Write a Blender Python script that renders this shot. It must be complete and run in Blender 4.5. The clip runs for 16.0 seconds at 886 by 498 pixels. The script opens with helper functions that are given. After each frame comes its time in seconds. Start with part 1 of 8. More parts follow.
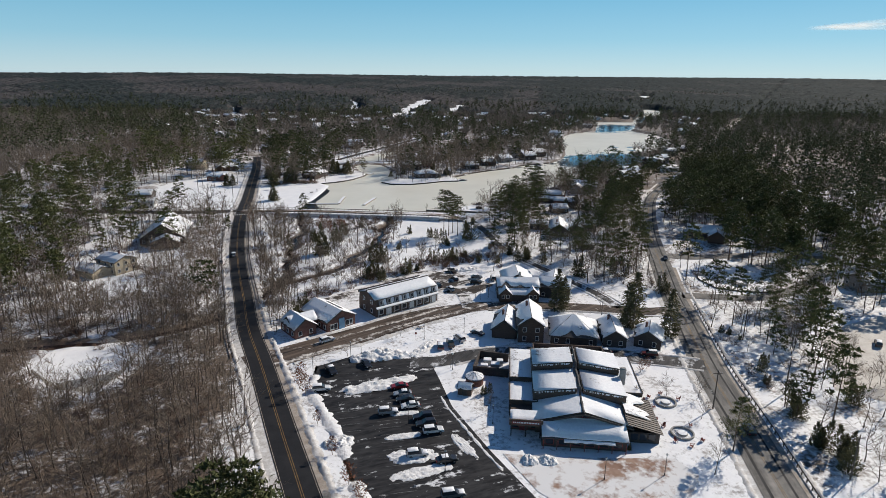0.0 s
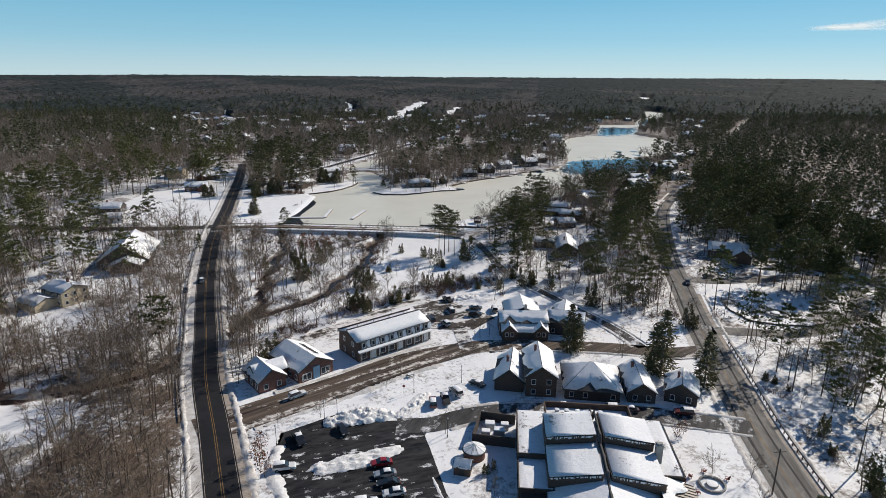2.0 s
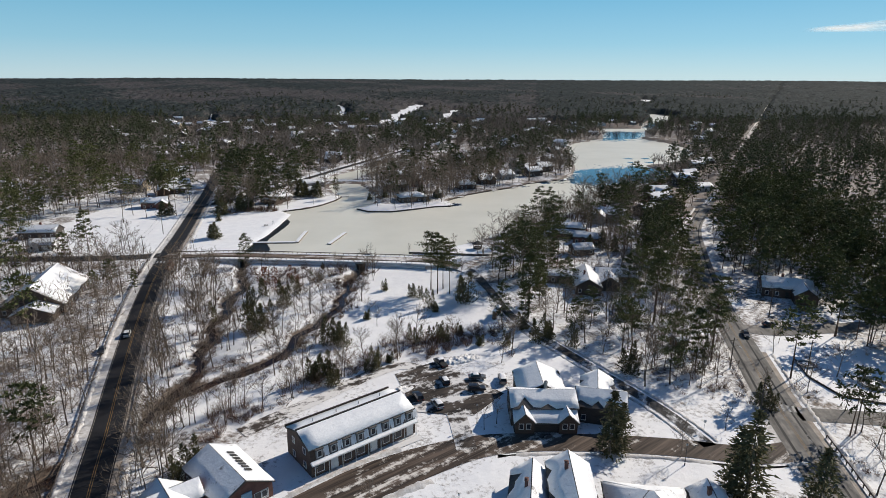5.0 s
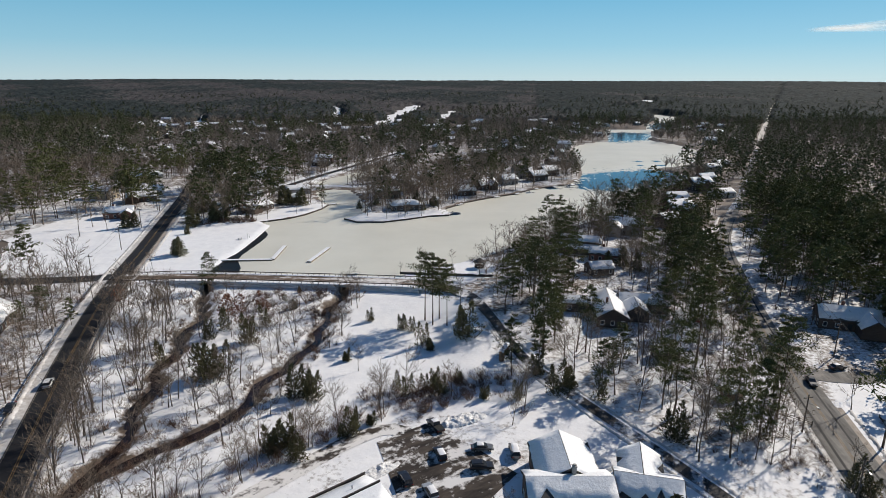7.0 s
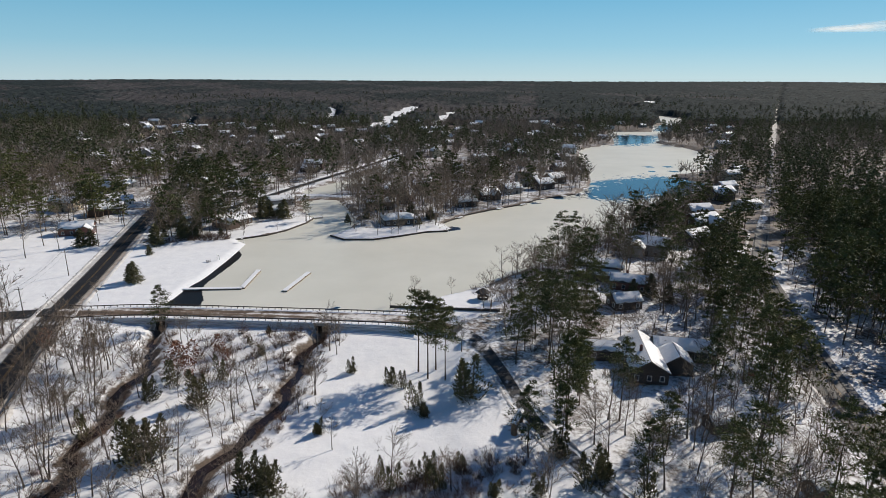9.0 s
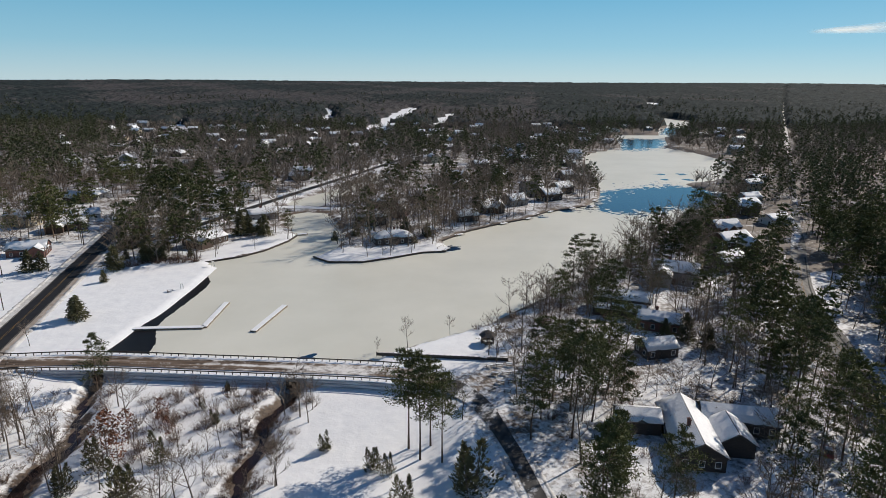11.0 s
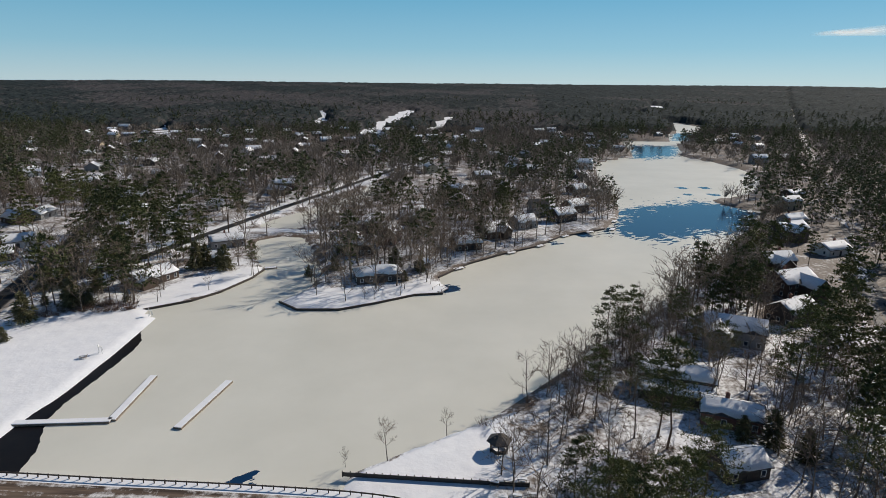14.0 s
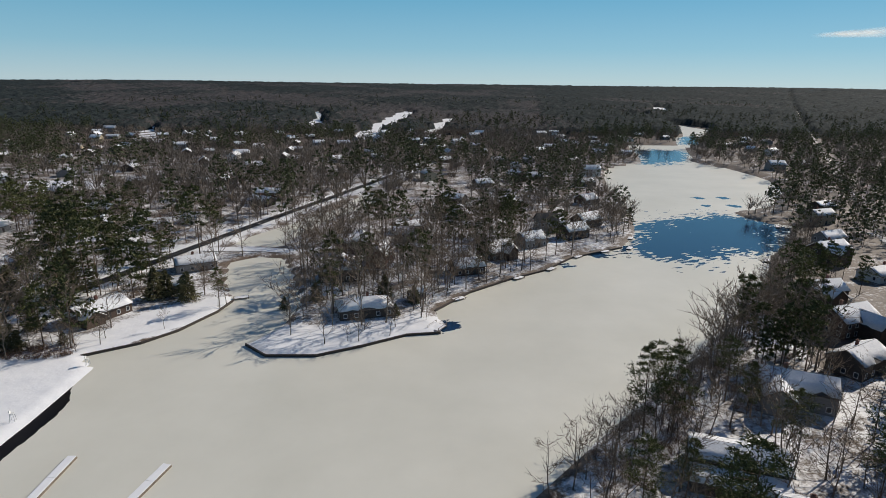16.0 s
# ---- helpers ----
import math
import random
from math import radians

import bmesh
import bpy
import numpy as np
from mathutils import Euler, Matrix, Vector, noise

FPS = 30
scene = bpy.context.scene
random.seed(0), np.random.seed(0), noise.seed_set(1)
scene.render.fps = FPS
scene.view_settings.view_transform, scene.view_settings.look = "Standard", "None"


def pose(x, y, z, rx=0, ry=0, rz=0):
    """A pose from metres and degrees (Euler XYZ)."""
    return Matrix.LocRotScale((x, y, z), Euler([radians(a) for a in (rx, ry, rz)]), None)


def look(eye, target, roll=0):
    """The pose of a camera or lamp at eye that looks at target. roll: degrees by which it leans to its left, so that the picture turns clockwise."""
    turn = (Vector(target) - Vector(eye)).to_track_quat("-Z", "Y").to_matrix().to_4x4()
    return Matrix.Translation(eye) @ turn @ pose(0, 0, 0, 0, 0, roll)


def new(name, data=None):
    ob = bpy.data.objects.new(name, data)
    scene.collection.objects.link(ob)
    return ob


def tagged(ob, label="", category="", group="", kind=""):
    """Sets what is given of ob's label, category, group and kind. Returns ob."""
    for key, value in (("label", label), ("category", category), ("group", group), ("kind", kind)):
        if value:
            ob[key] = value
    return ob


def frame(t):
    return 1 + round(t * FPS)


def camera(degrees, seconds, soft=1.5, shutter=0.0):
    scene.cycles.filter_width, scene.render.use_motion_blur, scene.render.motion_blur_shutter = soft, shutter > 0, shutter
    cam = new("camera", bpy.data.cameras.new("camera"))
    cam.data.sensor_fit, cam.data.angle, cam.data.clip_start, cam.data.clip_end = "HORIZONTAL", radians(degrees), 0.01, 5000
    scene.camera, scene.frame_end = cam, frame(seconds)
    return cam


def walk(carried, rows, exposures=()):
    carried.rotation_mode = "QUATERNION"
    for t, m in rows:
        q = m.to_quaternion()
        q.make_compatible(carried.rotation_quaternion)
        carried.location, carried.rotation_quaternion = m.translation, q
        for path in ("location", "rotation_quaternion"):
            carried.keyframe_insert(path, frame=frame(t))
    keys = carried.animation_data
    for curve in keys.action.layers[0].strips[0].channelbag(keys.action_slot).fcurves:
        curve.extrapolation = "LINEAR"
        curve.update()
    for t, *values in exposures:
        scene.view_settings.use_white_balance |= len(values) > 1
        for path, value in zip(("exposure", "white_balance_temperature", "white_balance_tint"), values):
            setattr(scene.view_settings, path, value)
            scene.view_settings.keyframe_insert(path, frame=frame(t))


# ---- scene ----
# ---- camera ----
cam = camera(73.0, 16.0, soft=0.75)
PATH = [
    (0.0, 1.24, -2.10, 75.46, 0.19, -16.42, 0.58),
    (0.5, 1.50, 5.09, 75.51, 0.14, -16.40, 0.54),
    (1.0, 1.77, 12.57, 75.57, 0.08, -16.37, 0.51),
    (1.5, 2.05, 20.29, 75.64, 0.03, -16.33, 0.47),
    (2.0, 2.34, 28.25, 75.72, -0.02, -16.29, 0.44),
    (2.5, 2.64, 36.43, 75.80, -0.07, -16.25, 0.42),
    (3.0, 2.95, 44.88, 75.87, -0.12, -16.20, 0.39),
    (3.5, 3.25, 53.50, 75.85, -0.16, -16.15, 0.37),
    (4.0, 3.52, 62.16, 75.49, -0.20, -16.10, 0.35),
    (4.5, 3.77, 70.86, 74.67, -0.24, -16.07, 0.33),
    (5.0, 4.00, 79.53, 73.85, -0.27, -16.04, 0.31),
    (5.5, 4.24, 88.14, 73.12, -0.31, -16.01, 0.30),
    (6.0, 4.46, 96.87, 72.33, -0.35, -15.98, 0.28),
    (6.5, 4.68, 105.70, 71.49, -0.38, -15.95, 0.27),
    (7.0, 4.86, 114.57, 70.86, -0.42, -15.93, 0.25),
    (7.5, 4.98, 123.49, 70.52, -0.47, -15.91, 0.25),
    (8.0, 5.06, 132.33, 70.34, -0.51, -15.89, 0.25),
    (8.5, 5.17, 140.98, 70.29, -0.55, -15.88, 0.26),
    (9.0, 5.32, 149.49, 70.37, -0.59, -15.88, 0.28),
    (9.5, 5.50, 157.85, 70.52, -0.62, -15.86, 0.31),
    (10.0, 5.69, 165.97, 70.65, -0.64, -15.85, 0.33),
    (10.5, 5.88, 173.86, 70.77, -0.67, -15.83, 0.36),
    (11.0, 6.08, 181.89, 70.89, -0.69, -15.82, 0.39),
    (11.5, 6.28, 190.03, 71.01, -0.72, -15.80, 0.42),
    (12.0, 6.50, 198.16, 71.13, -0.74, -15.78, 0.45),
    (12.5, 6.73, 206.27, 71.25, -0.76, -15.75, 0.48),
    (13.0, 6.96, 214.35, 71.36, -0.78, -15.73, 0.51),
    (13.5, 7.18, 222.42, 71.47, -0.81, -15.70, 0.55),
    (14.0, 7.39, 230.49, 71.57, -0.83, -15.68, 0.59),
    (14.5, 7.58, 238.58, 71.67, -0.87, -15.66, 0.63),
    (15.0, 7.75, 246.69, 71.77, -0.90, -15.65, 0.66),
    (15.5, 7.91, 254.86, 71.84, -0.94, -15.64, 0.70),
    (16.0, 8.06, 263.14, 71.91, -0.98, -15.63, 0.74),
    ]
walk(cam, [(t, look((x, y, z), (x - math.sin(radians(yaw)) * math.cos(radians(pitch)), y + math.cos(radians(yaw)) * math.cos(radians(pitch)), z + math.sin(radians(pitch))), roll)) for t, x, y, z, yaw, pitch, roll in PATH], [(0.0, -0.03, 7000, 10), (10.0, -0.11, 7000, 10), (16.0, -0.27, 7000, 10)])

# ---- world and sun ----
AIR = 13.0
SUN_AZ, SUN_EL = 52.0, 32.0          # degrees to the right of +y, degrees above the horizon
world = bpy.data.worlds.new("world")
scene.world = world
world.use_nodes = True
_n, _l = world.node_tree.nodes, world.node_tree.links
_n.clear()
sky = _n.new("ShaderNodeTexSky")
sky.sky_type, sky.sun_disc = "NISHITA", False
sky.sun_elevation, sky.sun_rotation = radians(SUN_EL), radians(SUN_AZ)
sky.altitude, sky.air_density, sky.dust_density, sky.ozone_density = 300, 0.8, 0.0, 3.0
bg = _n.new("ShaderNodeBackground")
bg.inputs[1].default_value = 0.088
wout = _n.new("ShaderNodeOutputWorld")
tint = _n.new("ShaderNodeMix")
tint.data_type, tint.blend_type = "RGBA", "MULTIPLY"
tint.inputs[0].default_value, tint.inputs[7].default_value = 1.0, (0.65, 0.88, 1.06, 1)
_l.new(sky.outputs[0], tint.inputs[6])
# pale teal air low over the horizon
place = _n.new("ShaderNodeTexCoord")
xyz = _n.new("ShaderNodeSeparateXYZ")
_l.new(place.outputs["Generated"], xyz.inputs[0])
air = _n.new("ShaderNodeValToRGB")
air.color_ramp.elements[0].position, air.color_ramp.elements[0].color = 0.0, (AIR * 0.47, AIR * 0.65, AIR * 0.78, 1)
air.color_ramp.elements[1].position, air.color_ramp.elements[1].color = 0.125, (AIR * 0.14, AIR * 0.45, AIR * 0.68, 1)
_e = air.color_ramp.elements.new(0.05)
_e.color = (AIR * 0.27, AIR * 0.55, AIR * 0.74, 1)
_l.new(xyz.outputs[2], air.inputs[0])
low = _n.new("ShaderNodeMapRange")
for _i, _v in ((1, 0.12), (2, 0.42), (3, 0.75), (4, 0.0)):
    low.inputs[_i].default_value = _v
_l.new(xyz.outputs[2], low.inputs[0])
haze = _n.new("ShaderNodeMix")
haze.data_type = "RGBA"
_l.new(low.outputs[0], haze.inputs[0])
_l.new(tint.outputs[2], haze.inputs[6])
_l.new(air.outputs[0], haze.inputs[7])
_l.new(haze.outputs[2], bg.inputs[0])
_l.new(bg.outputs[0], wout.inputs[0])
sun = new("sun", bpy.data.lights.new("sun", "SUN"))
sun.data.energy, sun.data.angle, sun.data.color = 4.5, radians(0.6), (1.0, 0.955, 0.90)
sun.matrix_world = look((0, 0, 0), (-math.sin(radians(SUN_AZ)) * math.cos(radians(SUN_EL)), -math.cos(radians(SUN_AZ)) * math.cos(radians(SUN_EL)), -math.sin(radians(SUN_EL))))

# ---- materials ----
def nodes(name):
    m = bpy.data.materials.new(name)
    m.use_nodes = True
    nt = m.node_tree
    return m, nt, nt.nodes["Principled BSDF"]


def noise_node(nt, scale, detail=4.0, rough=0.6, coord=None, stretch=None):
    t = nt.nodes.new("ShaderNodeTexNoise")
    t.inputs["Scale"].default_value, t.inputs["Detail"].default_value, t.inputs["Roughness"].default_value = scale, detail, rough
    src = coord
    if src is None:
        src = nt.nodes.new("ShaderNodeNewGeometry").outputs["Position"]
    if stretch:
        mp = nt.nodes.new("ShaderNodeMapping")
        mp.vector_type = "TEXTURE"
        mp.inputs["Rotation"].default_value = (0, 0, radians(stretch[3]))
        mp.inputs["Scale"].default_value = [1 / v for v in stretch[:3]]
        nt.links.new(src, mp.inputs["Vector"])
        src = mp.outputs["Vector"]
    nt.links.new(src, t.inputs["Vector"])
    return t.outputs["Fac"]


def ramp(nt, fac, stops):
    r = nt.nodes.new("ShaderNodeValToRGB")
    e = r.color_ramp.elements
    while len(e) < len(stops):
        e.new(0.5)
    for k, (p, c) in zip(e, stops):
        k.position, k.color = p, (*c, 1) if len(c) == 3 else c
    nt.links.new(fac, r.inputs["Fac"])
    return r.outputs["Color"]


def math_node(nt, op, a, b=None, clamp=False):
    n = nt.nodes.new("ShaderNodeMath")
    n.operation, n.use_clamp = op, clamp
    for i, v in enumerate((a, b)):
        if v is None:
            continue
        if isinstance(v, (int, float)):
            n.inputs[i].default_value = v
        else:
            nt.links.new(v, n.inputs[i])
    return n.outputs[0]


def mix(nt, fac, a, b):
    n = nt.nodes.new("ShaderNodeMix")
    n.data_type = "RGBA"
    for i, v in ((0, fac), (6, a), (7, b)):
        if isinstance(v, (int, float)):
            n.inputs[i].default_value = v
        elif isinstance(v, tuple):
            n.inputs[i].default_value = (*v, 1)
        else:
            nt.links.new(v, n.inputs[i])
    return n.outputs[2]


def bump(nt, bsdf, height, strength, dist):
    b = nt.nodes.new("ShaderNodeBump")
    b.inputs["Strength"].default_value, b.inputs["Distance"].default_value = strength, dist
    nt.links.new(height, b.inputs["Height"])
    nt.links.new(b.outputs[0], bsdf.inputs["Normal"])


def island(nt):
    return nt.nodes.new("ShaderNodeNewGeometry").outputs["Random Per Island"]


def plain(name, dark, light, scale=2.0, rough=0.7, bumpy=0.0, fine=None, metal=0.0, vary=0.0, stretch=None):
    """Two tones mixed by coarse and fine noise, with a little relief."""
    m, nt, b = nodes(name)
    a = noise_node(nt, scale, 5, stretch=stretch)
    f = noise_node(nt, fine or scale * 9, 3, stretch=stretch)
    s = math_node(nt, "ADD", math_node(nt, "MULTIPLY", a, 0.65), math_node(nt, "MULTIPLY", f, 0.35))
    if vary:
        o = nt.nodes.new("ShaderNodeObjectInfo").outputs["Random"]
        s = math_node(nt, "ADD", s, math_node(nt, "MULTIPLY", math_node(nt, "SUBTRACT", o, 0.5), vary))
    c = ramp(nt, s, [(0.3, dark), (0.7, light)])
    nt.links.new(c, b.inputs["Base Color"])
    b.inputs["Roughness"].default_value, b.inputs["Metallic"].default_value = rough, metal
    if bumpy:
        bump(nt, b, s, bumpy, 0.05 if bumpy < 0.9 else 0.3)
    return m


def foliage(name, dark, light, rough=0.75, trans=0.0):
    m, nt, b = nodes(name)
    o = nt.nodes.new("ShaderNodeObjectInfo").outputs["Random"]
    big = math_node(nt, "ADD", noise_node(nt, 0.06, 2), noise_node(nt, 0.3, 3))
    s = math_node(nt, "ADD", math_node(nt, "MULTIPLY", island(nt), 0.24), math_node(nt, "MULTIPLY", math_node(nt, "ADD", o, math_node(nt, "MULTIPLY", big, 2.0)), 0.25))
    tone = ramp(nt, s, [(0.38, dark), (0.98, light)])
    nt.links.new(tone, b.inputs["Base Color"])
    b.inputs["Roughness"].default_value = rough
    b.inputs["Specular IOR Level"].default_value = 0.25
    if trans:
        tr = nt.nodes.new("ShaderNodeBsdfTranslucent")
        nt.links.new(tone, tr.inputs["Color"])
        both = nt.nodes.new("ShaderNodeMixShader")
        both.inputs[0].default_value = trans
        end = next(n for n in nt.nodes if n.type == "OUTPUT_MATERIAL")
        nt.links.new(b.outputs[0], both.inputs[1])
        nt.links.new(tr.outputs[0], both.inputs[2])
        nt.links.new(both.outputs[0], end.inputs["Surface"])
    return m


M = {}
M["snow"] = plain("snow", (0.80, 0.80, 0.82), (0.91, 0.91, 0.91), 0.35, 0.65, 0.35, 3.0)
M["snow_dirty"] = plain("dirty_snow", (0.34, 0.30, 0.26), (0.82, 0.81, 0.80), 0.6, 0.75, 0.5, 2.5)
M["bark"] = plain("bark", (0.06, 0.047, 0.038), (0.19, 0.155, 0.125), 1.2, 0.9, 0.5, 9.0, vary=0.3)
M["bark_pine"] = plain("pine_bark", (0.055, 0.036, 0.026), (0.17, 0.115, 0.08), 1.5, 0.9, 0.5, 9.0, vary=0.2)
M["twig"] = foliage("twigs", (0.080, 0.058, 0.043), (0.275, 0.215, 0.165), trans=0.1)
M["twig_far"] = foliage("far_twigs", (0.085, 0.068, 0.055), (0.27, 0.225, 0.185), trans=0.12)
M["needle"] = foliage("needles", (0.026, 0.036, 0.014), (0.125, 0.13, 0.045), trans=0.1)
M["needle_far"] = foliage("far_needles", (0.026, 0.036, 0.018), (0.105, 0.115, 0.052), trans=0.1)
M["cedar"] = foliage("cedar_sprays", (0.040, 0.042, 0.022), (0.165, 0.15, 0.075), trans=0.15)
M["rust_leaf"] = foliage("dry_oak_leaves", (0.10, 0.035, 0.02), (0.26, 0.11, 0.06))
M["shrub"] = foliage("shrub_twigs", (0.075, 0.042, 0.03), (0.21, 0.13, 0.09))
M["asphalt"] = plain("asphalt", (0.011, 0.011, 0.013), (0.028, 0.028, 0.030), 0.25, 0.75, 0.2, 6.0)
M["asphalt"].node_tree.nodes["Principled BSDF"].inputs["Specular IOR Level"].default_value = 0.2
M["yellow_line"] = plain("yellow_line", (0.06, 0.04, 0.02), (0.36, 0.20, 0.045), 0.5, 0.7)
M["worn_line"] = plain("worn_line", (0.02, 0.02, 0.02), (0.22, 0.22, 0.22), 1.2, 0.7)
M["white_line"] = plain("white_line", (0.10, 0.10, 0.10), (0.55, 0.55, 0.54), 1.5, 0.7)
M["brick"] = plain("brick", (0.10, 0.045, 0.035), (0.24, 0.11, 0.085), 1.0, 0.85, 0.3, 14)
M["brown_siding"] = plain("brown_siding", (0.055, 0.035, 0.027), (0.13, 0.085, 0.062), 0.8, 0.8, 0.3, 8, stretch=(1, 1, 6, 0))
M["dark_siding"] = plain("dark_siding", (0.035, 0.028, 0.025), (0.085, 0.066, 0.056), 0.8, 0.8, 0.3, 8, stretch=(1, 1, 6, 0))
M["grey_siding"] = plain("grey_siding", (0.16, 0.16, 0.165), (0.32, 0.31, 0.30), 0.8, 0.8, 0.3, 8, stretch=(1, 1, 6, 0))
M["tan_siding"] = plain("tan_siding", (0.36, 0.30, 0.21), (0.55, 0.47, 0.34), 0.8, 0.8, 0.3, 8, stretch=(1, 1, 6, 0))
M["white_siding"] = plain("white_siding", (0.55, 0.55, 0.54), (0.78, 0.77, 0.75), 0.8, 0.7, 0.2, 8, stretch=(1, 1, 6, 0))
M["log_siding"] = plain("log_siding", (0.10, 0.058, 0.032), (0.26, 0.16, 0.095), 0.8, 0.75, 0.4, 6, stretch=(1, 1, 5, 0))
M["shingle"] = plain("shingle", (0.035, 0.032, 0.03), (0.11, 0.10, 0.095), 1.2, 0.9, 0.4, 10)
M["red_trim"] = plain("red_trim", (0.14, 0.025, 0.02), (0.26, 0.05, 0.04), 2, 0.6)
M["white_trim"] = plain("white_trim", (0.6, 0.6, 0.58), (0.8, 0.8, 0.78), 2, 0.5)
M["blue_trim"] = plain("blue_trim", (0.10, 0.22, 0.34), (0.18, 0.34, 0.48), 2, 0.5)
M["dark_trim"] = plain("dark_trim", (0.02, 0.018, 0.016), (0.06, 0.05, 0.045), 2, 0.6)
M["wood"] = plain("weathered_wood", (0.11, 0.085, 0.065), (0.27, 0.22, 0.175), 1.5, 0.85, 0.4, 8)
M["rail_wood"] = plain("dark_rail_timber", (0.04, 0.030, 0.024), (0.11, 0.085, 0.068), 1.5, 0.85, 0.4, 8)
M["concrete"] = plain("concrete", (0.24, 0.23, 0.215), (0.42, 0.40, 0.37), 0.8, 0.85, 0.3, 8)
M["steel"] = plain("galvanised_steel", (0.32, 0.33, 0.34), (0.5, 0.51, 0.52), 2, 0.45, metal=0.8)
M["metal_roof"] = plain("ribbed_metal", (0.05, 0.04, 0.036), (0.10, 0.08, 0.07), 1, 0.45, metal=0.3)
M["black_metal"] = plain("black_metal", (0.012, 0.012, 0.013), (0.035, 0.035, 0.036), 3, 0.5)
M["rubber"] = plain("rubber", (0.01, 0.01, 0.01), (0.025, 0.025, 0.025), 3, 0.85)
M["brick_paving"] = plain("brick_paving", (0.25, 0.14, 0.10), (0.42, 0.28, 0.21), 0.8, 0.85, 0.3, 9)


def patchy_snow(name, under, lo, hi):
    """Roof snow, thin and melted through in ragged patches."""
    m, nt, b = nodes(name)
    o = nt.nodes.new("ShaderNodeObjectInfo").outputs["Random"]
    a = noise_node(nt, 0.28, 5, 0.65)
    f = noise_node(nt, 1.6, 5, 0.7)
    s = math_node(nt, "ADD", math_node(nt, "MULTIPLY", a, 0.62), math_node(nt, "MULTIPLY", f, 0.38))
    s = math_node(nt, "ADD", s, math_node(nt, "MULTIPLY", math_node(nt, "SUBTRACT", o, 0.5), 0.12))
    white = ramp(nt, f, [(0.3, (0.76, 0.77, 0.79)), (0.7, (0.91, 0.91, 0.91))])
    nt.links.new(mix(nt, ramp(nt, s, [(lo, (0, 0, 0)), (hi, (1, 1, 1))]), white, under), b.inputs["Base Color"])
    b.inputs["Roughness"].default_value = 0.65
    bump(nt, b, math_node(nt, "ADD", a, math_node(nt, "MULTIPLY", f, 0.35)), 0.55, 0.35)
    return m


M["roof_snow"] = patchy_snow("patchy_roof_snow", (0.12, 0.10, 0.09), 0.61, 0.69)
M["snow_pile"] = plain("ploughed_snow", (0.62, 0.60, 0.58), (0.92, 0.92, 0.92), 1.1, 0.75, 1.0, 3.2)


def glass_mat():
    m, nt, b = nodes("window_glass")
    b.inputs["Base Color"].default_value = (0.03, 0.036, 0.045, 1)
    b.inputs["Roughness"].default_value = 0.06
    return m


M["glass"] = glass_mat()


def ground_mat():
    m, nt, b = nodes("snowy_ground")
    at = nt.nodes.new("ShaderNodeAttribute")
    at.attribute_name = "litter"
    a = noise_node(nt, 0.09, 6, 0.65)
    f = noise_node(nt, 0.9, 6, 0.7)
    s = math_node(nt, "ADD", math_node(nt, "MULTIPLY", a, 0.5), math_node(nt, "MULTIPLY", f, 0.5))
    s = math_node(nt, "ADD", s, math_node(nt, "SUBTRACT", at.outputs["Fac"], 0.5))
    mask = ramp(nt, s, [(0.47, (0, 0, 0)), (0.60, (1, 1, 1))])
    w = noise_node(nt, 0.25, 5)
    snow = ramp(nt, w, [(0.3, (0.82, 0.82, 0.83)), (0.7, (0.92, 0.915, 0.91))])
    f2 = noise_node(nt, 0.22, 5, 0.6)
    lit = ramp(nt, noise_node(nt, 2.2, 5), [(0.3, (0.055, 0.038, 0.027)), (0.7, (0.20, 0.145, 0.105))])
    nt.links.new(mix(nt, mask, snow, lit), b.inputs["Base Color"])
    b.inputs["Roughness"].default_value = 0.75
    bump(nt, b, math_node(nt, "ADD", math_node(nt, "MULTIPLY", f, 0.12), f2), 0.35, 0.7)
    return m


def slush_mat(name, tar, salt, cover, lo, hi, stretch):
    """Ploughed road: tar, tracked salt and brown slush, and a rest of snow."""
    m, nt, b = nodes(name)
    n1 = noise_node(nt, 0.11, 6, 0.6, stretch=stretch)
    n2 = noise_node(nt, 0.45, 6, 0.7)
    base = mix(nt, ramp(nt, noise_node(nt, 0.3, 5, 0.6, stretch=stretch), [(0.35, (0, 0, 0)), (0.65, (1, 1, 1))]), tar, salt)
    s = math_node(nt, "ADD", math_node(nt, "MULTIPLY", n1, 0.6), math_node(nt, "MULTIPLY", n2, 0.4))
    mask = ramp(nt, s, [(lo, (0, 0, 0)), (hi, (1, 1, 1))])
    nt.links.new(mix(nt, mask, base, cover), b.inputs["Base Color"])
    b.inputs["Roughness"].default_value = 0.75
    b.inputs["Specular IOR Level"].default_value = 0.2
    bump(nt, b, n2, 0.3, 0.05)
    return m


M["ground"] = ground_mat()
M["lot"] = slush_mat("lot_asphalt", (0.009, 0.009, 0.011), (0.042, 0.041, 0.042), (0.70, 0.70, 0.71), 0.575, 0.615, (0.9, 3.5, 1, 20))
M["street"] = slush_mat("slushy_street", (0.026, 0.020, 0.017), (0.15, 0.112, 0.088), (0.70, 0.66, 0.61), 0.54, 0.60, (0.16, 3.2, 1, 38))
M["salted"] = slush_mat("salted_road", (0.09, 0.085, 0.08), (0.20, 0.19, 0.175), (0.34, 0.31, 0.28), 0.50, 0.70, (2.5, 0.4, 1, -8))
M["back_lot"] = slush_mat("trodden_lot", (0.022, 0.018, 0.016), (0.09, 0.072, 0.06), (0.76, 0.74, 0.72), 0.47, 0.53, (0.5, 1.6, 1, 30))
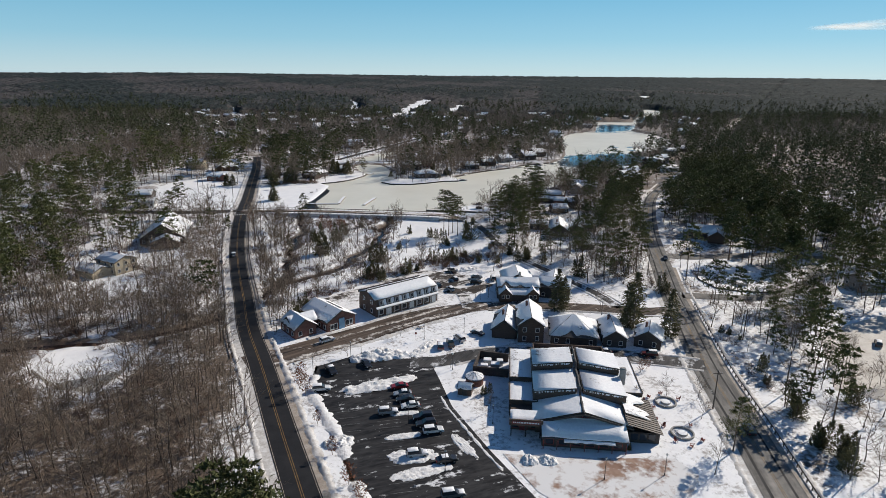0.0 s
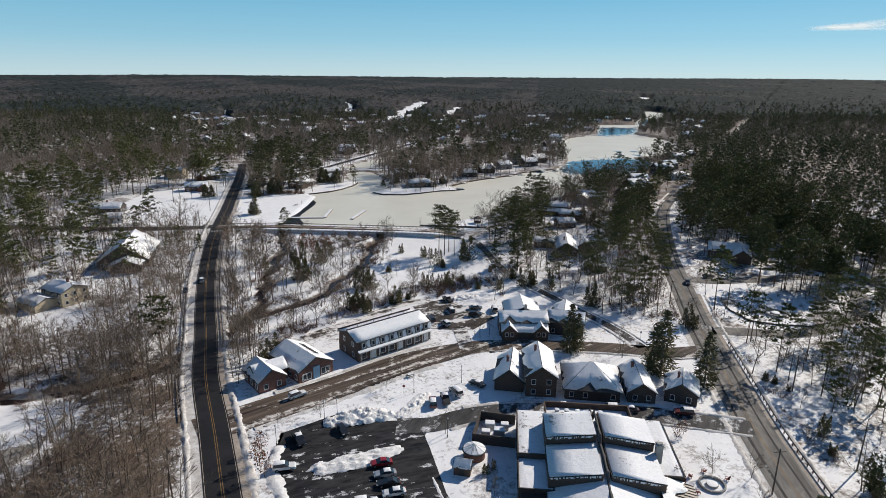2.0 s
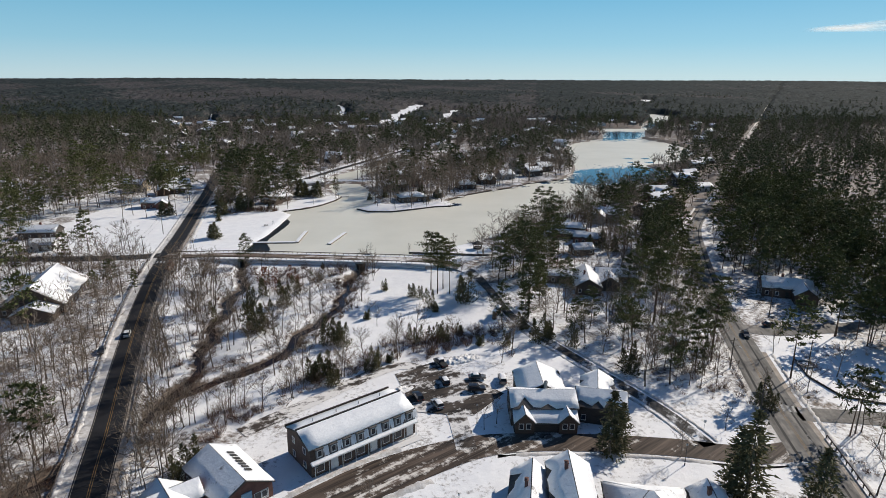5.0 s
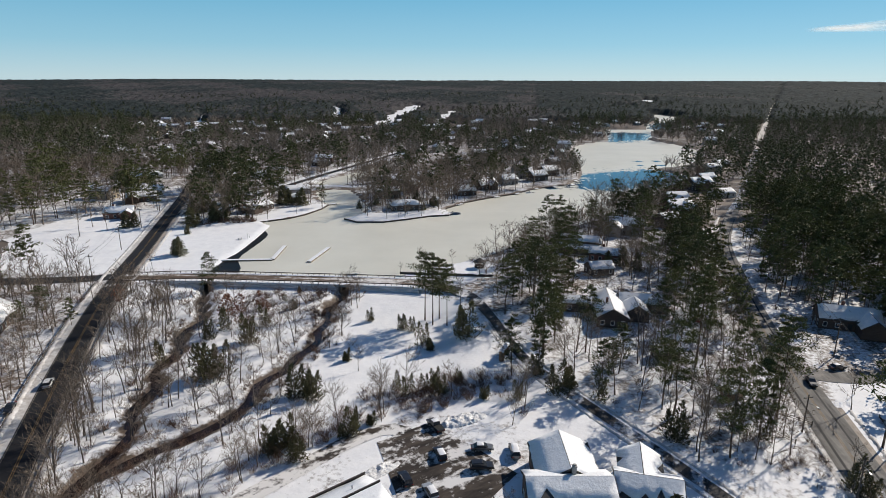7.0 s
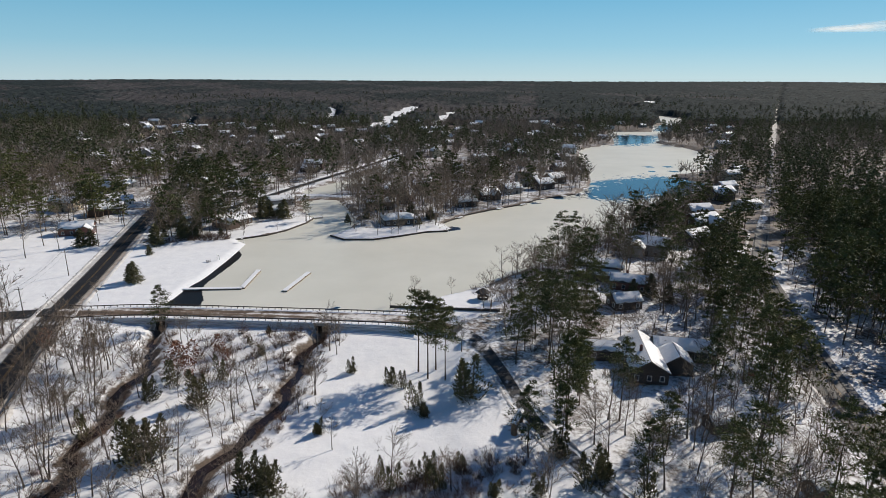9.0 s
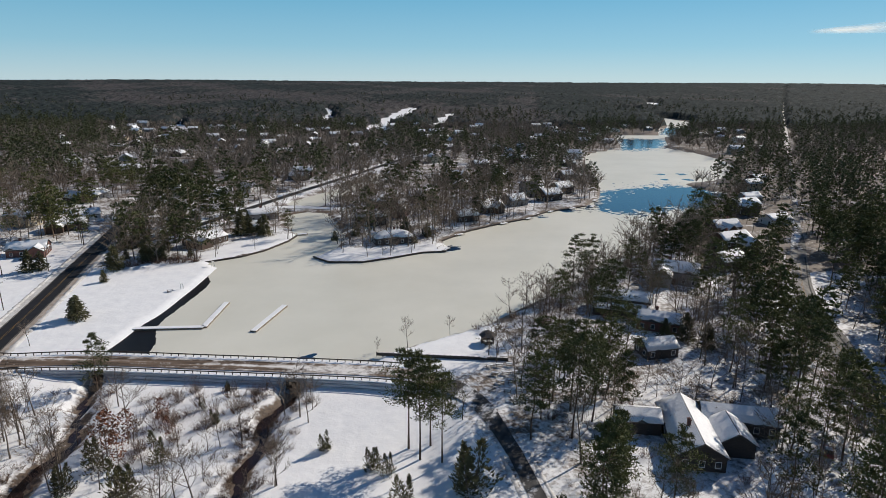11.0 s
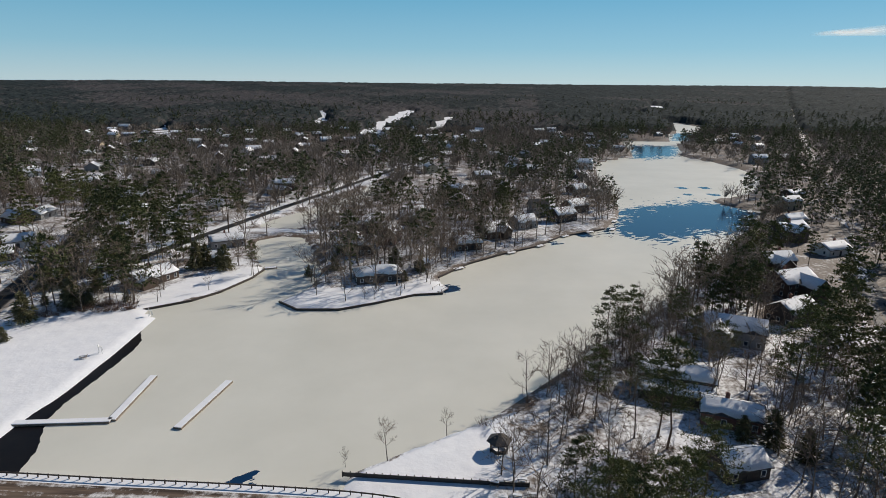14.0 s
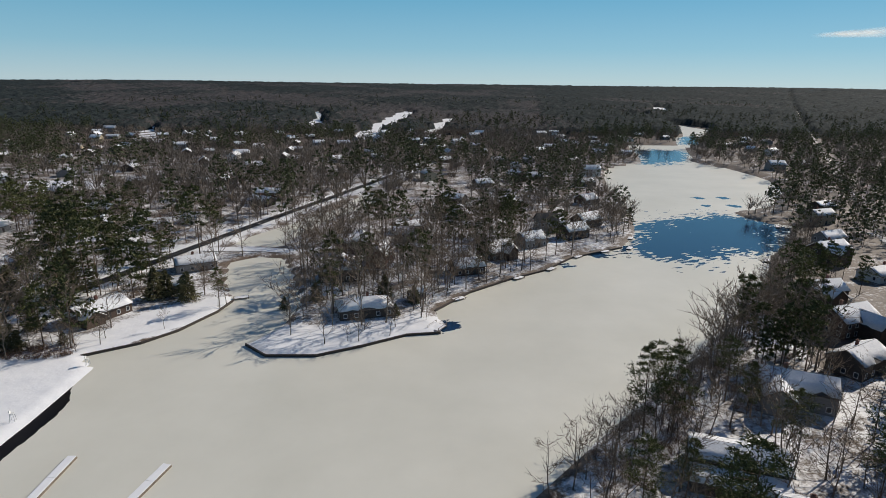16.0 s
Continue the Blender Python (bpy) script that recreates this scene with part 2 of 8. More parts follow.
M["lake_lane"] = slush_mat("half_cleared_lane", (0.030, 0.029, 0.030), (0.085, 0.082, 0.08), (0.72, 0.72, 0.73), 0.50, 0.58, (2.2, 0.35, 1, -25))
M["dam_road"] = slush_mat("sanded_road", (0.055, 0.040, 0.030), (0.23, 0.165, 0.12), (0.74, 0.71, 0.68), 0.49, 0.57, (0.14, 3.0, 1, -4))
M["lane"] = slush_mat("wet_lane", (0.013, 0.013, 0.015), (0.04, 0.04, 0.04), (0.62, 0.62, 0.62), 0.58, 0.66, (2.0, 0.5, 1, -30))


def lake_mat():
    """Dusted grey ice; dark clear water where the attribute "open" says so, broken into floes by noise."""
    m, nt, b = nodes("lake_ice")
    at = nt.nodes.new("ShaderNodeAttribute")
    at.attribute_name = "open"
    n1 = noise_node(nt, 0.075, 4, 0.5)
    n2 = noise_node(nt, 0.3, 4, 0.5, stretch=(0.6, 1.6, 1, 25))
    s = math_node(nt, "ADD", math_node(nt, "MULTIPLY", n1, 0.35), math_node(nt, "MULTIPLY", n2, 0.65))
    s = math_node(nt, "ADD", at.outputs["Fac"], math_node(nt, "MULTIPLY", math_node(nt, "SUBTRACT", s, 0.5), 4.2))
    mask = ramp(nt, s, [(0.495, (0, 0, 0)), (0.505, (1, 1, 1))])
    tone = ramp(nt, noise_node(nt, 0.03, 6, 0.6), [(0.3, (0.64, 0.62, 0.53)), (0.7, (0.74, 0.715, 0.62))])
    nt.links.new(mix(nt, mask, tone, (0.006, 0.034, 0.085)), b.inputs["Base Color"])
    r = nt.nodes.new("ShaderNodeMapRange")
    r.inputs["To Min"].default_value, r.inputs["To Max"].default_value = 0.5, 0.13
    nt.links.new(mask, r.inputs["Value"])
    nt.links.new(r.outputs[0], b.inputs["Roughness"])
    bump(nt, b, noise_node(nt, 1.2, 4), 0.12, 0.05)
    return m


M["lake"] = lake_mat()
M["plaza"] = slush_mat("trodden_bricks", (0.22, 0.125, 0.09), (0.36, 0.24, 0.18), (0.74, 0.73, 0.72), 0.41, 0.50, (1, 1, 1, 0))
M["verge"] = plain("sandy_verge", (0.20, 0.155, 0.115), (0.52, 0.46, 0.40), 0.5, 0.85, 0.4, 3.0)
M["brook"] = plain("brook_water", (0.010, 0.006, 0.005), (0.035, 0.018, 0.012), 0.8, 0.25, 0.2, 4.0)
M["trodden"] = plain("trodden_snow", (0.42, 0.37, 0.31), (0.70, 0.66, 0.60), 0.15, 0.8, 0.4, 1.5)


def treetops():
    """Woods past a kilometre: brown twigs mottled with dark pines, both cooled in place of haze."""
    m, nt, b = nodes("haze_tinted_treetops")
    at = nt.nodes.new("ShaderNodeAttribute")
    at.attribute_name = "pine"
    fine = noise_node(nt, 0.12, 5, 0.7)
    # blue-grey cast in both tones stands in for distance haze
    twig = ramp(nt, fine, [(0.3, (0.040, 0.038, 0.040)), (0.7, (0.100, 0.092, 0.090))])
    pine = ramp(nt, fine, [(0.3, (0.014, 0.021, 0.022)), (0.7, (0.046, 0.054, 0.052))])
    s = math_node(nt, "ADD", at.outputs["Fac"], math_node(nt, "MULTIPLY", math_node(nt, "SUBTRACT", noise_node(nt, 0.035, 5, 0.75), 0.5), 2.4))
    k = ramp(nt, s, [(0.40, (0, 0, 0)), (0.62, (1, 1, 1))])
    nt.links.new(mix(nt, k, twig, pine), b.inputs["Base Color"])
    b.inputs["Roughness"].default_value, b.inputs["Specular IOR Level"].default_value = 0.95, 0.05
    bump(nt, b, fine, 0.6, 3.0)
    return m


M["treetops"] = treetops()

# ---- geometry helpers ----
class Geo:
    """Collects vertices and faces; mesh() makes one mesh of them."""

    def __init__(self):
        self.v, self.f, self.k = [], [], []

    def add(self, verts, faces, k=0):
        n = len(self.v)
        self.v.extend(tuple(p) for p in verts)
        self.f.extend(tuple(n + i for i in f) for f in faces)
        self.k.extend([k] * len(faces))
        return self

    def box(self, x0, x1, y0, y1, z0, z1, k=0):
        return self.add([(x, y, z) for z in (z0, z1) for y in (y0, y1) for x in (x0, x1)],
                        [(0, 2, 3, 1), (4, 5, 7, 6), (0, 1, 5, 4), (2, 6, 7, 3), (0, 4, 6, 2), (1, 3, 7, 5)], k)

    def prism(self, outline, z0, z1, k=0, top=None):
        """outline: (x, y) pairs, anticlockwise; top: another outline of as many points."""
        n = len(outline)
        t = top or outline
        v = [(x, y, z0) for x, y in outline] + [(x, y, z1) for x, y in t]
        return self.add(v, [tuple(reversed(range(n))), tuple(range(n, 2 * n))] + [(i, (i + 1) % n, n + (i + 1) % n, n + i) for i in range(n)], k)

    def slab(self, corners, thick, k=0):
        """A sheet through four or more corners, thickened along its normal (downwards)."""
        c = [Vector(p) for p in corners]
        nrm = (c[1] - c[0]).cross(c[2] - c[1]).normalized()
        if nrm.z < 0:
            c.reverse()
            nrm = -nrm
        n = len(c)
        return self.add([*c, *[p - nrm * thick for p in c]],
                        [tuple(range(n)), tuple(reversed(range(n, 2 * n)))] + [(i, n + i, n + (i + 1) % n, (i + 1) % n) for i in range(n)], k)

    def tube(self, path, radii, sides=6, k=0, cap=True):
        pts = [Vector(p) for p in path]
        n0, ring = len(self.v), []
        for i, p in enumerate(pts):
            d = (pts[min(i + 1, len(pts) - 1)] - pts[max(i - 1, 0)]).normalized()
            a = d.orthogonal().normalized()
            b = d.cross(a)
            r = radii[i] if isinstance(radii, (list, tuple)) else radii
            for s in range(sides):
                t = 2 * math.pi * s / sides
                self.v.append(tuple(p + a * (r * math.cos(t)) + b * (r * math.sin(t))))
        for i in range(len(pts) - 1):
            for s in range(sides):
                a, b = n0 + i * sides + s, n0 + i * sides + (s + 1) % sides
                self.f.append((a, b, b + sides, a + sides))
                self.k.append(k)
        if cap:
            self.f.append(tuple(n0 + s for s in reversed(range(sides))))
            self.f.append(tuple(n0 + (len(pts) - 1) * sides + s for s in range(sides)))
            self.k.extend([k, k])
        return self

    def mesh(self, name, mats):
        me = bpy.data.meshes.new(name)
        me.from_pydata(self.v, [], self.f)
        for m in mats:
            me.materials.append(m)
        if len(mats) > 1:
            me.polygons.foreach_set("material_index", self.k)
        me.update()
        return me


def part(name, geo, material, parent, label="", smooth=False):
    """One mesh object under a thing or a part."""
    mats = material if isinstance(material, (list, tuple)) else [material]
    me = geo.mesh(name, mats) if isinstance(geo, Geo) else geo
    if smooth:
        me.shade_smooth()
    ob = new(name, me)
    ob.parent = parent
    if label:
        ob["label"] = label
    return ob


def thing(name, m, label, category, group="", kind=""):
    ob = new(name)
    ob.empty_display_size = 0.2
    ob.matrix_world = m
    return tagged(ob, label, category, group, kind)


def arrays_mesh(name, verts, tris, material):
    """A mesh straight from arrays of vertices and triangles."""
    me = bpy.data.meshes.new(name)
    me.vertices.add(len(verts))
    me.vertices.foreach_set("co", np.ascontiguousarray(verts, np.float32).ravel())
    me.loops.add(3 * len(tris))
    me.loops.foreach_set("vertex_index", np.ascontiguousarray(tris, np.int32).ravel())
    me.polygons.add(len(tris))
    me.polygons.foreach_set("loop_start", np.arange(0, 3 * len(tris), 3, dtype=np.int32))
    me.materials.append(material)
    me.update(calc_edges=True)
    return me


def poly_dist(px, py, poly):
    """Signed distance to a closed outline: negative inside."""
    q = np.array(poly, float)
    inside = np.zeros(px.shape, bool)
    best = np.full(px.shape, 1e9)
    for (x0, y0), (x1, y1) in zip(q, np.roll(q, -1, 0)):
        dx, dy = x1 - x0, y1 - y0
        t = np.clip(((px - x0) * dx + (py - y0) * dy) / (dx * dx + dy * dy + 1e-9), 0, 1)
        best = np.minimum(best, np.hypot(px - x0 - t * dx, py - y0 - t * dy))
        if dy:
            inside ^= ((y0 > py) != (y1 > py)) & (px < (py - y0) * dx / dy + x0)
    return np.where(inside, -best, best)


def line_dist(px, py, line):
    best = np.full(px.shape, 1e9)
    for (x0, y0), (x1, y1) in zip(line, line[1:]):
        dx, dy = x1 - x0, y1 - y0
        t = np.clip(((px - x0) * dx + (py - y0) * dy) / (dx * dx + dy * dy + 1e-9), 0, 1)
        best = np.minimum(best, np.hypot(px - x0 - t * dx, py - y0 - t * dy))
    return best


def smooth01(a, b, v):
    t = np.clip((v - a) / (b - a), 0, 1)
    return t * t * (3 - 2 * t)


def spline(points, step=3.0):
    """A smooth line through the points, sampled about every step metres."""
    p = [Vector((*q, 0)) for q in points]
    p = [2 * p[0] - p[1], *p, 2 * p[-1] - p[-2]]
    out = []
    for a, b, c, d in zip(p, p[1:], p[2:], p[3:]):
        n = max(1, int((c - b).length / step))
        for i in range(n):
            t = i / n
            q = 0.5 * (2 * b + (c - a) * t + (2 * a - 5 * b + 4 * c - d) * t * t + (3 * b - a - 3 * c + d) * t ** 3)
            out.append((q.x, q.y))
    out.append((p[-2].x, p[-2].y))
    return out

# ---- plan: shores, roads, clearings (metres) ----
WEST_SHORE = [(-83, 326), (-81.5, 340), (-80, 353), (-79, 366), (-78, 378), (-78, 392), (-78.3, 403.5), (-85.5, 410.2), (-81, 413.3), (-73.5, 418.5), (-66.7, 427.5), (-60.5, 442.5), (-58.7, 453),
              (-67.8, 472), (-74.5, 497), (-66, 505), (-55, 504), (-47.3, 486.5), (-42, 470), (-35, 449), (-37.5, 431), (-44.2, 418), (-36.8, 411), (-23.2, 411.2),
              (-11.7, 417.4), (0.6, 425.3), (10.5, 427), (11.5, 435), (8.8, 444.6), (20.8, 462), (36.5, 476.7), (52.6, 489), (67.2, 507), (93.5, 523.7)]
FAR_SHORE = [(108, 550), (113, 566), (118, 585), (125, 625), (130, 672), (140, 715), (152, 762), (166, 790), (190, 815), (204, 822), (212, 850), (224, 900), (234, 955), (243, 990),
             (282, 1009), (312, 1014), (330, 1060), (352, 1120), (384, 1180), (425, 1365), (462, 1378), (472, 1296), (442, 1200), (392, 1118), (360, 1047), (326, 1000), (306, 968), (290, 925),
             (268, 866), (257, 846), (262, 822), (273, 784), (274, 742), (262, 690), (238, 652), (216, 622), (202, 614), (186, 607)]
EAST_SHORE = [(183, 601), (185, 586), (190, 577), (199, 571), (176, 535), (155.6, 512), (143, 491), (124.5, 464), (103, 438), (72, 403), (56, 386), (41, 370.5), (28.4, 356), (20.4, 347.5),
              (9.4, 340), (-3.2, 331.5), (-9, 327), (-10, 318), (-83, 320)]
LAKE = WEST_SHORE + FAR_SHORE + EAST_SHORE
POND = [(-82, 524), (-80, 537), (-66, 565), (-47, 607), (-38, 650), (-20, 641), (-45, 580), (-55, 550), (-60, 520)]
OPEN_WATER = [[(92, 524), (106, 548), (112, 570), (128, 577), (152, 591), (170, 599), (182, 592), (188, 578), (200, 572), (176, 535), (160, 518), (144, 517), (127, 508), (112, 502)],
              [(203, 822), (213, 862), (224, 900), (234, 942), (264, 948), (290, 930), (268, 866), (255, 846), (236, 834), (216, 818)], [(316, 1018), (360, 1128), (390, 1124), (358, 1046), (326, 1002)]]
STREAMS = [spline(p, 3.0) for p in (
    [(-78, 318), (-76.5, 308), (-73, 299), (-69.5, 291), (-72, 284), (-71.5, 277), (-68, 268), (-69.5, 257), (-65, 248), (-66, 238), (-61.5, 227), (-63, 212), (-66, 196), (-76, 176), (-97, 162), (-140, 152)],
    [(-28.5, 316), (-28.5, 309), (-32.5, 300), (-30, 291), (-32, 283), (-30.5, 275), (-35, 264), (-36, 257), (-40.5, 250), (-40, 242), (-43.5, 233), (-49, 226), (-54, 222), (-60, 214)])]
MAIN_ROAD = spline([(10, 10), (-8, 55), (-25, 93), (-34.3, 113.5), (-48.3, 145), (-60.3, 171), (-70.6, 198), (-80, 222), (-92, 255), (-104, 293.8), (-112, 325), (-120.5, 360),
                    (-133, 408), (-149, 470), (-164, 522), (-170, 540)], 4)
EAST_ROAD = spline([(58, 10), (64, 70), (67.4, 97), (70.4, 118), (74.2, 148), (80.3, 180), (86, 210), (92.5, 238), (103, 285), (115, 326), (131, 370), (152, 410), (210, 513),
                    (316, 705), (500, 1038), (1000, 1935), (2000, 3710), (2700, 4950)], 5)
DAM_ROAD = spline([(-112, 323), (-104, 321.5), (-80, 322.3), (-54, 320.4), (-28, 318.5), (-8, 316.6), (3, 314.2), (11, 309.5), (17, 301), (22, 285)], 3)
LAKE_LANE = spline([(22, 285), (26.3, 266), (33, 250), (42, 233.5), (52, 215), (58, 203), (62, 191)], 3)
WEST_STREET = spline([(-112, 323), (-130, 319), (-160, 317), (-210, 318), (-300, 326)], 4)
MAIN_STREET = spline([(-53, 146), (-46, 150.5), (-36, 158), (-22, 168.7), (-10, 179), (2.5, 186.7), (12, 190.7), (23, 192.3), (40, 192), (55, 190.5), (70, 188), (86, 191)], 3)
BACK_LANE = spline([(9.8, 189.7), (7.6, 205), (3, 220), (-5, 229), (-14, 224), (-24, 213), (-40, 196)], 3)
SHOP_LANE = spline([(-8, 149), (0, 149.5), (8.5, 153.5), (20, 156), (37, 155.8), (53, 154), (64, 151.5), (74, 149)], 3)
HILL_ROAD = spline([(-139, 422), (-128, 430), (-119.5, 448), (-110.5, 472), (-101.5, 500), (-90, 536), (-74, 584), (-53, 644), (-26, 724), (15, 840)], 4)
CAUSEWAY = spline([(-97, 512), (-82, 514), (-66, 514), (-50, 512), (-30, 520), (-5, 524), (25, 520)], 4)
LOOP_N = spline([(97, 254), (108, 251), (125, 253), (148, 256), (175, 250)], 3)
LOOP_S = spline([(88, 204), (98, 203), (114, 202), (132, 210), (150, 226), (160, 245)], 3)
LOT = [(-33, 146), (-22, 154), (-12, 151), (-3, 151), (0, 140), (3.4, 126), (11.7, 108), (19, 94), (30, 70), (-5, 70), (-14, 93), (-21.5, 111.6), (-27.4, 122.8), (-33, 133)]
EAST_LOT = [(102, 136), (112, 130), (170, 128), (175, 190), (150, 187), (119, 172)]
BACK_LOT = [(-2, 205), (12, 203), (20, 213), (12, 222), (2, 231), (-8, 224)]
HILL_VERGE = [(-124, 432), (-106, 500), (-80, 590), (-40, 690), (-18, 690), (-14, 650), (-40, 580), (-52, 525), (-84, 518), (-82, 500), (-72, 470), (-80, 445), (-100, 430)]   # thinly wooded
OPEN_WOODS = [(102, 250), (165, 250), (172, 285), (150, 322), (116, 332)]   # scattered trees on snow
CLEAR = {  # open snow with no woods
    "beach": [(-114, 326), (-80, 326), (-76, 404), (-84, 411), (-100, 407), (-118, 399), (-126, 396), (-118, 350)],
    "west_field": [(-122, 328), (-166, 330), (-176, 352), (-186, 386), (-184, 412), (-152, 440), (-140, 425), (-128, 380)],
    "town": [(-57, 150), (-45, 176), (-24, 215), (0, 235), (22, 225), (60, 214), (92, 214), (78, 150), (70, 90), (60, 20), (20, 20), (-20, 60)],
    "meadow": [(-62, 200), (-44, 196), (-20, 216), (0, 238), (20, 232), (24, 250), (10, 300), (0, 314), (-94, 318), (-95, 296), (-80, 240)],
    "triangle": [(24, 228), (46, 212), (58, 207), (52, 216), (40, 238), (28, 268)],
    "golf_1": [(-184, 1140), (-160, 1145), (-175, 1300), (-250, 1700), (-275, 1690), (-220, 1400)],
    "golf_2": [(-98, 1015), (-70, 1040), (-48, 1263), (-30, 1700), (-70, 1750), (-88, 1500), (-98, 1200)],
    "golf_3": [(-12, 1085), (18, 1100), (34, 1237), (50, 1500), (30, 1500), (4, 1300)],
    "golf_4": [(-325, 960), (-308, 960), (-370, 1100), (-440, 1300), (-465, 1300), (-400, 1130)],
    "golf_6": [(-330, 470), (-290, 465), (-285, 500), (-320, 520)],
    "golf_7": [(-260, 640), (-215, 660), (-225, 690), (-275, 680)],
    "hall_yard": [(-136, 240), (-116, 234), (-115, 250), (-136, 256)],
    "house_yard": [(-138, 204), (-120, 198), (-118, 212), (-138, 222)],
    "bog": [(-112, 158), (-107, 161), (-101, 165), (-93, 162), (-84, 151), (-83, 139), (-85, 129), (-97, 131), (-110, 141)],
    "drive": [(-172, 305), (-150, 228), (-140, 222), (-150, 262), (-158, 305)],
    "peninsula": [(-46, 416), (-20, 408), (14, 424), (8, 436), (-20, 430), (-36, 428)],
    "island": [(104, 246), (122, 248), (130, 228), (120, 208), (104, 207), (96, 225)],
    "west_shore": [(-84, 411), (-58, 442), (-60, 455), (-80, 440), (-90, 420)],
    "dam_end": [(-8, 324), (6, 336), (20, 343), (24, 334), (14, 320), (-2, 318)],
    "east_lot": [(104, 134), (112, 128), (170, 126), (174, 188), (150, 186), (119, 171)],
    "far_beach": [(410, 1556), (466, 1566), (506, 1682), (440, 1668)],
    "far_pond": [(520, 1705), (578, 1745), (672, 2005), (620, 1992)],
}


def base_z(x, y):
    """The lie of the land: the valley below the dam, the shores, and the slow rise of the far woods."""
    x, y = np.asarray(x, float), np.asarray(y, float)
    z = -2.0 + 2.7 * smooth01(235, 335, y)
    low = smooth01(-100, -84, x) * (1 - smooth01(2, 14, x)) * (1 - smooth01(317.5 - 3.5 * smooth01(-12, -3, x), 320.5 - 3.5 * smooth01(-12, -3, x), y)) * smooth01(150, 240, y)
    z = z * (1 - low) - (2.6 - 1.6 * smooth01(284, 312, y)) * low
    d = np.hypot(x, y)
    z = z + 42.0 * smooth01(1500, 5600, d) + 9 * smooth01(1500, 2300, d) * np.sin(x / 610 + 1.0) * np.sin(y / 830)
    east = smooth01(185, 270, x) * smooth01(60, 120, y)
    return z + 1.5 * east


def ground_z(x, y):
    x, y = np.asarray(x, float), np.asarray(y, float)
    z = base_z(x, y)
    for s in STREAMS:
        d = line_dist(x, y, s)
        z = z - (1.4 + 1.3 * smooth01(284, 308, y)) * (1 - smooth01(1.2, 3.0, d))
    d = np.minimum(poly_dist(x, y, LAKE), poly_dist(x, y, POND))
    k = 1 - smooth01(-1.6, 1.2 + 3 * smooth01(640, 760, y), d)
    z = z * (1 - k) - 1.0 * k
    return z


def gz(x, y):
    return float(ground_z(np.array([x]), np.array([y]))[0])


def axis(lo, a, b, hi, step, grow):
    mid = list(np.arange(a, b + step, step))
    up, s = [mid[-1]], step
    while up[-1] < hi:
        s = min(s * grow, 160)
        up.append(up[-1] + s)
    dn, s = [mid[0]], step
    while dn[-1] > lo:
        s = min(s * grow, 160)
        dn.append(dn[-1] - s)
    return np.array(dn[:0:-1] + mid + up[1:])


def sheet(name, xs, ys, zfun, material, attrs, keep=None):
    gx, gy = np.meshgrid(xs, ys)
    px, py = gx.ravel(), gy.ravel()
    w = len(xs)
    i = (np.arange(len(ys) - 1)[:, None] * w + np.arange(w - 1)[None]).ravel()
    if keep is not None:
        i = i[keep((px[i] + px[i + w + 1]) / 2, (py[i] + py[i + w + 1]) / 2)]
    quads = np.stack([i, i + 1, i + w + 1, i + w], 1)
    tris = np.concatenate([quads[:, [0, 1, 2]], quads[:, [0, 2, 3]]])
    me = arrays_mesh(name, np.stack([px, py, zfun(px, py)], 1), tris, material)
    for key, fun in attrs.items():
        me.attributes.new(key, "FLOAT", "POINT").data.foreach_set("value", fun(px, py).astype(np.float32))
    me.shade_smooth()
    return new(name, me)


def litter(x, y):
    v = 0.52 + 0.06 * smooth01(420, 640, y) + 0.2 * smooth01(750, 1150, y)
    v = np.where((x < -55 - (y - 150) * 0.2) & (y < 320), 0.52 + 0.10 * (1 - smooth01(130, 200, y)), v)
    v = np.where((x > 95) & (y > 240), np.maximum(v, 0.50), v)
    v = np.where((x > 110 + 0.3 * np.maximum(y - 420, 0)) & (y > 400), np.maximum(v, 0.63), v)
    k = smooth01(76, 90, x) * (1 - smooth01(118, 150, x)) * (1 - smooth01(185, 215, y))
    v = v * (1 - k) + 0.495 * k
    v = np.where((x > 36) & (x < 92) & (y > 200) & (y < 300), 0.49, v)
    k = 1 - smooth01(5, 11, line_dist(x, y, HILL_ROAD[::3]))
    v = v * (1 - k) + 0.44 * k
    for n, poly in CLEAR.items():
        low = {"beach": 0.0, "west_field": 0.12, "meadow": 0.33, "bog": 0.30, "town": 0.45}.get(n, 0.12)
        d = poly_dist(x, y, poly)
        k = 1 - smooth01(-3, 4, d)
        v = v * (1 - k) + low * k
    for s in STREAMS:
        v = v + 0.36 * (1 - smooth01(1.7, 3.4, line_dist(x, y, s)))
    v = v + 0.16 * (1 - smooth01(0.0, 1.5, np.abs(poly_dist(x, y, LAKE) - 1.0)))
    return v


def open_water(x, y):
    d = np.full(x.shape, 1e9)
    for w in OPEN_WATER:
        d = np.minimum(d, poly_dist(x, y, w))
    v = np.minimum(0.5 - d / np.where(d > 0, 34.0, 22.0), 1.2)
    for cx, cy, r in ((-27.5, 325.5, 2.0), (7, 431, 4.0), (12, 433, 4.0), (62, 497, 3.0), (80, 512, 3.5), (177, 624, 4.0), (182, 650, 4.0), (200, 651, 4.0), (194, 624, 4.0), (165, 612, 2.5)):
        v = np.maximum(v, 0.5 - (np.hypot(x - cx, y - cy) - r) / 4.0)
    return np.clip(v, -1.2, 2.0)


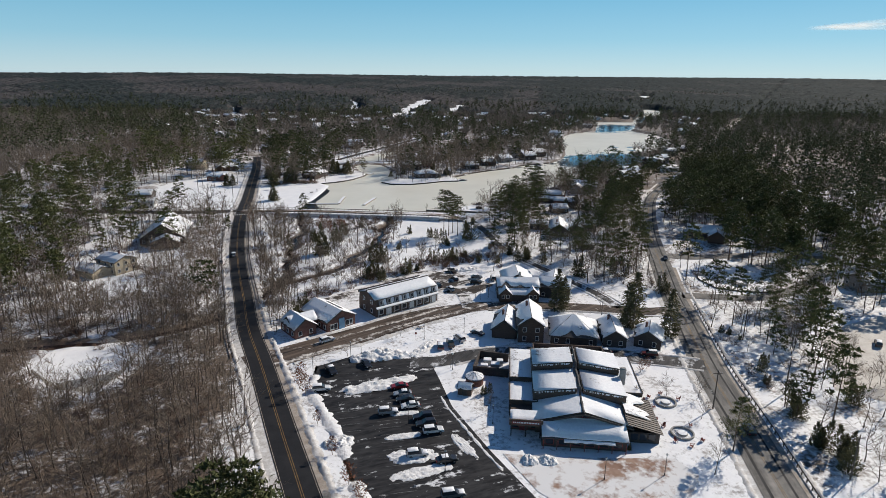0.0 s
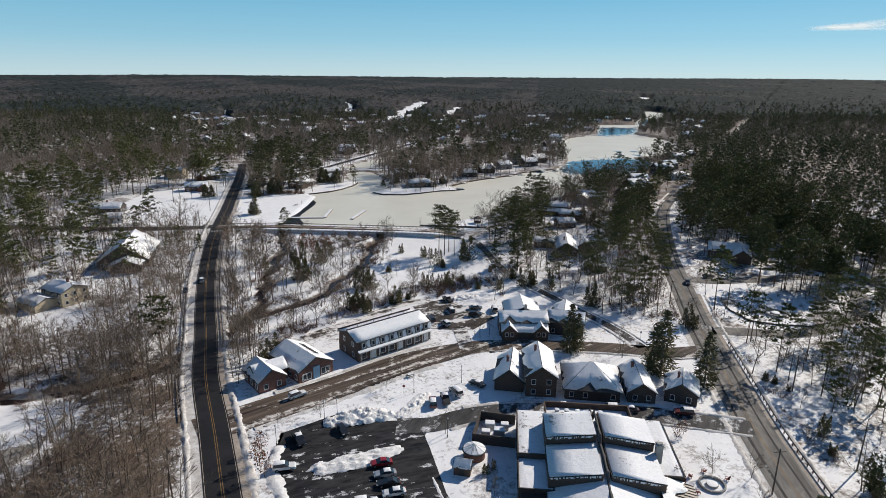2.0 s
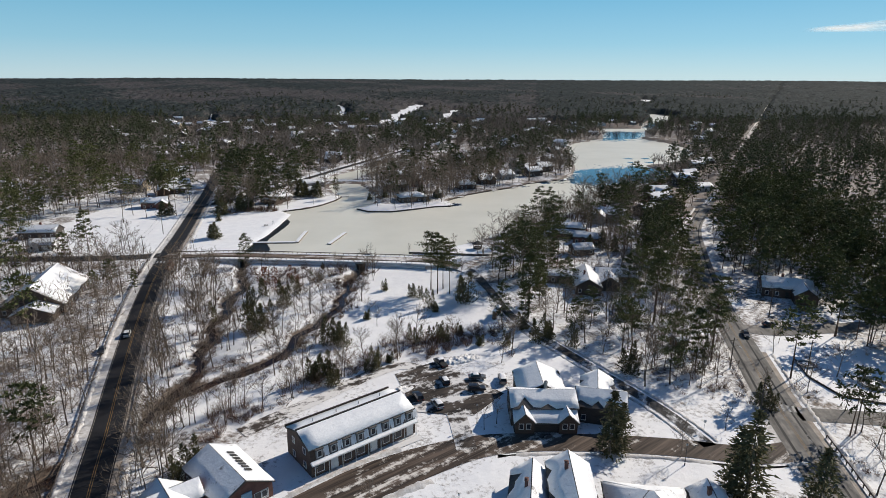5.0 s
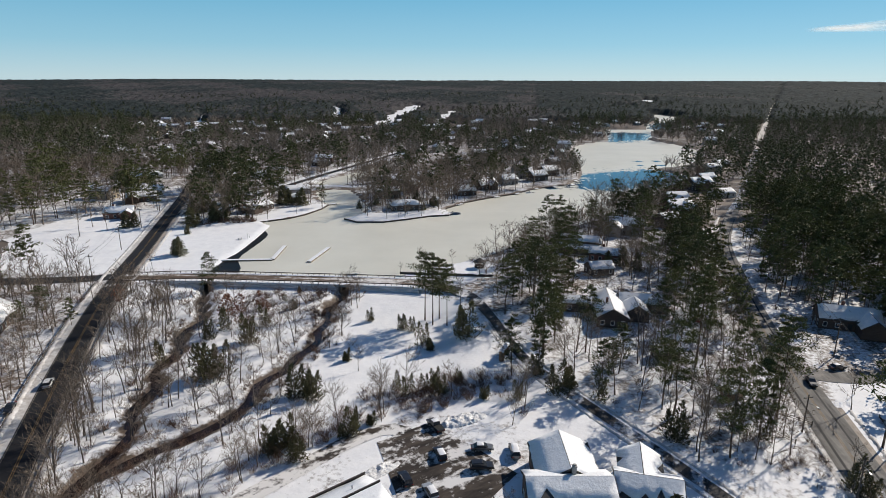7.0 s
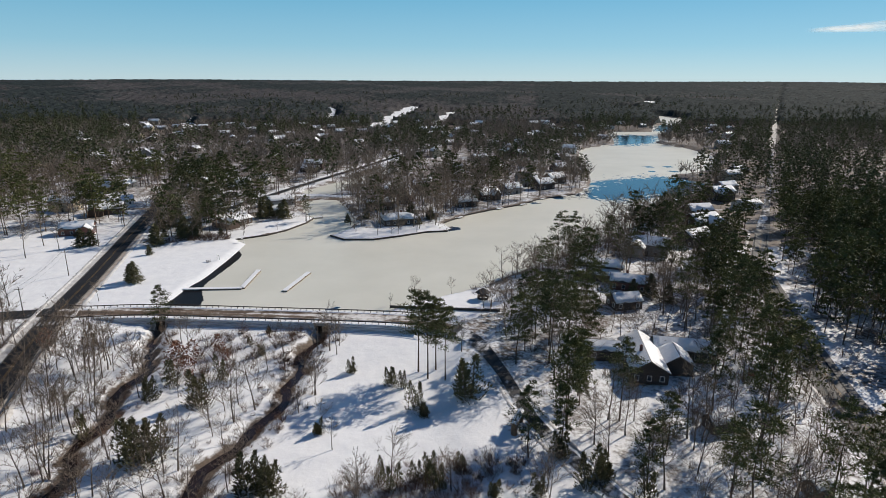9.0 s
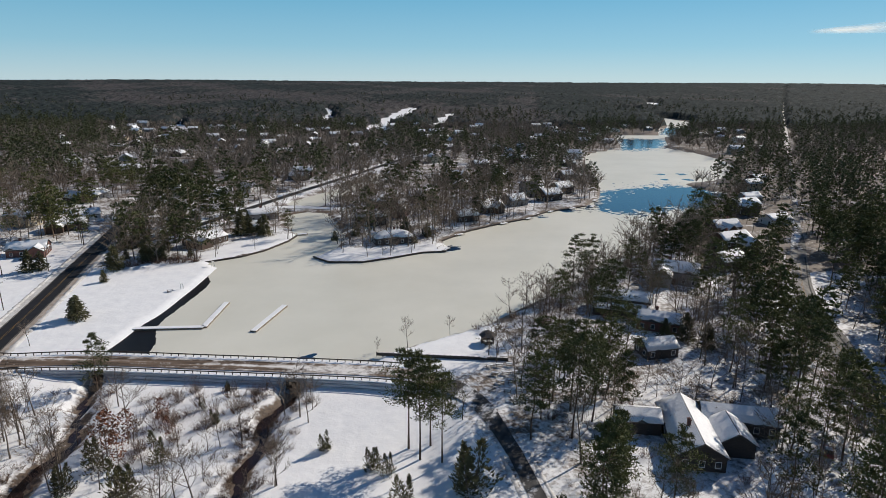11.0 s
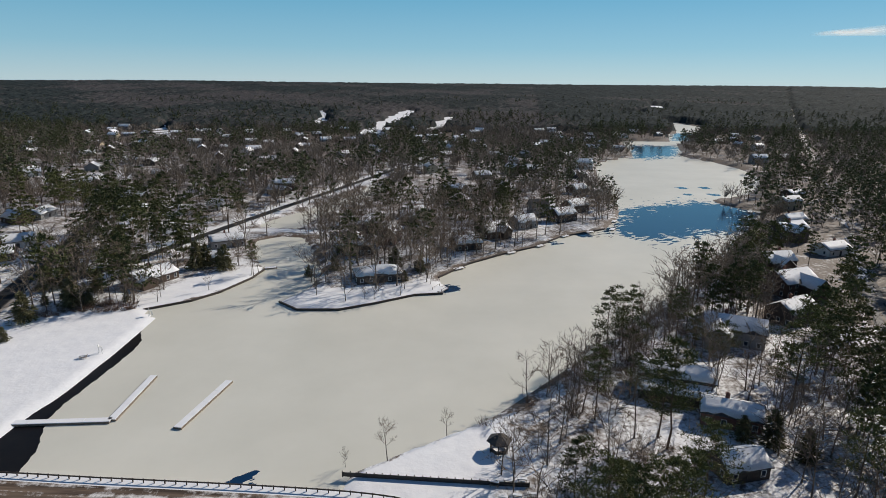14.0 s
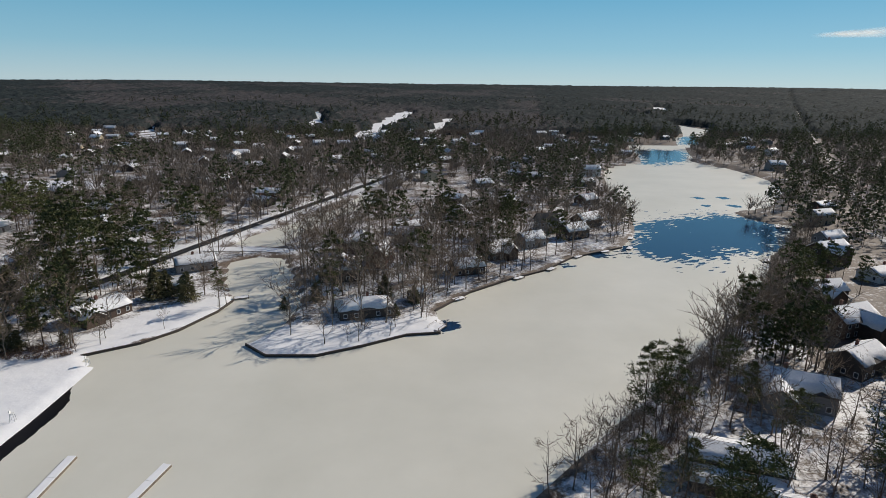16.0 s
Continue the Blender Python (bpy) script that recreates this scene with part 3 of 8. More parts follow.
ground = sheet("ground", axis(-4200, -210, 230, 4600, 2.6, 1.09), axis(-120, 60, 560, 5200, 2.6, 1.06), ground_z, M["ground"], {"litter": litter})
tagged(ground, "snow-covered ground with brown leaf litter showing through", "ground", kind="structure")
lake = sheet("water", np.arange(-92, 484, 3.0), np.arange(318, 1384, 3.0), lambda x, y: 0 * x, M["lake"], {"open": open_water}, lambda x, y: poly_dist(x, y, LAKE) < 6)
tagged(lake, "grey frozen lake with an open patch of dark blue water", "lake", kind="structure")
pond = sheet("water", np.arange(-95, -10, 3.0), np.arange(510, 660, 3.0), lambda x, y: 0 * x - 0.1, M["lake"], {"open": lambda x, y: 0 * x - 1.2}, lambda x, y: poly_dist(x, y, POND) < 6)
M["shallows"] = plain("dark_shallows", (0.006, 0.005, 0.005), (0.016, 0.013, 0.011), 0.3, 0.35)
M["shallows"].node_tree.nodes["Principled BSDF"].inputs["Specular IOR Level"].default_value = 0.1
_edge = spline([(-70.6, 327), (-70.8, 331), (-72.2, 337), (-75.0, 343), (-76.6, 350), (-75.8, 362), (-74.8, 376), (-74.9, 385), (-76.6, 390), (-79.5, 396)], 1.2)
_g = Geo()
_g.v = [(x + 0.16 * math.sin(y * 1.9) + 0.12 * math.sin(y * 0.83), y, 0.012) for x, y in _edge] + [(-86.0, y, 0.012) for _, y in _edge]
_g.f = [(i, i + 1, len(_edge) + i + 1, len(_edge) + i) for i in range(len(_edge) - 1)]
_g.k = [0] * len(_g.f)
tagged(new("water", _g.mesh("water", [M["shallows"]])), "dark open water between the beach and the ice", "water", kind="structure")
tagged(pond, "small frozen pond beside the hill road", "pond", kind="structure")


def ribbon(name, line, widths, material, label, lift=0.07, category="road", offset=0.0, cross=4, zfun=None):
    """A draped strip along a line."""
    g = Geo()
    n = len(line)
    for i, (x, y) in enumerate(line):
        a, b = line[max(i - 1, 0)], line[min(i + 1, n - 1)]
        d = Vector((b[0] - a[0], b[1] - a[1])).normalized()
        w = widths if isinstance(widths, (int, float)) else widths(i / (n - 1))
        for k in range(cross + 1):
            s = (k / cross - 0.5) * w + offset
            px, py = x + d.y * s, y - d.x * s
            g.v.append((px, py, (zfun(px, py) if zfun else float(base_z(px, py))) + lift))
    for i in range(n - 1):
        for k in range(cross):
            a = i * (cross + 1) + k
            g.f.append((a, a + 1, a + cross + 2, a + cross + 1))
            g.k.append(0)
    ob = new(name, g.mesh(name, [material]))
    return tagged(ob, label, category, kind="structure") if label else ob


def dam_z(x, y):
    k = float(smooth01(-112, -90, np.array([x]))[0] * (1 - smooth01(0, 16, np.array([x]))[0]))
    return float(base_z(x, y)) * (1 - k) + 1.05 * k


main_road = ribbon("road", MAIN_ROAD, 6.9, M["asphalt"], "wet dark asphalt road with a double yellow line", 0.09)
east_road = ribbon("road", EAST_ROAD[:86], lambda t: 8.6 - 2.6 * float(smooth01(0.65, 0.95, np.array(t))), M["salted"], "pale salted asphalt road with a yellow centre line", 0.09)
ribbon("road", EAST_ROAD[85:155], lambda t: 6.0 - 2.8 * float(smooth01(0.0, 0.2, np.array(t))), M["lake_lane"], "narrow wet road under overhanging trees", 0.12)
ribbon("road", EAST_ROAD[154:], 6.0, M["trodden"], "straight snowy road through the far woods", 0.12)
ribbon("road", spline([(46, -118), (28, -50), (10, 10)], 6), 6.9, M["asphalt"], "wet dark asphalt road with a double yellow line", 0.09)
ribbon("road", spline([(50, -118), (54, -50), (58, 10)], 6), 8.6, M["salted"], "pale salted asphalt road with a yellow centre line", 0.09)
dam_road = ribbon("road", [p for p in DAM_ROAD if p[0] < 9], 5.2, M["dam_road"], "sanded brown road over the dam", 0.12, zfun=dam_z)
ribbon("road", [p for p in DAM_ROAD if p[0] > 6], lambda t: 6.0 - 2.6 * float(smooth01(0.0, 0.9, np.array(t))), M["lake_lane"], "narrow wet lane through the snow", 0.105, zfun=dam_z)
lake_lane = ribbon("road", LAKE_LANE, 3.2, M["lake_lane"], "narrow wet lane through the snow", 0.08)
ribbon("road", WEST_STREET, 7.0, M["lane"], "side street, partly cleared of snow", 0.08)
ribbon("road", MAIN_STREET, lambda t: 11.0 - 4.5 * float(smooth01(0.35, 0.6, np.array(t))), M["street"], "village street covered with brown slush", 0.08)
ribbon("road", BACK_LANE, 4.4, M["back_lot"], "slushy lane behind the shops", 0.10)
ribbon("road", SHOP_LANE, 6.0, M["lake_lane"], "wet lane in front of the shops", 0.10)
ribbon("road", HILL_ROAD, 5.0, M["lane"], "cleared road along the wooded shore", 0.25)
causeway = ribbon("road", CAUSEWAY, 6.0, M["snow"], "snow-covered causeway between lake and pond", 0.30, zfun=lambda x, y: 0.6)
ribbon("road", LOOP_N, 6.0, M["salted"], "salted drive round the garden island", 0.09)
ribbon("road", LOOP_S, 6.0, M["salted"], "salted drive round the garden island", 0.09)


def paved(name, outline, material, label, lift, category="car park"):
    g = Geo()
    g.v = [(x, y, gz(x, y) + lift) for x, y in outline]
    g.f, g.k = [tuple(range(len(outline)))], [0]
    return tagged(new(name, g.mesh(name, [material])), label, category, kind="structure")


lot = paved("car_park", LOT, M["lot"], "dark asphalt car park with patches of snow", 0.06)
back_lot = paved("car_park", BACK_LOT, M["back_lot"], "slushy car park behind the shops", 0.075)
for _s in STREAMS:
    ribbon("stream", [p for p in _s if p[1] < 313], 2.6, M["brook"], "shallow dark brook winding through the snow", 0.12, "stream", cross=2, zfun=lambda x, y: float(base_z(x, y) - 1.1 - 1.3 * smooth01(284, 308, np.asarray(y))))
M["pond_ice"] = plain("thin_pond_ice", (0.24, 0.22, 0.19), (0.42, 0.39, 0.34), 0.12, 0.45, 0.2, 1.2)
pond_ice = paved("pond", [(-111, 157), (-107, 160), (-101, 164), (-94, 161), (-85, 150), (-84, 139), (-86, 130), (-97, 132), (-109, 141)][::-1], M["pond_ice"], "small frozen woodland pond with thin brownish ice", 0.1, "pond")
east_lot = paved("car_park", EAST_LOT, M["trodden"], "pale car park with thin trodden snow", 0.08)

# ---- trees ----
def sliver(g, base, tip, w, rnd):
    """A thin twig: one triangle."""
    d = (tip - base)
    a = d.orthogonal().normalized()
    a.rotate(Matrix.Rotation(rnd.uniform(0, 6.28), 3, d.normalized()))
    g.add([base - a * w, base + a * w, tip], [(0, 1, 2)])


def swerve(rnd, d, k):
    return (d + Vector((rnd.gauss(0, k), rnd.gauss(0, k), rnd.gauss(0, k * 0.6)))).normalized()


def bare_tree(seed, h, limbs=9, subs=5, twigs=5, spread=0.33, sides=5, fork=0.32, tw=0.022, segs=3):
    """A leafless tree: trunk, and a crown of limbs, branches and twigs."""
    rnd = random.Random(seed)
    trunk, crown = Geo(), Geo()
    pts, p, d = [], Vector((0, 0, -0.3)), Vector((0, 0, 1))
    n = 6 if segs > 1 else 2
    for i in range(n + 1):
        pts.append(p.copy())
        d = swerve(rnd, d + Vector((0, 0, 0.25)), 0.07)
        p = p + d * (h * 0.86 / n)
    r0 = h * 0.0095 + 0.03
    trunk.tube(pts, [r0 * (1.25 if i == 0 else 1 - 0.85 * i / n) for i in range(n + 1)], sides, cap=False)
    for j in range(limbs):
        t = fork + (0.98 - fork) * j / limbs + rnd.uniform(-0.03, 0.03)
        k = min(int(t * n), n - 1)
        b = pts[k].lerp(pts[k + 1], t * n - k)
        a = rnd.uniform(0, 6.28)
        ln = h * spread * (1.15 - 0.7 * t) * rnd.uniform(0.8, 1.25)
        d = Vector((math.cos(a), math.sin(a), rnd.uniform(0.5, 1.1))).normalized()
        q = [b]
        for i in range(segs):
            d = swerve(rnd, d + Vector((0, 0, 0.12)), 0.16)
            q.append(q[-1] + d * ln / segs)
        rl = r0 * (0.5 - 0.3 * t)
        if segs > 1:
            crown.tube(q, [rl * (1 - 0.85 * i / segs) for i in range(segs + 1)], 3, cap=False)
        else:
            sliver(crown, q[0], q[1], max(rl, tw), rnd)
        for s in range(subs):
            u = 0.25 + 0.75 * (s + rnd.random()) / subs
            kk = min(int(u * segs), segs - 1)
            sb = q[kk].lerp(q[kk + 1], u * segs - kk)
            sd = swerve(rnd, d, 0.6)
            sl = ln * rnd.uniform(0.3, 0.55)
            st = sb + sd * sl
            sliver(crown, sb, st, tw * 1.4 + rl * 0.12, rnd)
            for w in range(twigs):
                v = rnd.uniform(0.2, 1.0)
                tb = sb.lerp(st, v)
                sliver(crown, tb, tb + swerve(rnd, sd + Vector((0, 0, 0.25)), 0.55) * sl * rnd.uniform(0.4, 0.9), tw, rnd)
    return trunk, crown


def tuft(g, c, r, n, rnd, flat=0.6, size=0.4, slim=1.0):
    """A clump of needles: small crossed triangles inside a flattened ball."""
    for _ in range(n):
        d = Vector((rnd.gauss(0, 1), rnd.gauss(0, 1), rnd.gauss(0, 1))).normalized()
        o = c + Vector((d.x * r, d.y * r, d.z * r * flat)) * rnd.uniform(0.35, 1.0)
        a = swerve(rnd, d + Vector((0, 0, 0.3)), 0.7) * size * rnd.uniform(0.7, 1.4)
        b = a.orthogonal().normalized() * size * rnd.uniform(0.3, 0.6) * slim
        b.rotate(Matrix.Rotation(rnd.uniform(0, 6.28), 3, a.normalized()))
        g.add([o - a * 0.5 - b, o - a * 0.5 + b, o + a * 0.7], [(0, 1, 2)])


def pine_tree(seed, h, clumps=26, per=26, low=0.5, size=0.55, sides=5, wide=0.2, cone=0.0):
    """A tall pine: a bare pole below, ragged storeys of needle clumps on upswept limbs above."""
    rnd = random.Random(seed)
    trunk, crown = Geo(), Geo()
    lean = Vector((rnd.uniform(-0.03, 0.03), rnd.uniform(-0.03, 0.03), 1))
    n = 5 if sides > 3 else 2
    pts = [lean * (h * i / n) + Vector((rnd.gauss(0, 0.12), rnd.gauss(0, 0.12), -0.3 if i == 0 else 0)) for i in range(n + 1)]
    r0 = h * 0.0085 + 0.04
    slim = 0.5 if sides > 3 else 0.75
    trunk.tube(pts, [r0 * (1.2 if i == 0 else 1 - 0.9 * i / n) for i in range(n + 1)], sides, cap=False)
    for j in range(clumps):
        t = low + (1 - low) * (j + rnd.random()) / clumps
        k = min(int(t * n), n - 1)
        b = pts[k].lerp(pts[k + 1], t * n - k)
        a = j * 2.4 + rnd.uniform(-0.6, 0.6)
        u = (t - low) / (1 - low)
        reach = h * wide * ((1 - cone) * (0.35 + 1.3 * u * (1 - u) + 0.3 * (1 - u)) + cone * (1.12 - u)) * rnd.uniform(0.45, 1.25)
        e = b + Vector((math.cos(a), math.sin(a), rnd.uniform(0.05, 0.5))) * reach
        if sides > 3:
            trunk.tube([b, e], [r0 * 0.22, r0 * 0.08], 3, cap=False)
        elif j % 2:
            sliver(trunk, b, e, r0 * 0.25, rnd)
        tuft(crown, b.lerp(e, 0.75), max(0.8, reach * 0.55), per, rnd, 0.34, size, slim)
    tuft(crown, pts[-1], 0.8, per, rnd, 0.9, size, slim)
    return trunk, crown


def cone_tree(seed, h, wide=0.24, layers=16, per=15, size=0.6, low=0.04):
    """A conical evergreen, clothed to the ground: tiers of drooping sprays."""
    rnd = random.Random(seed)
    trunk, crown = Geo(), Geo()
    trunk.tube([(0, 0, -0.3), (0, 0, h * 0.5), (0, 0, h)], [h * 0.016, h * 0.01, 0.01], 5, cap=False)
    for i in range(layers):
        t = low + (1 - low) * i / layers
        r = h * wide * (1 - t) ** 0.62 * rnd.uniform(0.75, 1.12) * (0.75 + 0.25 * min(1.0, t * 5)) + 0.1
        for s in range(max(5, int(per * (1 - t * 0.6)))):
            a = rnd.uniform(0, 6.28)
            lobe = 1 + 0.28 * math.sin(a * 2 + seed) * math.sin(t * 7 + seed * 1.7) + 0.2 * math.sin(a * 5 + t * 11)
            q = r * lobe * rnd.uniform(0.4, 1.12)
            o = Vector((math.cos(a) * q, math.sin(a) * q, h * t + rnd.uniform(-0.35, 0.45)))
            d = Vector((math.cos(a), math.sin(a), rnd.uniform(-0.5, 0.35))).normalized()
            w = d.orthogonal().normalized() * size * 0.5
            w.rotate(Matrix.Rotation(rnd.uniform(0, 6.28), 3, d))
            crown.add([o - d * size - w * 0.7, o - d * size + w * 0.7, o + d * size], [(0, 1, 2)])
            if s % 3 == 0:
                tuft(crown, o * 0.75 + Vector((0, 0, h * t * 0.25)), 0.5, 2, rnd, 0.8, size)
    return trunk, crown


def cedar_tree(seed, h, stems=3, per=420, size=0.42):
    """A bushy red cedar: several leaning stems, each a ragged column of fine sprays, clothed to the ground."""
    rnd = random.Random(seed)
    trunk, crown = Geo(), Geo()
    for k in range(stems):
        a = k * 6.28 / stems + rnd.uniform(-0.5, 0.5)
        q = h * rnd.uniform(0.1, 0.2)
        hh = h * (1.0 if k == 0 else rnd.uniform(0.6, 0.92))
        foot = Vector((math.cos(a) * q * 0.5, math.sin(a) * q * 0.5, -0.2))
        top = Vector((math.cos(a) * q * 1.3, math.sin(a) * q * 1.3, hh))
        trunk.tube([foot, foot.lerp(top, 0.6), top], [h * 0.014, h * 0.008, 0.01], 4, cap=False)
        wide = hh * rnd.uniform(0.24, 0.34)
        for _ in range(per):
            t = rnd.random() ** 1.15
            b = rnd.uniform(0, 6.28)
            bulge = 0.75 + 1.3 * t if t < 0.15 else (1.0 - t) ** 0.9 * 1.12
            bulge *= 1 + 0.3 * math.sin(b * 3 + t * 9 + seed) + 0.2 * math.sin(t * 23 + b)
            r = wide * bulge * rnd.uniform(0.45, 1.12) + 0.05
            o = foot.lerp(top, t) + Vector((math.cos(b) * r, math.sin(b) * r, rnd.uniform(-0.1, 0.2)))
            d = Vector((math.cos(b) * 0.7, math.sin(b) * 0.7, rnd.uniform(0.2, 1.3))).normalized()
            sliver(crown, o - d * size * 0.5, o + d * size * rnd.uniform(0.8, 1.6), size * rnd.uniform(0.25, 0.5), rnd)
    return trunk, crown


def brush(seed, h, n=120, wide=0.6):
    """A leafless shrub: many thin shoots from the ground."""
    rnd = random.Random(seed)
    g = Geo()
    for _ in range(n):
        a, q = rnd.uniform(0, 6.28), rnd.random() ** 0.5
        b = Vector((math.cos(a) * q * h * wide * 0.4, math.sin(a) * q * h * wide * 0.4, -0.1))
        d = Vector((math.cos(a) * q * wide, math.sin(a) * q * wide, 1)).normalized()
        ln = h * rnd.uniform(0.5, 1.05)
        t = b + swerve(rnd, d, 0.15) * ln
        sliver(g, b, t, 0.03, rnd)
        for _ in range(2):
            m = b.lerp(t, rnd.uniform(0.35, 0.9))
            sliver(g, m, m + swerve(rnd, d, 0.5) * ln * 0.35, 0.02, rnd)
    return g


def shard_tree(seed, h, n, w, trunk_w=0.02):
    """A bare tree from afar: a trunk and a vase of upswept branches, each one long thin sliver."""
    rnd = random.Random(seed)
    trunk, crown = Geo(), Geo()
    trunk.tube([(0, 0, -0.3), (rnd.uniform(-0.3, 0.3), rnd.uniform(-0.3, 0.3), h * 0.75)], [h * trunk_w * 0.8, h * trunk_w * 0.25], 3, cap=False)
    wide = rnd.uniform(0.26, 0.38)
    lobes = [(rnd.uniform(0, 6.28), rnd.uniform(0.4, 1.0), rnd.uniform(0.45, 0.8)) for _ in range(6)]
    for k in range(n):
        la, lr, lz = lobes[k % 6]
        a, q = la + rnd.gauss(0, 0.55), lr * rnd.uniform(0.1, 1.0)
        b = Vector((math.cos(a) * q * h * wide, math.sin(a) * q * h * wide, h * (0.2 + 0.42 * q) + (lz - 0.6) * h * 0.5 * rnd.random()))
        d = Vector((math.cos(a) * (0.25 + q), math.sin(a) * (0.25 + q), rnd.uniform(0.5, 1.9))).normalized()
        sliver(crown, b, b + swerve(rnd, d, 0.3) * h * rnd.uniform(0.16, 0.36), w * rnd.uniform(0.6, 1.3), rnd)
    return trunk, crown


def scatter(x0, x1, y0, y1, step, rnd):
    """A jittered grid of places, laid askew."""
    cx, cy, r = (x0 + x1) / 2, (y0 + y1) / 2, math.hypot(x1 - x0, y1 - y0) / 2 + step
    gu, gv = np.meshgrid(np.arange(-r, r, step), np.arange(-r, r, step))
    gu = gu.ravel() + rnd.uniform(-0.5, 0.5, gu.size) * step * 1.15
    gv = gv.ravel() + rnd.uniform(-0.5, 0.5, gv.size) * step * 1.15
    gx, gy = cx + gu * 0.83 - gv * 0.56, cy + gu * 0.56 + gv * 0.83
    ok = (gx > x0) & (gx < x1) & (gy > y0) & (gy < y1)
    return gx[ok], gy[ok]


ROADS = [(MAIN_ROAD, 6.5), (EAST_ROAD[:90], 7.0), (EAST_ROAD[88:155], 1.8), (EAST_ROAD[154:], 4.6), (DAM_ROAD, 7.5), (LAKE_LANE, 4.0), (WEST_STREET, 6.0), (MAIN_STREET, 8.0), (BACK_LANE, 5.0), (SHOP_LANE, 5.0),
         (HILL_ROAD, 3.8), (CAUSEWAY, 5.0), (LOOP_N, 5.0), (LOOP_S, 5.0)]
PLOTS = []     # (x, y, radius) kept free by buildings


def free(x, y, shore=1.5):
    ok = (poly_dist(x, y, LAKE) > shore) & (poly_dist(x, y, POND) > shore)
    for line, w in ROADS:
        near = np.ones(x.shape, bool)
        ok &= ~(near & (line_dist(x, y, line) < w))
    for n, poly in CLEAR.items():
        ok &= poly_dist(x, y, poly) > (5 * np.sin(x / 17 + y / 29) + 4 * np.sin(y / 13 - x / 11) if n.startswith("golf") else 0)
    for s in STREAMS:
        ok &= line_dist(x, y, s) > 2.5
    for px, py, r in PLOTS:
        ok &= np.hypot(x - px, y - py) > r
    return ok


def joined(name, geos, picks, x, y, z, size, turn, material, label, category, smooth=False):
    """Copies of the templates at all places, as one mesh."""
    vs, ts, off = [], [], 0
    for k, g in enumerate(geos):
        v = np.array(g.v)
        f = []
        for q in g.f:
            f.extend((q[0], q[i], q[i + 1]) for i in range(1, len(q) - 1))
        f = np.array(f)
        sel = np.flatnonzero(picks == k)
        if not len(sel):
            continue
        c, s, sz = np.cos(turn[sel]), np.sin(turn[sel]), size[sel]
        wx = (v[None, :, 0] * c[:, None] - v[None, :, 1] * s[:, None]) * sz[:, None] + x[sel][:, None]
        wy = (v[None, :, 0] * s[:, None] + v[None, :, 1] * c[:, None]) * sz[:, None] + y[sel][:, None]
        wz = v[None, :, 2] * sz[:, None] + z[sel][:, None]
        vs.append(np.stack([wx, wy, wz], -1).reshape(-1, 3))
        ts.append((f[None] + (off + np.arange(len(sel)) * len(v))[:, None, None]).reshape(-1, 3))
        off += len(sel) * len(v)
    me = arrays_mesh(name, np.concatenate(vs), np.concatenate(ts), material)
    if smooth:
        me.shade_smooth()
    return tagged(new(name, me), label, category, kind="stuff")

# ---- buildings ----
CACHE = {}


def window(parent, x, y, z, face, w=0.95, h=1.25, trim="white_trim", muntin=True):
    """A framed window on a wall; face: degrees of its outward normal in the building's own frame."""
    key = ("window", w, h, trim, muntin)
    if key not in CACHE:
        f, p = Geo(), Geo()
        t = 0.1
        inner = [(-w / 2, -h / 2), (w / 2, -h / 2), (w / 2, h / 2), (-w / 2, h / 2)]
        outer = [(-w / 2 - t, -h / 2 - t * 1.4), (w / 2 + t, -h / 2 - t * 1.4), (w / 2 + t, h / 2 + t), (-w / 2 - t, h / 2 + t)]
        v = [(x, y, z) for y in (-0.02, 0.08) for loop in (inner, outer) for x, z in loop]
        q = []
        for i in range(4):
            j = (i + 1) % 4
            q += [(8 + i, 8 + j, 12 + j, 12 + i), (i, 8 + i, 8 + j, j)[::-1], (4 + i, 4 + j, 12 + j, 12 + i)[::-1]]
        f.add(v, q)
        p.box(-w / 2, w / 2, -0.02, 0.025, -h / 2, h / 2)
        CACHE[key] = f.mesh("window", [M[trim]]), p.mesh("pane", [M["glass"]])
    fm, pm = CACHE[key]
    ob = part("window", fm, None, parent)
    ob.matrix_basis = pose(x, y, z, 0, 0, face - 90)
    part("pane", pm, None, ob)
    return ob


def door(parent, x, y, z, face, w=1.0, h=2.05, material="dark_trim"):
    key = ("door", w, h, material)
    if key not in CACHE:
        f, k = Geo(), Geo()
        f.box(-w / 2, w / 2, -0.02, 0.06, 0, h)
        f.box(-w / 2 - 0.1, -w / 2, -0.02, 0.09, 0, h + 0.1).box(w / 2, w / 2 + 0.1, -0.02, 0.09, 0, h + 0.1).box(-w / 2, w / 2, -0.02, 0.09, h, h + 0.1)
        k.box(w / 2 - 0.15, w / 2 - 0.09, 0.06, 0.12, 0.98, 1.06)
        CACHE[key] = f.mesh("door", [M[material]]), k.mesh("handle", [M["steel"]])
    dm, km = CACHE[key]
    ob = part("door", dm, None, parent)
    ob.matrix_basis = pose(x, y, z, 0, 0, face - 90)
    part("handle", km, None, ob)
    return ob


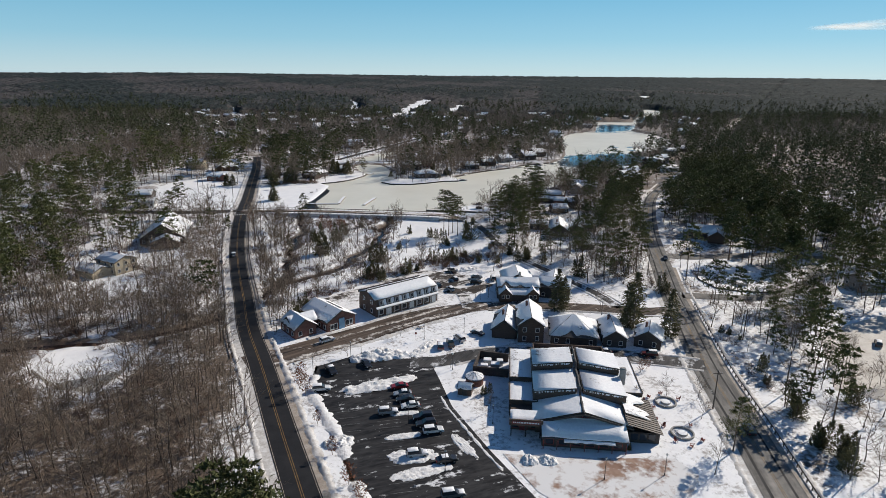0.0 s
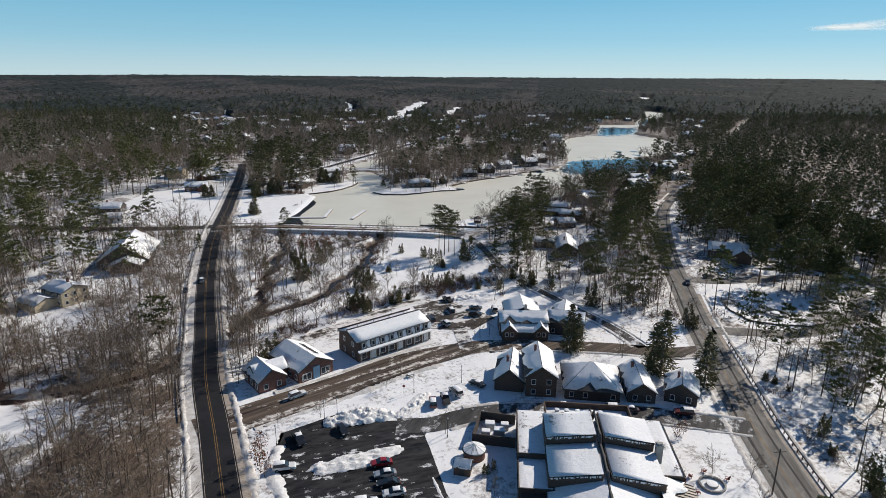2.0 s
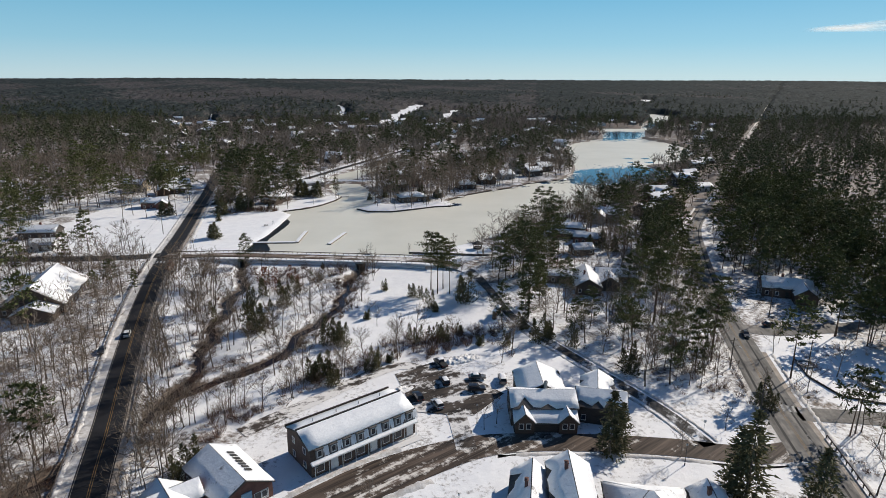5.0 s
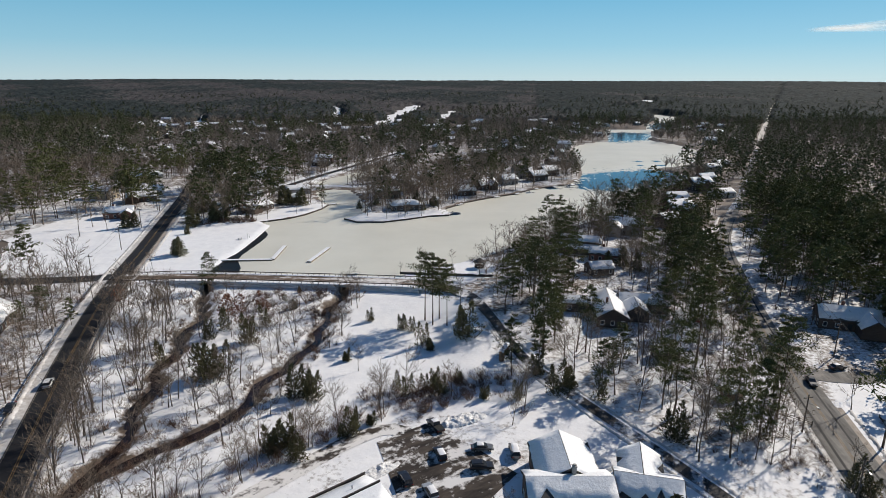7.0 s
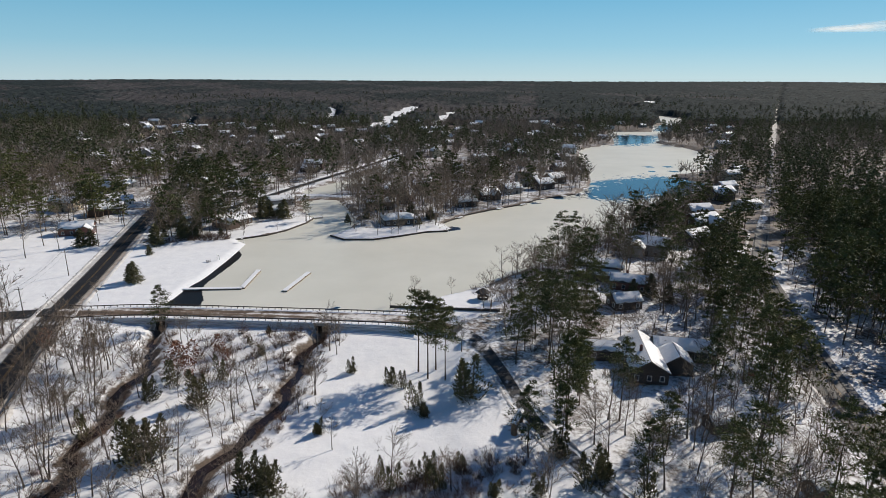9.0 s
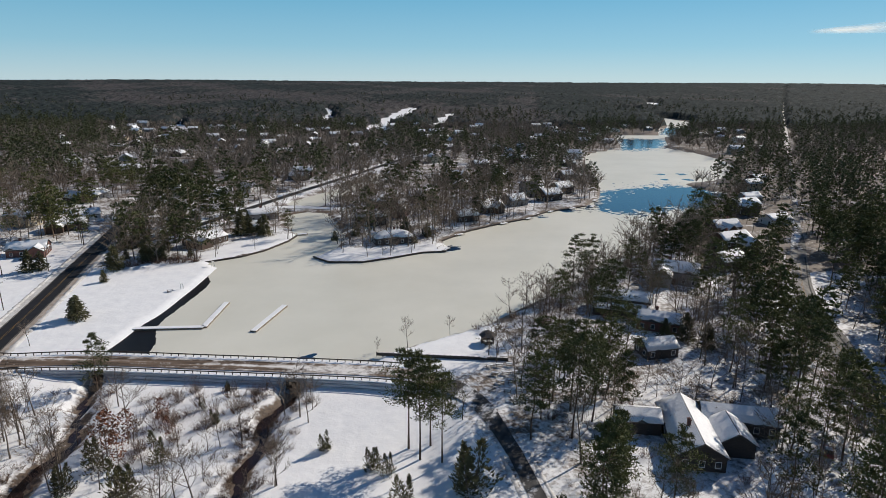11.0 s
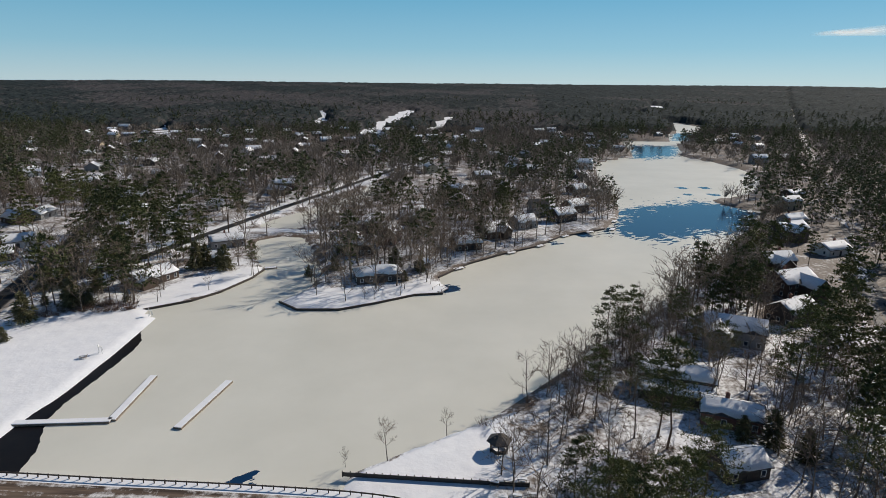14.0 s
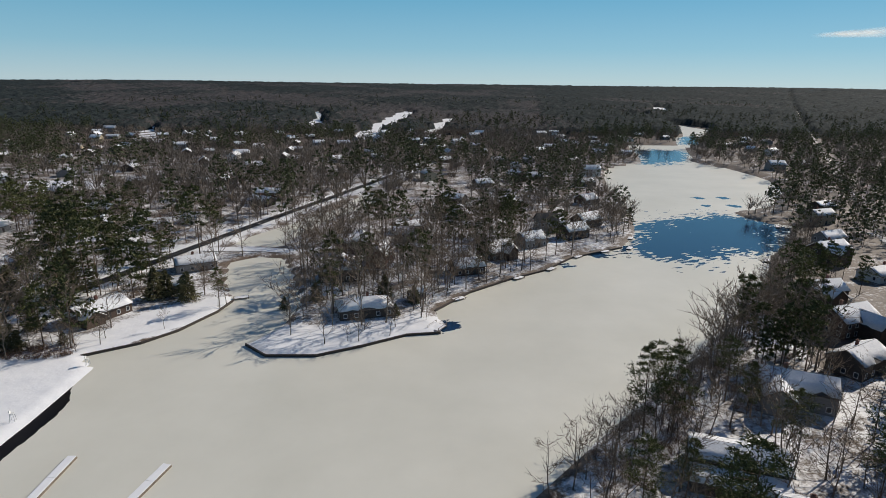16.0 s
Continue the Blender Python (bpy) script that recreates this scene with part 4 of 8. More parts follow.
def drift(corners, rnd, lift, thick, inset=0.15, bare=0.25, n=9):
    """A layer of snow on a roof slope: corners run eave left, eave right, ridge right, ridge left; its lower edge is ragged."""
    a, b, c, d = [Vector(p) for p in corners]
    nrm = (b - a).cross(d - a).normalized()
    if nrm.z < 0:
        nrm = -nrm
    g = Geo()
    lo, hi = [], []
    for i in range(n + 1):
        t = inset / max((b - a).length, 1) + (1 - 2 * inset / max((b - a).length, 1)) * i / n
        e, r = a.lerp(b, t), d.lerp(c, t)
        s = (0.02 + bare * max(0, rnd.gauss(0.25, 0.5)) ** 1.4) if 0 < i < n else 0.03
        lo.append(e.lerp(r, min(s, 0.6)) + nrm * lift)
        hi.append(r + nrm * lift)
    m = [p.lerp(q, 0.5) for p, q in zip(lo, hi)]
    v = lo + [p + nrm * thick for p in lo] + [p + nrm * (thick * rnd.uniform(0.8, 1.4)) for p in m] + [p + nrm * thick * 0.9 for p in hi]
    k = n + 1
    f = [(i, i + 1, k + i + 1, k + i) for i in range(n)]
    f += [(k + i, k + i + 1, 2 * k + i + 1, 2 * k + i) for i in range(n)] + [(2 * k + i, 2 * k + i + 1, 3 * k + i + 1, 3 * k + i) for i in range(n)]
    f += [(0, k, 2 * k, 3 * k), (n, 3 * k + n, 2 * k + n, k + n)]
    if (b - a).cross(d - a).z < 0:
        f = [tuple(reversed(q)) for q in f]
    return g.add(v, f)


def slope(parent, corners, rnd, snow=0.16, bare=0.2, material="shingle", thick=0.16):
    ob = part("roof_slope", Geo().slab(corners, thick), M[material], parent)
    if snow:
        part("snow_cover", drift(corners, rnd, 0.004, snow, bare=bare), M["roof_snow"], ob, "uneven layer of snow", smooth=True)
    return ob


def gable_body(L, W, h, rise, z0=0.0, k=0):
    """Walls with gable ends at x = -L/2 and L/2."""
    g = Geo()
    a, b = L / 2, W / 2
    v = [(sx * a, sy * b, z) for sx in (-1, 1) for sy, z in ((-1, z0), (1, z0), (1, h), (-1, h))] + [(-a, 0, h + rise), (a, 0, h + rise)]
    g.add(v, [(0, 3, 8, 2, 1), (4, 5, 6, 9, 7), (0, 4, 7, 3), (1, 2, 6, 5), (3, 7, 9, 8), (2, 8, 9, 6), (0, 1, 5, 4)])
    return g


def gable_roof(parent, L, W, h, rise, rnd, over=0.45, snow=0.16, bare=(0.2, 0.2), cx=0.0, cy=0.0, turn=0.0, material="shingle"):
    """Two slopes over a ridge along local x, about (cx, cy), turned by so many degrees."""
    a, b = L / 2 + over, W / 2
    drop = rise * over / (W / 2)
    r = pose(cx, cy, 0, 0, 0, turn)
    up = 0.16
    for s, sn in ((-1, bare[0]), (1, bare[1])):
        c = [(-a, s * (b + over), h - drop + up), (a, s * (b + over), h - drop + up), (a, -s * 0.004, h + rise + up), (-a, -s * 0.004, h + rise + up)]
        c = [r @ Vector(p) for p in c]
        slope(parent, c, rnd, snow, sn, material)


def chimney(parent, x, y, z0, z1, w=0.8, d=0.6, material="brick"):
    g = Geo().box(x - w / 2, x + w / 2, y - d / 2, y + d / 2, z0, z1)
    g.box(x - w / 2 - 0.08, x + w / 2 + 0.08, y - d / 2 - 0.08, y + d / 2 + 0.08, z1, z1 + 0.15)
    g.box(x - w / 2 + 0.15, x + w / 2 - 0.15, y - d / 2 + 0.15, y + d / 2 - 0.15, z1 + 0.15, z1 + 0.4)
    part("chimney", g, M[material], parent)


def house(name, x, y, rot, L, W, h, rise, wall, label, seed=0, over=0.45, snow=0.16, bare=(0.2, 0.2), stack=True, trim="white_trim", wing=None, z=None, storeys=None,
          category="house", group="", porch=True, hip=False, simple=False):
    """A house with its ridge along local x. wing: (x, y, turn, length, width, height, rise) of a cross gable."""
    rnd = random.Random(seed * 7 + 3)
    base = gz(x, y) - 0.1 if z is None else z
    PLOTS.append((x, y, max(L, W) * 0.5 + 0.6))
    if not simple and x > 40 and y > 300:
        PLOTS.append((x - 0.06 * x, y - max(L, W) * 0.75 - 6, 8.0))
    if not simple and x > 40:
        PLOTS.append((x - 0.03 * x, y - max(L, W) * 0.75, 6.5))
    ob = thing(name, pose(x, y, base, 0, 0, rot), label, category, group)
    storeys = storeys or max(1, round(h / 2.9))
    if hip:
        a, b = L / 2, W / 2
        part("wall", Geo().prism([(-a, -b), (a, -b), (a, b), (-a, b)], 0, h), M[wall], ob)
        o, t = over, 0.14
        e = [(-a - o, -b - o, h - 0.1), (a + o, -b - o, h - 0.1), (a + o, b + o, h - 0.1), (-a - o, b + o, h - 0.1)]
        k = max(a - b, 0.4)
        r0, r1 = (-k, 0, h + rise), (k, 0, h + rise)
        for c, s in (([e[0], e[1], r1, r0], bare[0]), ([e[2], e[3], r0, r1], bare[1]), ([e[1], e[2], r1, r1], 0.1), ([e[3], e[0], r0, r0], 0.1)):
            cc = [Vector(p) + Vector((0, 0, t)) for p in c]
            part_ob = part("roof_slope", Geo().slab(cc[:3] if c[2] == c[3] else cc, 0.14), M["shingle"], ob)
            if snow:
                part("snow_cover", drift(cc, rnd, 0.004, snow, bare=s), M["roof_snow"], part_ob, "uneven layer of snow", smooth=True)
    else:
        part("wall", gable_body(L, W, h, rise), M[wall], ob)
        gable_roof(ob, L, W, h, rise, rnd, over, snow, bare)
    if wing:
        wx, wy, wt, wl, ww, wh, wr = wing
        body = gable_body(wl, ww, wh, wr)
        r = pose(wx, wy, 0, 0, 0, wt)
        body.v = [tuple(r @ Vector(p)) for p in body.v]
        part("wing_wall", body, M[wall], ob)
        gable_roof(ob, wl, ww, wh, wr, rnd, over, snow, bare, wx, wy, wt)
    if stack:
        chimney(ob, L * rnd.uniform(-0.25, 0.3), W * 0.12, h, h + rise + 0.9)
    if simple:
        sides = ((-90, W / 2, L, 1), (180, L / 2, W, 1))[:1 if y > 650 else 2]
    else:
        sides = ((-90, W / 2, L, 1), (90, W / 2, L, 1), (0, L / 2, W, 1), (180, L / 2, W, 1))
    for face, off, run, _ in sides:
        n = max(1, int(run / (4.2 if simple else 3.0)))
        for s in range(storeys):
            zz = 1.55 + s * 2.7
            if zz + 0.7 > h and s:
                continue
            for i in range(n):
                u = (i + 0.5) / n * run - run / 2
                px, py = (u, -off) if face == -90 else (u, off) if face == 90 else (off, u) if face == 0 else (-off, u)
                if face == -90 and s == 0 and i == n // 2:
                    door(ob, px, py, 0.12, face)
                else:
                    window(ob, px, py, zz, face, trim=trim, muntin=not simple)
    return ob


# the shops in the village row
house("shop", 20.6, 171.5, 80, 13, 7.4, 3.0, 3.0, "brown_siding", "brown wooden gabled shop with a steep snowy roof", 1, bare=(0.5, 0.35), wing=(-3.6, 0, 0, 6.0, 6.8, 3.0, 2.6), category="shop", trim="tan_siding")
house("shop", 27.7, 169.8, 86, 15, 7.6, 5.6, 2.6, "brown_siding", "two-storey dark brown gabled shop with a snowy roof", 2, bare=(0.25, 0.5), category="shop")
house("shop", 40.6, 167.2, -8, 13.4, 13.4, 3.0, 4.2, "dark_siding", "wide low brown shop under a broad snowy hipped roof", 3, bare=(0.12, 0.1), hip=True, category="shop", stack=False, over=0.7)
house("shop", 52.4, 166.4, 84, 13.4, 6.6, 3.0, 2.2, "dark_siding", "small brown gabled shop with a stone front", 4, bare=(0.15, 0.2), category="shop")
house("shop", 62.8, 163.6, 68, 9.0, 7.6, 3.0, 2.4, "dark_siding", "small dark cottage shop with a snowy roof", 5, bare=(0.2, 0.3), category="shop")
# the two brick shops at the corner
corner_shop = house("shop", -36.2, 177.0, 134, 15, 10.4, 3.4, 2.6, "brick", "red brick gabled shop with a blue entrance", 6, bare=(0.05, 0.1), category="shop", stack=False)
house("shop", -43.8, 168.6, 130, 9.5, 7.2, 3.2, 2.4, "brick", "small brick gabled shop at the street corner", 7, bare=(0.05, 0.1), category="shop", stack=False, wing=(1.5, -1.5, 90, 8.5, 5.2, 3.2, 2.0))
# the inn
inn = house("inn", 27.6, 203.2, 0, 14.8, 8.8, 4.6, 2.0, "brown_siding", "brown two-storey inn with a porch, gablets and thin patchy snow", 8, bare=(0.4, 0.1), category="inn", stack=False, wing=(0.6, 7.6, 90, 11.5, 11.0, 4.4, 2.6))
house("inn_annex", 41.4, 203.4, -14, 11, 8.6, 4.4, 2.2, "dark_siding", "dark annex of the inn with patchy snow on its roof", 9, bare=(0.5, 0.2), category="inn", wing=(-0.8, 5.6, 90, 9.0, 7.4, 4.2, 2.2), stack=False)
# woods west of the road
house("hall", -131.5, 274.0, -74.5, 28, 19, 3.0, 6.2, "brown_siding", "large brown hall with a high snowy gable roof", 10, bare=(0.05, 0.05), stack=False, wing=(16.5, 2.0, 0, 9, 12, 2.6, 2.4))
house("house", -130.0, 225.5, -28, 11.5, 9.5, 5.2, 1.8, "tan_siding", "tan two-storey house among bare trees", 11, bare=(0.1, 0.1), wing=(-2.5, -8.2, 0, 11, 8, 2.7, 1.6))
PLOTS += [(-122, 208, 9.0), (-113, 196, 8.0), (-106, 183, 6.0), (-123, 252, 6.0)]
house("house", -183, 352, 8, 16, 9, 3.2, 2.4, "dark_siding", "low dark house behind the snowy field", 51, bare=(0.05, 0.1))
house("garage", -169, 331.5, 10, 10, 7, 2.8, 2.0, "white_siding", "pale garage with a snowy roof", 52, bare=(0.05, 0.1), stack=False)
house("shed", -185, 322, 30, 7, 5, 2.6, 1.8, "grey_siding", "grey shed with a snowy roof", 53, bare=(0.05, 0.1), stack=False)
house("house", -170, 463, 24, 16, 10, 3.2, 2.4, "brown_siding", "low brown house beside the main road", 54, bare=(0.1, 0.1), wing=(-5, -4, 90, 9, 7, 3, 2))
house("house", -196, 470, -12, 14, 9, 5.2, 2.6, "tan_siding", "tan two-storey house among the pines", 55, bare=(0.1, 0.1))
# house among the pines
house("house", 58, 289, 82, 19, 9, 3.2, 2.6, "dark_siding", "low dark house with several snowy gables", 12, bare=(0.1, 0.1), wing=(0, -8, 0, 8.5, 7, 3.0, 2.2), hip=False)
house("house_wing", 70.5, 294.5, -12, 15, 7, 3.0, 2.0, "dark_siding", "long low dark wing with a snowy roof", 13, bare=(0.1, 0.15), stack=False)
house("garage", 65, 328, 12, 9.0, 6.6, 2.8, 2.0, "dark_siding", "dark garage with a bright snowy roof", 14, bare=(0.05, 0.05), stack=False)
lake_house = house("house", 65.6, 360.4, -20, 17, 8.6, 4.6, 1.7, "dark_siding", "dark lake house with a long snowy roof above a lower one", 15, bare=(0.1, 0.1), stack=False)
_rnd = random.Random(15)
part("lean_to_wall", Geo().box(-8.2, 8.2, -8.4, -4.3, 0, 2.5), M["dark_siding"], lake_house)
slope(lake_house, [(-8.7, -8.9, 2.55), (8.7, -8.9, 2.55), (8.7, -4.3, 3.7), (-8.7, -4.3, 3.7)], _rnd, 0.2, 0.05)
house("house_wing", 72.0, 345.6, -22, 12, 8, 3.2, 1.8, "brick", "brick wing of the lake house with a snowy roof", 65, bare=(0.1, 0.15), stack=True)
house("house", 93, 388, -25, 16, 9, 4.8, 2.8, "grey_siding", "grey lake house with several roof levels", 16, bare=(0.2, 0.1), wing=(-4, -4, 90, 12, 6.5, 4.4, 2.2))
house("house", 119, 404, 30, 14, 9, 4.4, 2.6, "dark_siding", "dark lake house with a snowy roof", 17)
house("house", 133, 430, 20, 15, 11, 5.2, 3.2, "brown_siding", "brown lake house with crossing gables", 18, wing=(2, -5, 90, 13, 7, 4.6, 2.8))
house("house", 142, 456, 12, 13, 9, 4.8, 2.8, "brown_siding", "brown house with a steep snowy roof", 19, wing=(-2, -4, 90, 11, 6, 4.4, 2.4))
house("house", 177, 507, 22, 16, 9, 5.2, 3.0, "dark_siding", "dark lake house with stepped snowy gables", 20, wing=(-3, -4, 90, 12, 7, 5, 2.8))
house("house", 190, 527, 22, 13, 8, 5.0, 2.8, "grey_siding", "grey house by the lake", 21)
house("house", 128, 282, -20, 16, 9, 3.4, 2.8, "brown_siding", "low brown house under tall pines", 22, wing=(5, -5, 90, 10, 7, 3.2, 2.4))
house("house", 163, 268, 15, 14, 9, 3.4, 2.6, "dark_siding", "dark house under tall pines", 23)
house("house", 165, 215, 10, 16, 10, 3.4, 2.6, "grey_siding", "grey house with a snowy roof behind pines", 24)
# western shore and peninsula
house("house", -95.4, 437.5, 62, 15.5, 11, 2.9, 2.2, "brown_siding", "low brown house on the snowy shore", 25, bare=(0.3, 0.3), wing=(-5.5, -2.5, 90, 10, 6, 2.8, 1.8))
house("house", -84.3, 487, 29, 14.5, 10, 3.4, 2.0, "grey_siding", "long grey house with a snowy roof near the shore", 26, bare=(0.05, 0.05))
house("house", -27, 476, 12, 15, 10, 4.6, 2.6, "dark_siding", "dark house on the peninsula with snowy gables", 27, bare=(0.1, 0.1), wing=(2, 6, 90, 12, 7, 4.2, 2.4))
house("house", -13.5, 441.5, 16, 17, 10, 3.0, 2.4, "dark_siding", "low dark house near the tip of the peninsula", 28, bare=(0.15, 0.2), hip=True)
house("house", -27, 513, 10, 13, 9, 5.0, 2.8, "brown_siding", "brown two-storey house on the peninsula", 29, wing=(5, 3, 90, 10, 7, 4.8, 2.6))
house("house", -13, 494.5, 80, 13, 8, 5.4, 3.2, "brick", "brick gabled house on the peninsula", 30)
house("house", 21, 485, 20, 12, 9, 3.2, 2.6, "brown_siding", "brown house close to the lake", 31)
house("house", -5.5, 529.5, 5, 9, 7, 4.6, 2.6, "dark_siding", "small dark house with a snowy gable", 32)
house("house", 35, 507, 35, 14, 10, 3.4, 3.6, "brown_siding", "house with a broad snowy roof and a dormer", 33, bare=(0.05, 0.05), wing=(2, -4, 90, 9, 5, 3.4, 2.6))
house("house", 52, 525, 30, 12, 9, 3.8, 2.8, "grey_siding", "grey house above the shore", 34)
house("house", 75, 541, 30, 13, 9, 4.2, 3.0, "dark_siding", "dark house with a snowy gable by the lake", 35)
house("house", 64, 552, 12, 10, 8, 6.0, 3.4, "grey_siding", "tall grey house with a steep roof", 36, snow=0.0)
house("house", 87, 564, 35, 14, 9, 4.2, 3.2, "brown_siding", "brown house near the water", 37)
house("shed", -80.2, 461, 30, 6.2, 5, 2.8, 2.2, "grey_siding", "small grey boathouse with a snowy roof", 63, over=0.3, stack=False, category="shed", simple=True)
house("shed", 2.5, 455, 40, 5, 4, 2.4, 1.4, "dark_siding", "small dark boathouse near the water", 64, over=0.3, stack=False, category="shed", simple=True)
house("house", -161, 420, 20, 14, 9, 3.2, 2.4, "brick", "low brick house beside the snowy field", 38, wing=(4, -4, 90, 9, 6, 3, 1.8))
house("house", 49, 294.5, -8, 9, 6, 3.0, 1.4, "dark_siding", "low dark carport with a snowy roof", 40, stack=False, simple=True)


def gablet(parent, x, y, w, h0, rise, depth, rnd, material="brown_siding"):
    """A small gable-fronted dormer facing -y."""
    g = gable_body(depth, w, h0, rise)
    part("dormer", moved(g, x, y, 0, 90), M[material], parent)
    gable_roof(parent, depth, w, h0, rise, rnd, 0.35, 0.12, (0.1, 0.1), x, y, 90)
    window(parent, x - 0.8, y - depth / 2, h0 - 0.9, -90, 0.9, 1.2)
    window(parent, x + 0.8, y - depth / 2, h0 - 0.9, -90, 0.9, 1.2)


def moved(g, x, y, z=0.0, turn=0.0):
    r = pose(x, y, z, 0, 0, turn)
    g.v = [tuple(r @ Vector(p)) for p in g.v]
    return g


_rnd = random.Random(9)
part("porch_wall", Geo().box(-7.0, 7.0, -7.2, -4.3, 0, 2.7), M["dark_siding"], inn)
slope(inn, [(-7.4, -7.8, 2.6), (7.4, -7.8, 2.6), (7.4, -4.4, 4.1), (-7.4, -4.4, 4.1)], _rnd, 0.2, 0.05)
gablet(inn, -4.8, -6.1, 4.2, 3.0, 2.0, 3.6, _rnd)
gablet(inn, 4.8, -6.1, 4.0, 3.0, 1.9, 3.6, _rnd)
chimney(inn, 1.0, 1.2, 5.5, 8.0, 0.7, 0.7, "concrete")
part("entrance_bay", Geo().box(-7.75, -7.52, -1.0, 1.0, 0, 3.6), M["blue_trim"], corner_shop, "pale blue entrance bay")
for _y in (-3.6, -2.2, 2.2, 3.6):
    window(corner_shop, -7.5, _y, 1.5, 180, 1.2, 1.7)
for _k in range(7):
    part("roof_hatch", Geo().slab([(-4.0 + _k * 1.2, -3.2, 4.95), (-3.3 + _k * 1.2, -3.2, 4.95), (-3.3 + _k * 1.2, -1.9, 5.6), (-4.0 + _k * 1.2, -1.9, 5.6)], 0.1), M["dark_trim"], corner_shop)

# ---- woods ----
rng = np.random.default_rng(5)
FAR_HOUSE_WALLS = ["dark_siding", "brown_siding", "grey_siding", "white_siding", "tan_siding"]
_hx, _hy = scatter(-460, 420, 440, 1120, 42, rng)
_keep = free(_hx, _hy, 12) & (np.abs(_hx) < 0.55 * (_hy - 100)) & (rng.random(_hx.size) < 0.62)
for _i, (_x, _y) in enumerate(zip(_hx[_keep], _hy[_keep])):
    _p = (np.array([_x]), np.array([_y]))
    if any(math.hypot(_x - px, _y - py) < r + 8 for px, py, r in PLOTS[:70]) or any(line_dist(*_p, ln)[0] < w + 8 for ln, w in ROADS):
        continue
    _r = random.Random(_i)
    house("house", float(_x), float(_y), _r.choice((0, 20, 35, 90, 110, -25)), _r.uniform(10, 16), _r.uniform(7.5, 10), _r.choice((3.0, 3.2, 5.2)), _r.uniform(2, 3.2),
          _r.choice(FAR_HOUSE_WALLS), "house with a snowy roof in the woods", 100 + _i, simple=True, group="houses in the woods", bare=(0.05, 0.05))
    _d = math.hypot(_x, _y - 200)
    PLOTS.append((float(_x) - 14 * float(_x) / _d, float(_y) - 16, _r.uniform(7, 14)))

PLOTS += [(54, 272, 9.0), (47, 276, 6.0), (124, 266, 9.0)]

# templates
BARE_LABEL, PINE_LABEL = "leafless grey-brown deciduous tree standing in snow", "tall dark green pine with a bare lower trunk"
bare_near = [bare_tree(11 + k, h, 12, 6, 8, sp, 6, fk, 0.024) for k, (h, sp, fk) in enumerate(((14, 0.42, 0.25), (16, 0.32, 0.35), (12, 0.48, 0.2), (15, 0.30, 0.38)))]
bare_mid = [bare_tree(31 + k, h, 9, 5, 4, sp, 3, fk, 0.036, 2) for k, (h, sp, fk) in enumerate(((13, 0.42, 0.2), (15, 0.33, 0.3), (11, 0.48, 0.12), (14, 0.32, 0.28)))]
bare_low = [shard_tree(51 + k, h, 78, 0.13) for k, h in enumerate((15, 17, 12, 16, 14))]
bare_shore = [bare_tree(41 + k, h, 9, 5, 4, sp, 4, fk, 0.065, 2) for k, (h, sp, fk) in enumerate(((17, 0.42, 0.2), (20, 0.34, 0.3), (15, 0.48, 0.15), (18, 0.36, 0.28)))]
pine_near = [pine_tree(71 + k, h, n, 70, lo, 0.50, 5, 0.26) for k, (h, n, lo) in enumerate(((21, 34, 0.36), (18, 30, 0.30), (22, 32, 0.46), (15, 30, 0.22)))]
pine_mid = [pine_tree(81 + k, h, 24, 23, lo, 0.80, 3, w, cn) for k, (h, lo, w, cn) in enumerate(((18, 0.32, 0.31, 0.4), (15, 0.25, 0.36, 0.4), (21, 0.42, 0.27, 0.2), (17, 0.36, 0.34, 0.0)))]
pine_low = [pine_tree(91 + k, h, 12, 8, lo, 1.28, 3, w, cn) for k, (h, lo, w, cn) in enumerate(((17, 0.25, 0.27, 0.4), (14, 0.2, 0.31, 0.4), (20, 0.38, 0.26, 0.1), (16, 0.3, 0.33, 0.0)))]
cone_near = [cone_tree(102 + k, h, w, 22, 42, 0.46) for k, (h, w) in enumerate(((12, 0.27), (7, 0.4)))]
cedar_near = [cedar_tree(111 + k, h, n) for k, (h, n) in enumerate(((8.5, 3), (9.5, 2), (7.5, 4), (9, 3)))]
bare_min = [shard_tree(61 + k, h, 46, 0.22) for k, h in enumerate((14, 16, 12, 15))]
bare_far_west = [bare_tree(65 + k, h, 7, 4, 4, 0.45, 3, 0.2, 0.06, 1) for k, h in enumerate((13, 15, 11))]
brush_near = [brush(121 + k, h, 55, w) for k, (h, w) in enumerate(((3.0, 0.7), (4.2, 0.5), (2.2, 0.9)))]


def north_mix(x, y):
    """The share of pines in a stand."""
    p = 0.24 - 0.04 * smooth01(760, 900, y) + 0.34 * np.sin(x / 70 + 0.5) * np.sin(y / 95) + 0.24 * np.sin(x / 31 + y / 80) * np.sin(y / 37)
    p = np.where(x > 98 + 0.35 * np.maximum(y - 340, 0), 0.78 - 0.48 * smooth01(560, 800, y), p)
    p = np.where((x < -85) & (y > 330) & (y < 700), 0.7 * np.maximum(p, 0) + np.where((x > -190) & (y > 440) & (y < 600), 0.16, 0.05), p)
    p = np.where((x < -40) & (y < 330), np.where((x < -140) & (y > 190), 0.2, np.where(y > 185, 0.012, 0.0)), p)
    p = np.where((x > 80) & (y < 235), 0.28, p)
    p = np.where((x > 10) & (x < 98 + 0.35 * np.maximum(y - 340, 0)) & (y < 470), np.where(y > 315, np.where((x < 84) & (y < 378), 0.08, 0.32), 0.22), p)
    d = poly_dist(x, y, LAKE)
    return np.where((d < 17) & (x < 130), np.where((d < 9) & (x < 48), 0.0, 0.2), p)


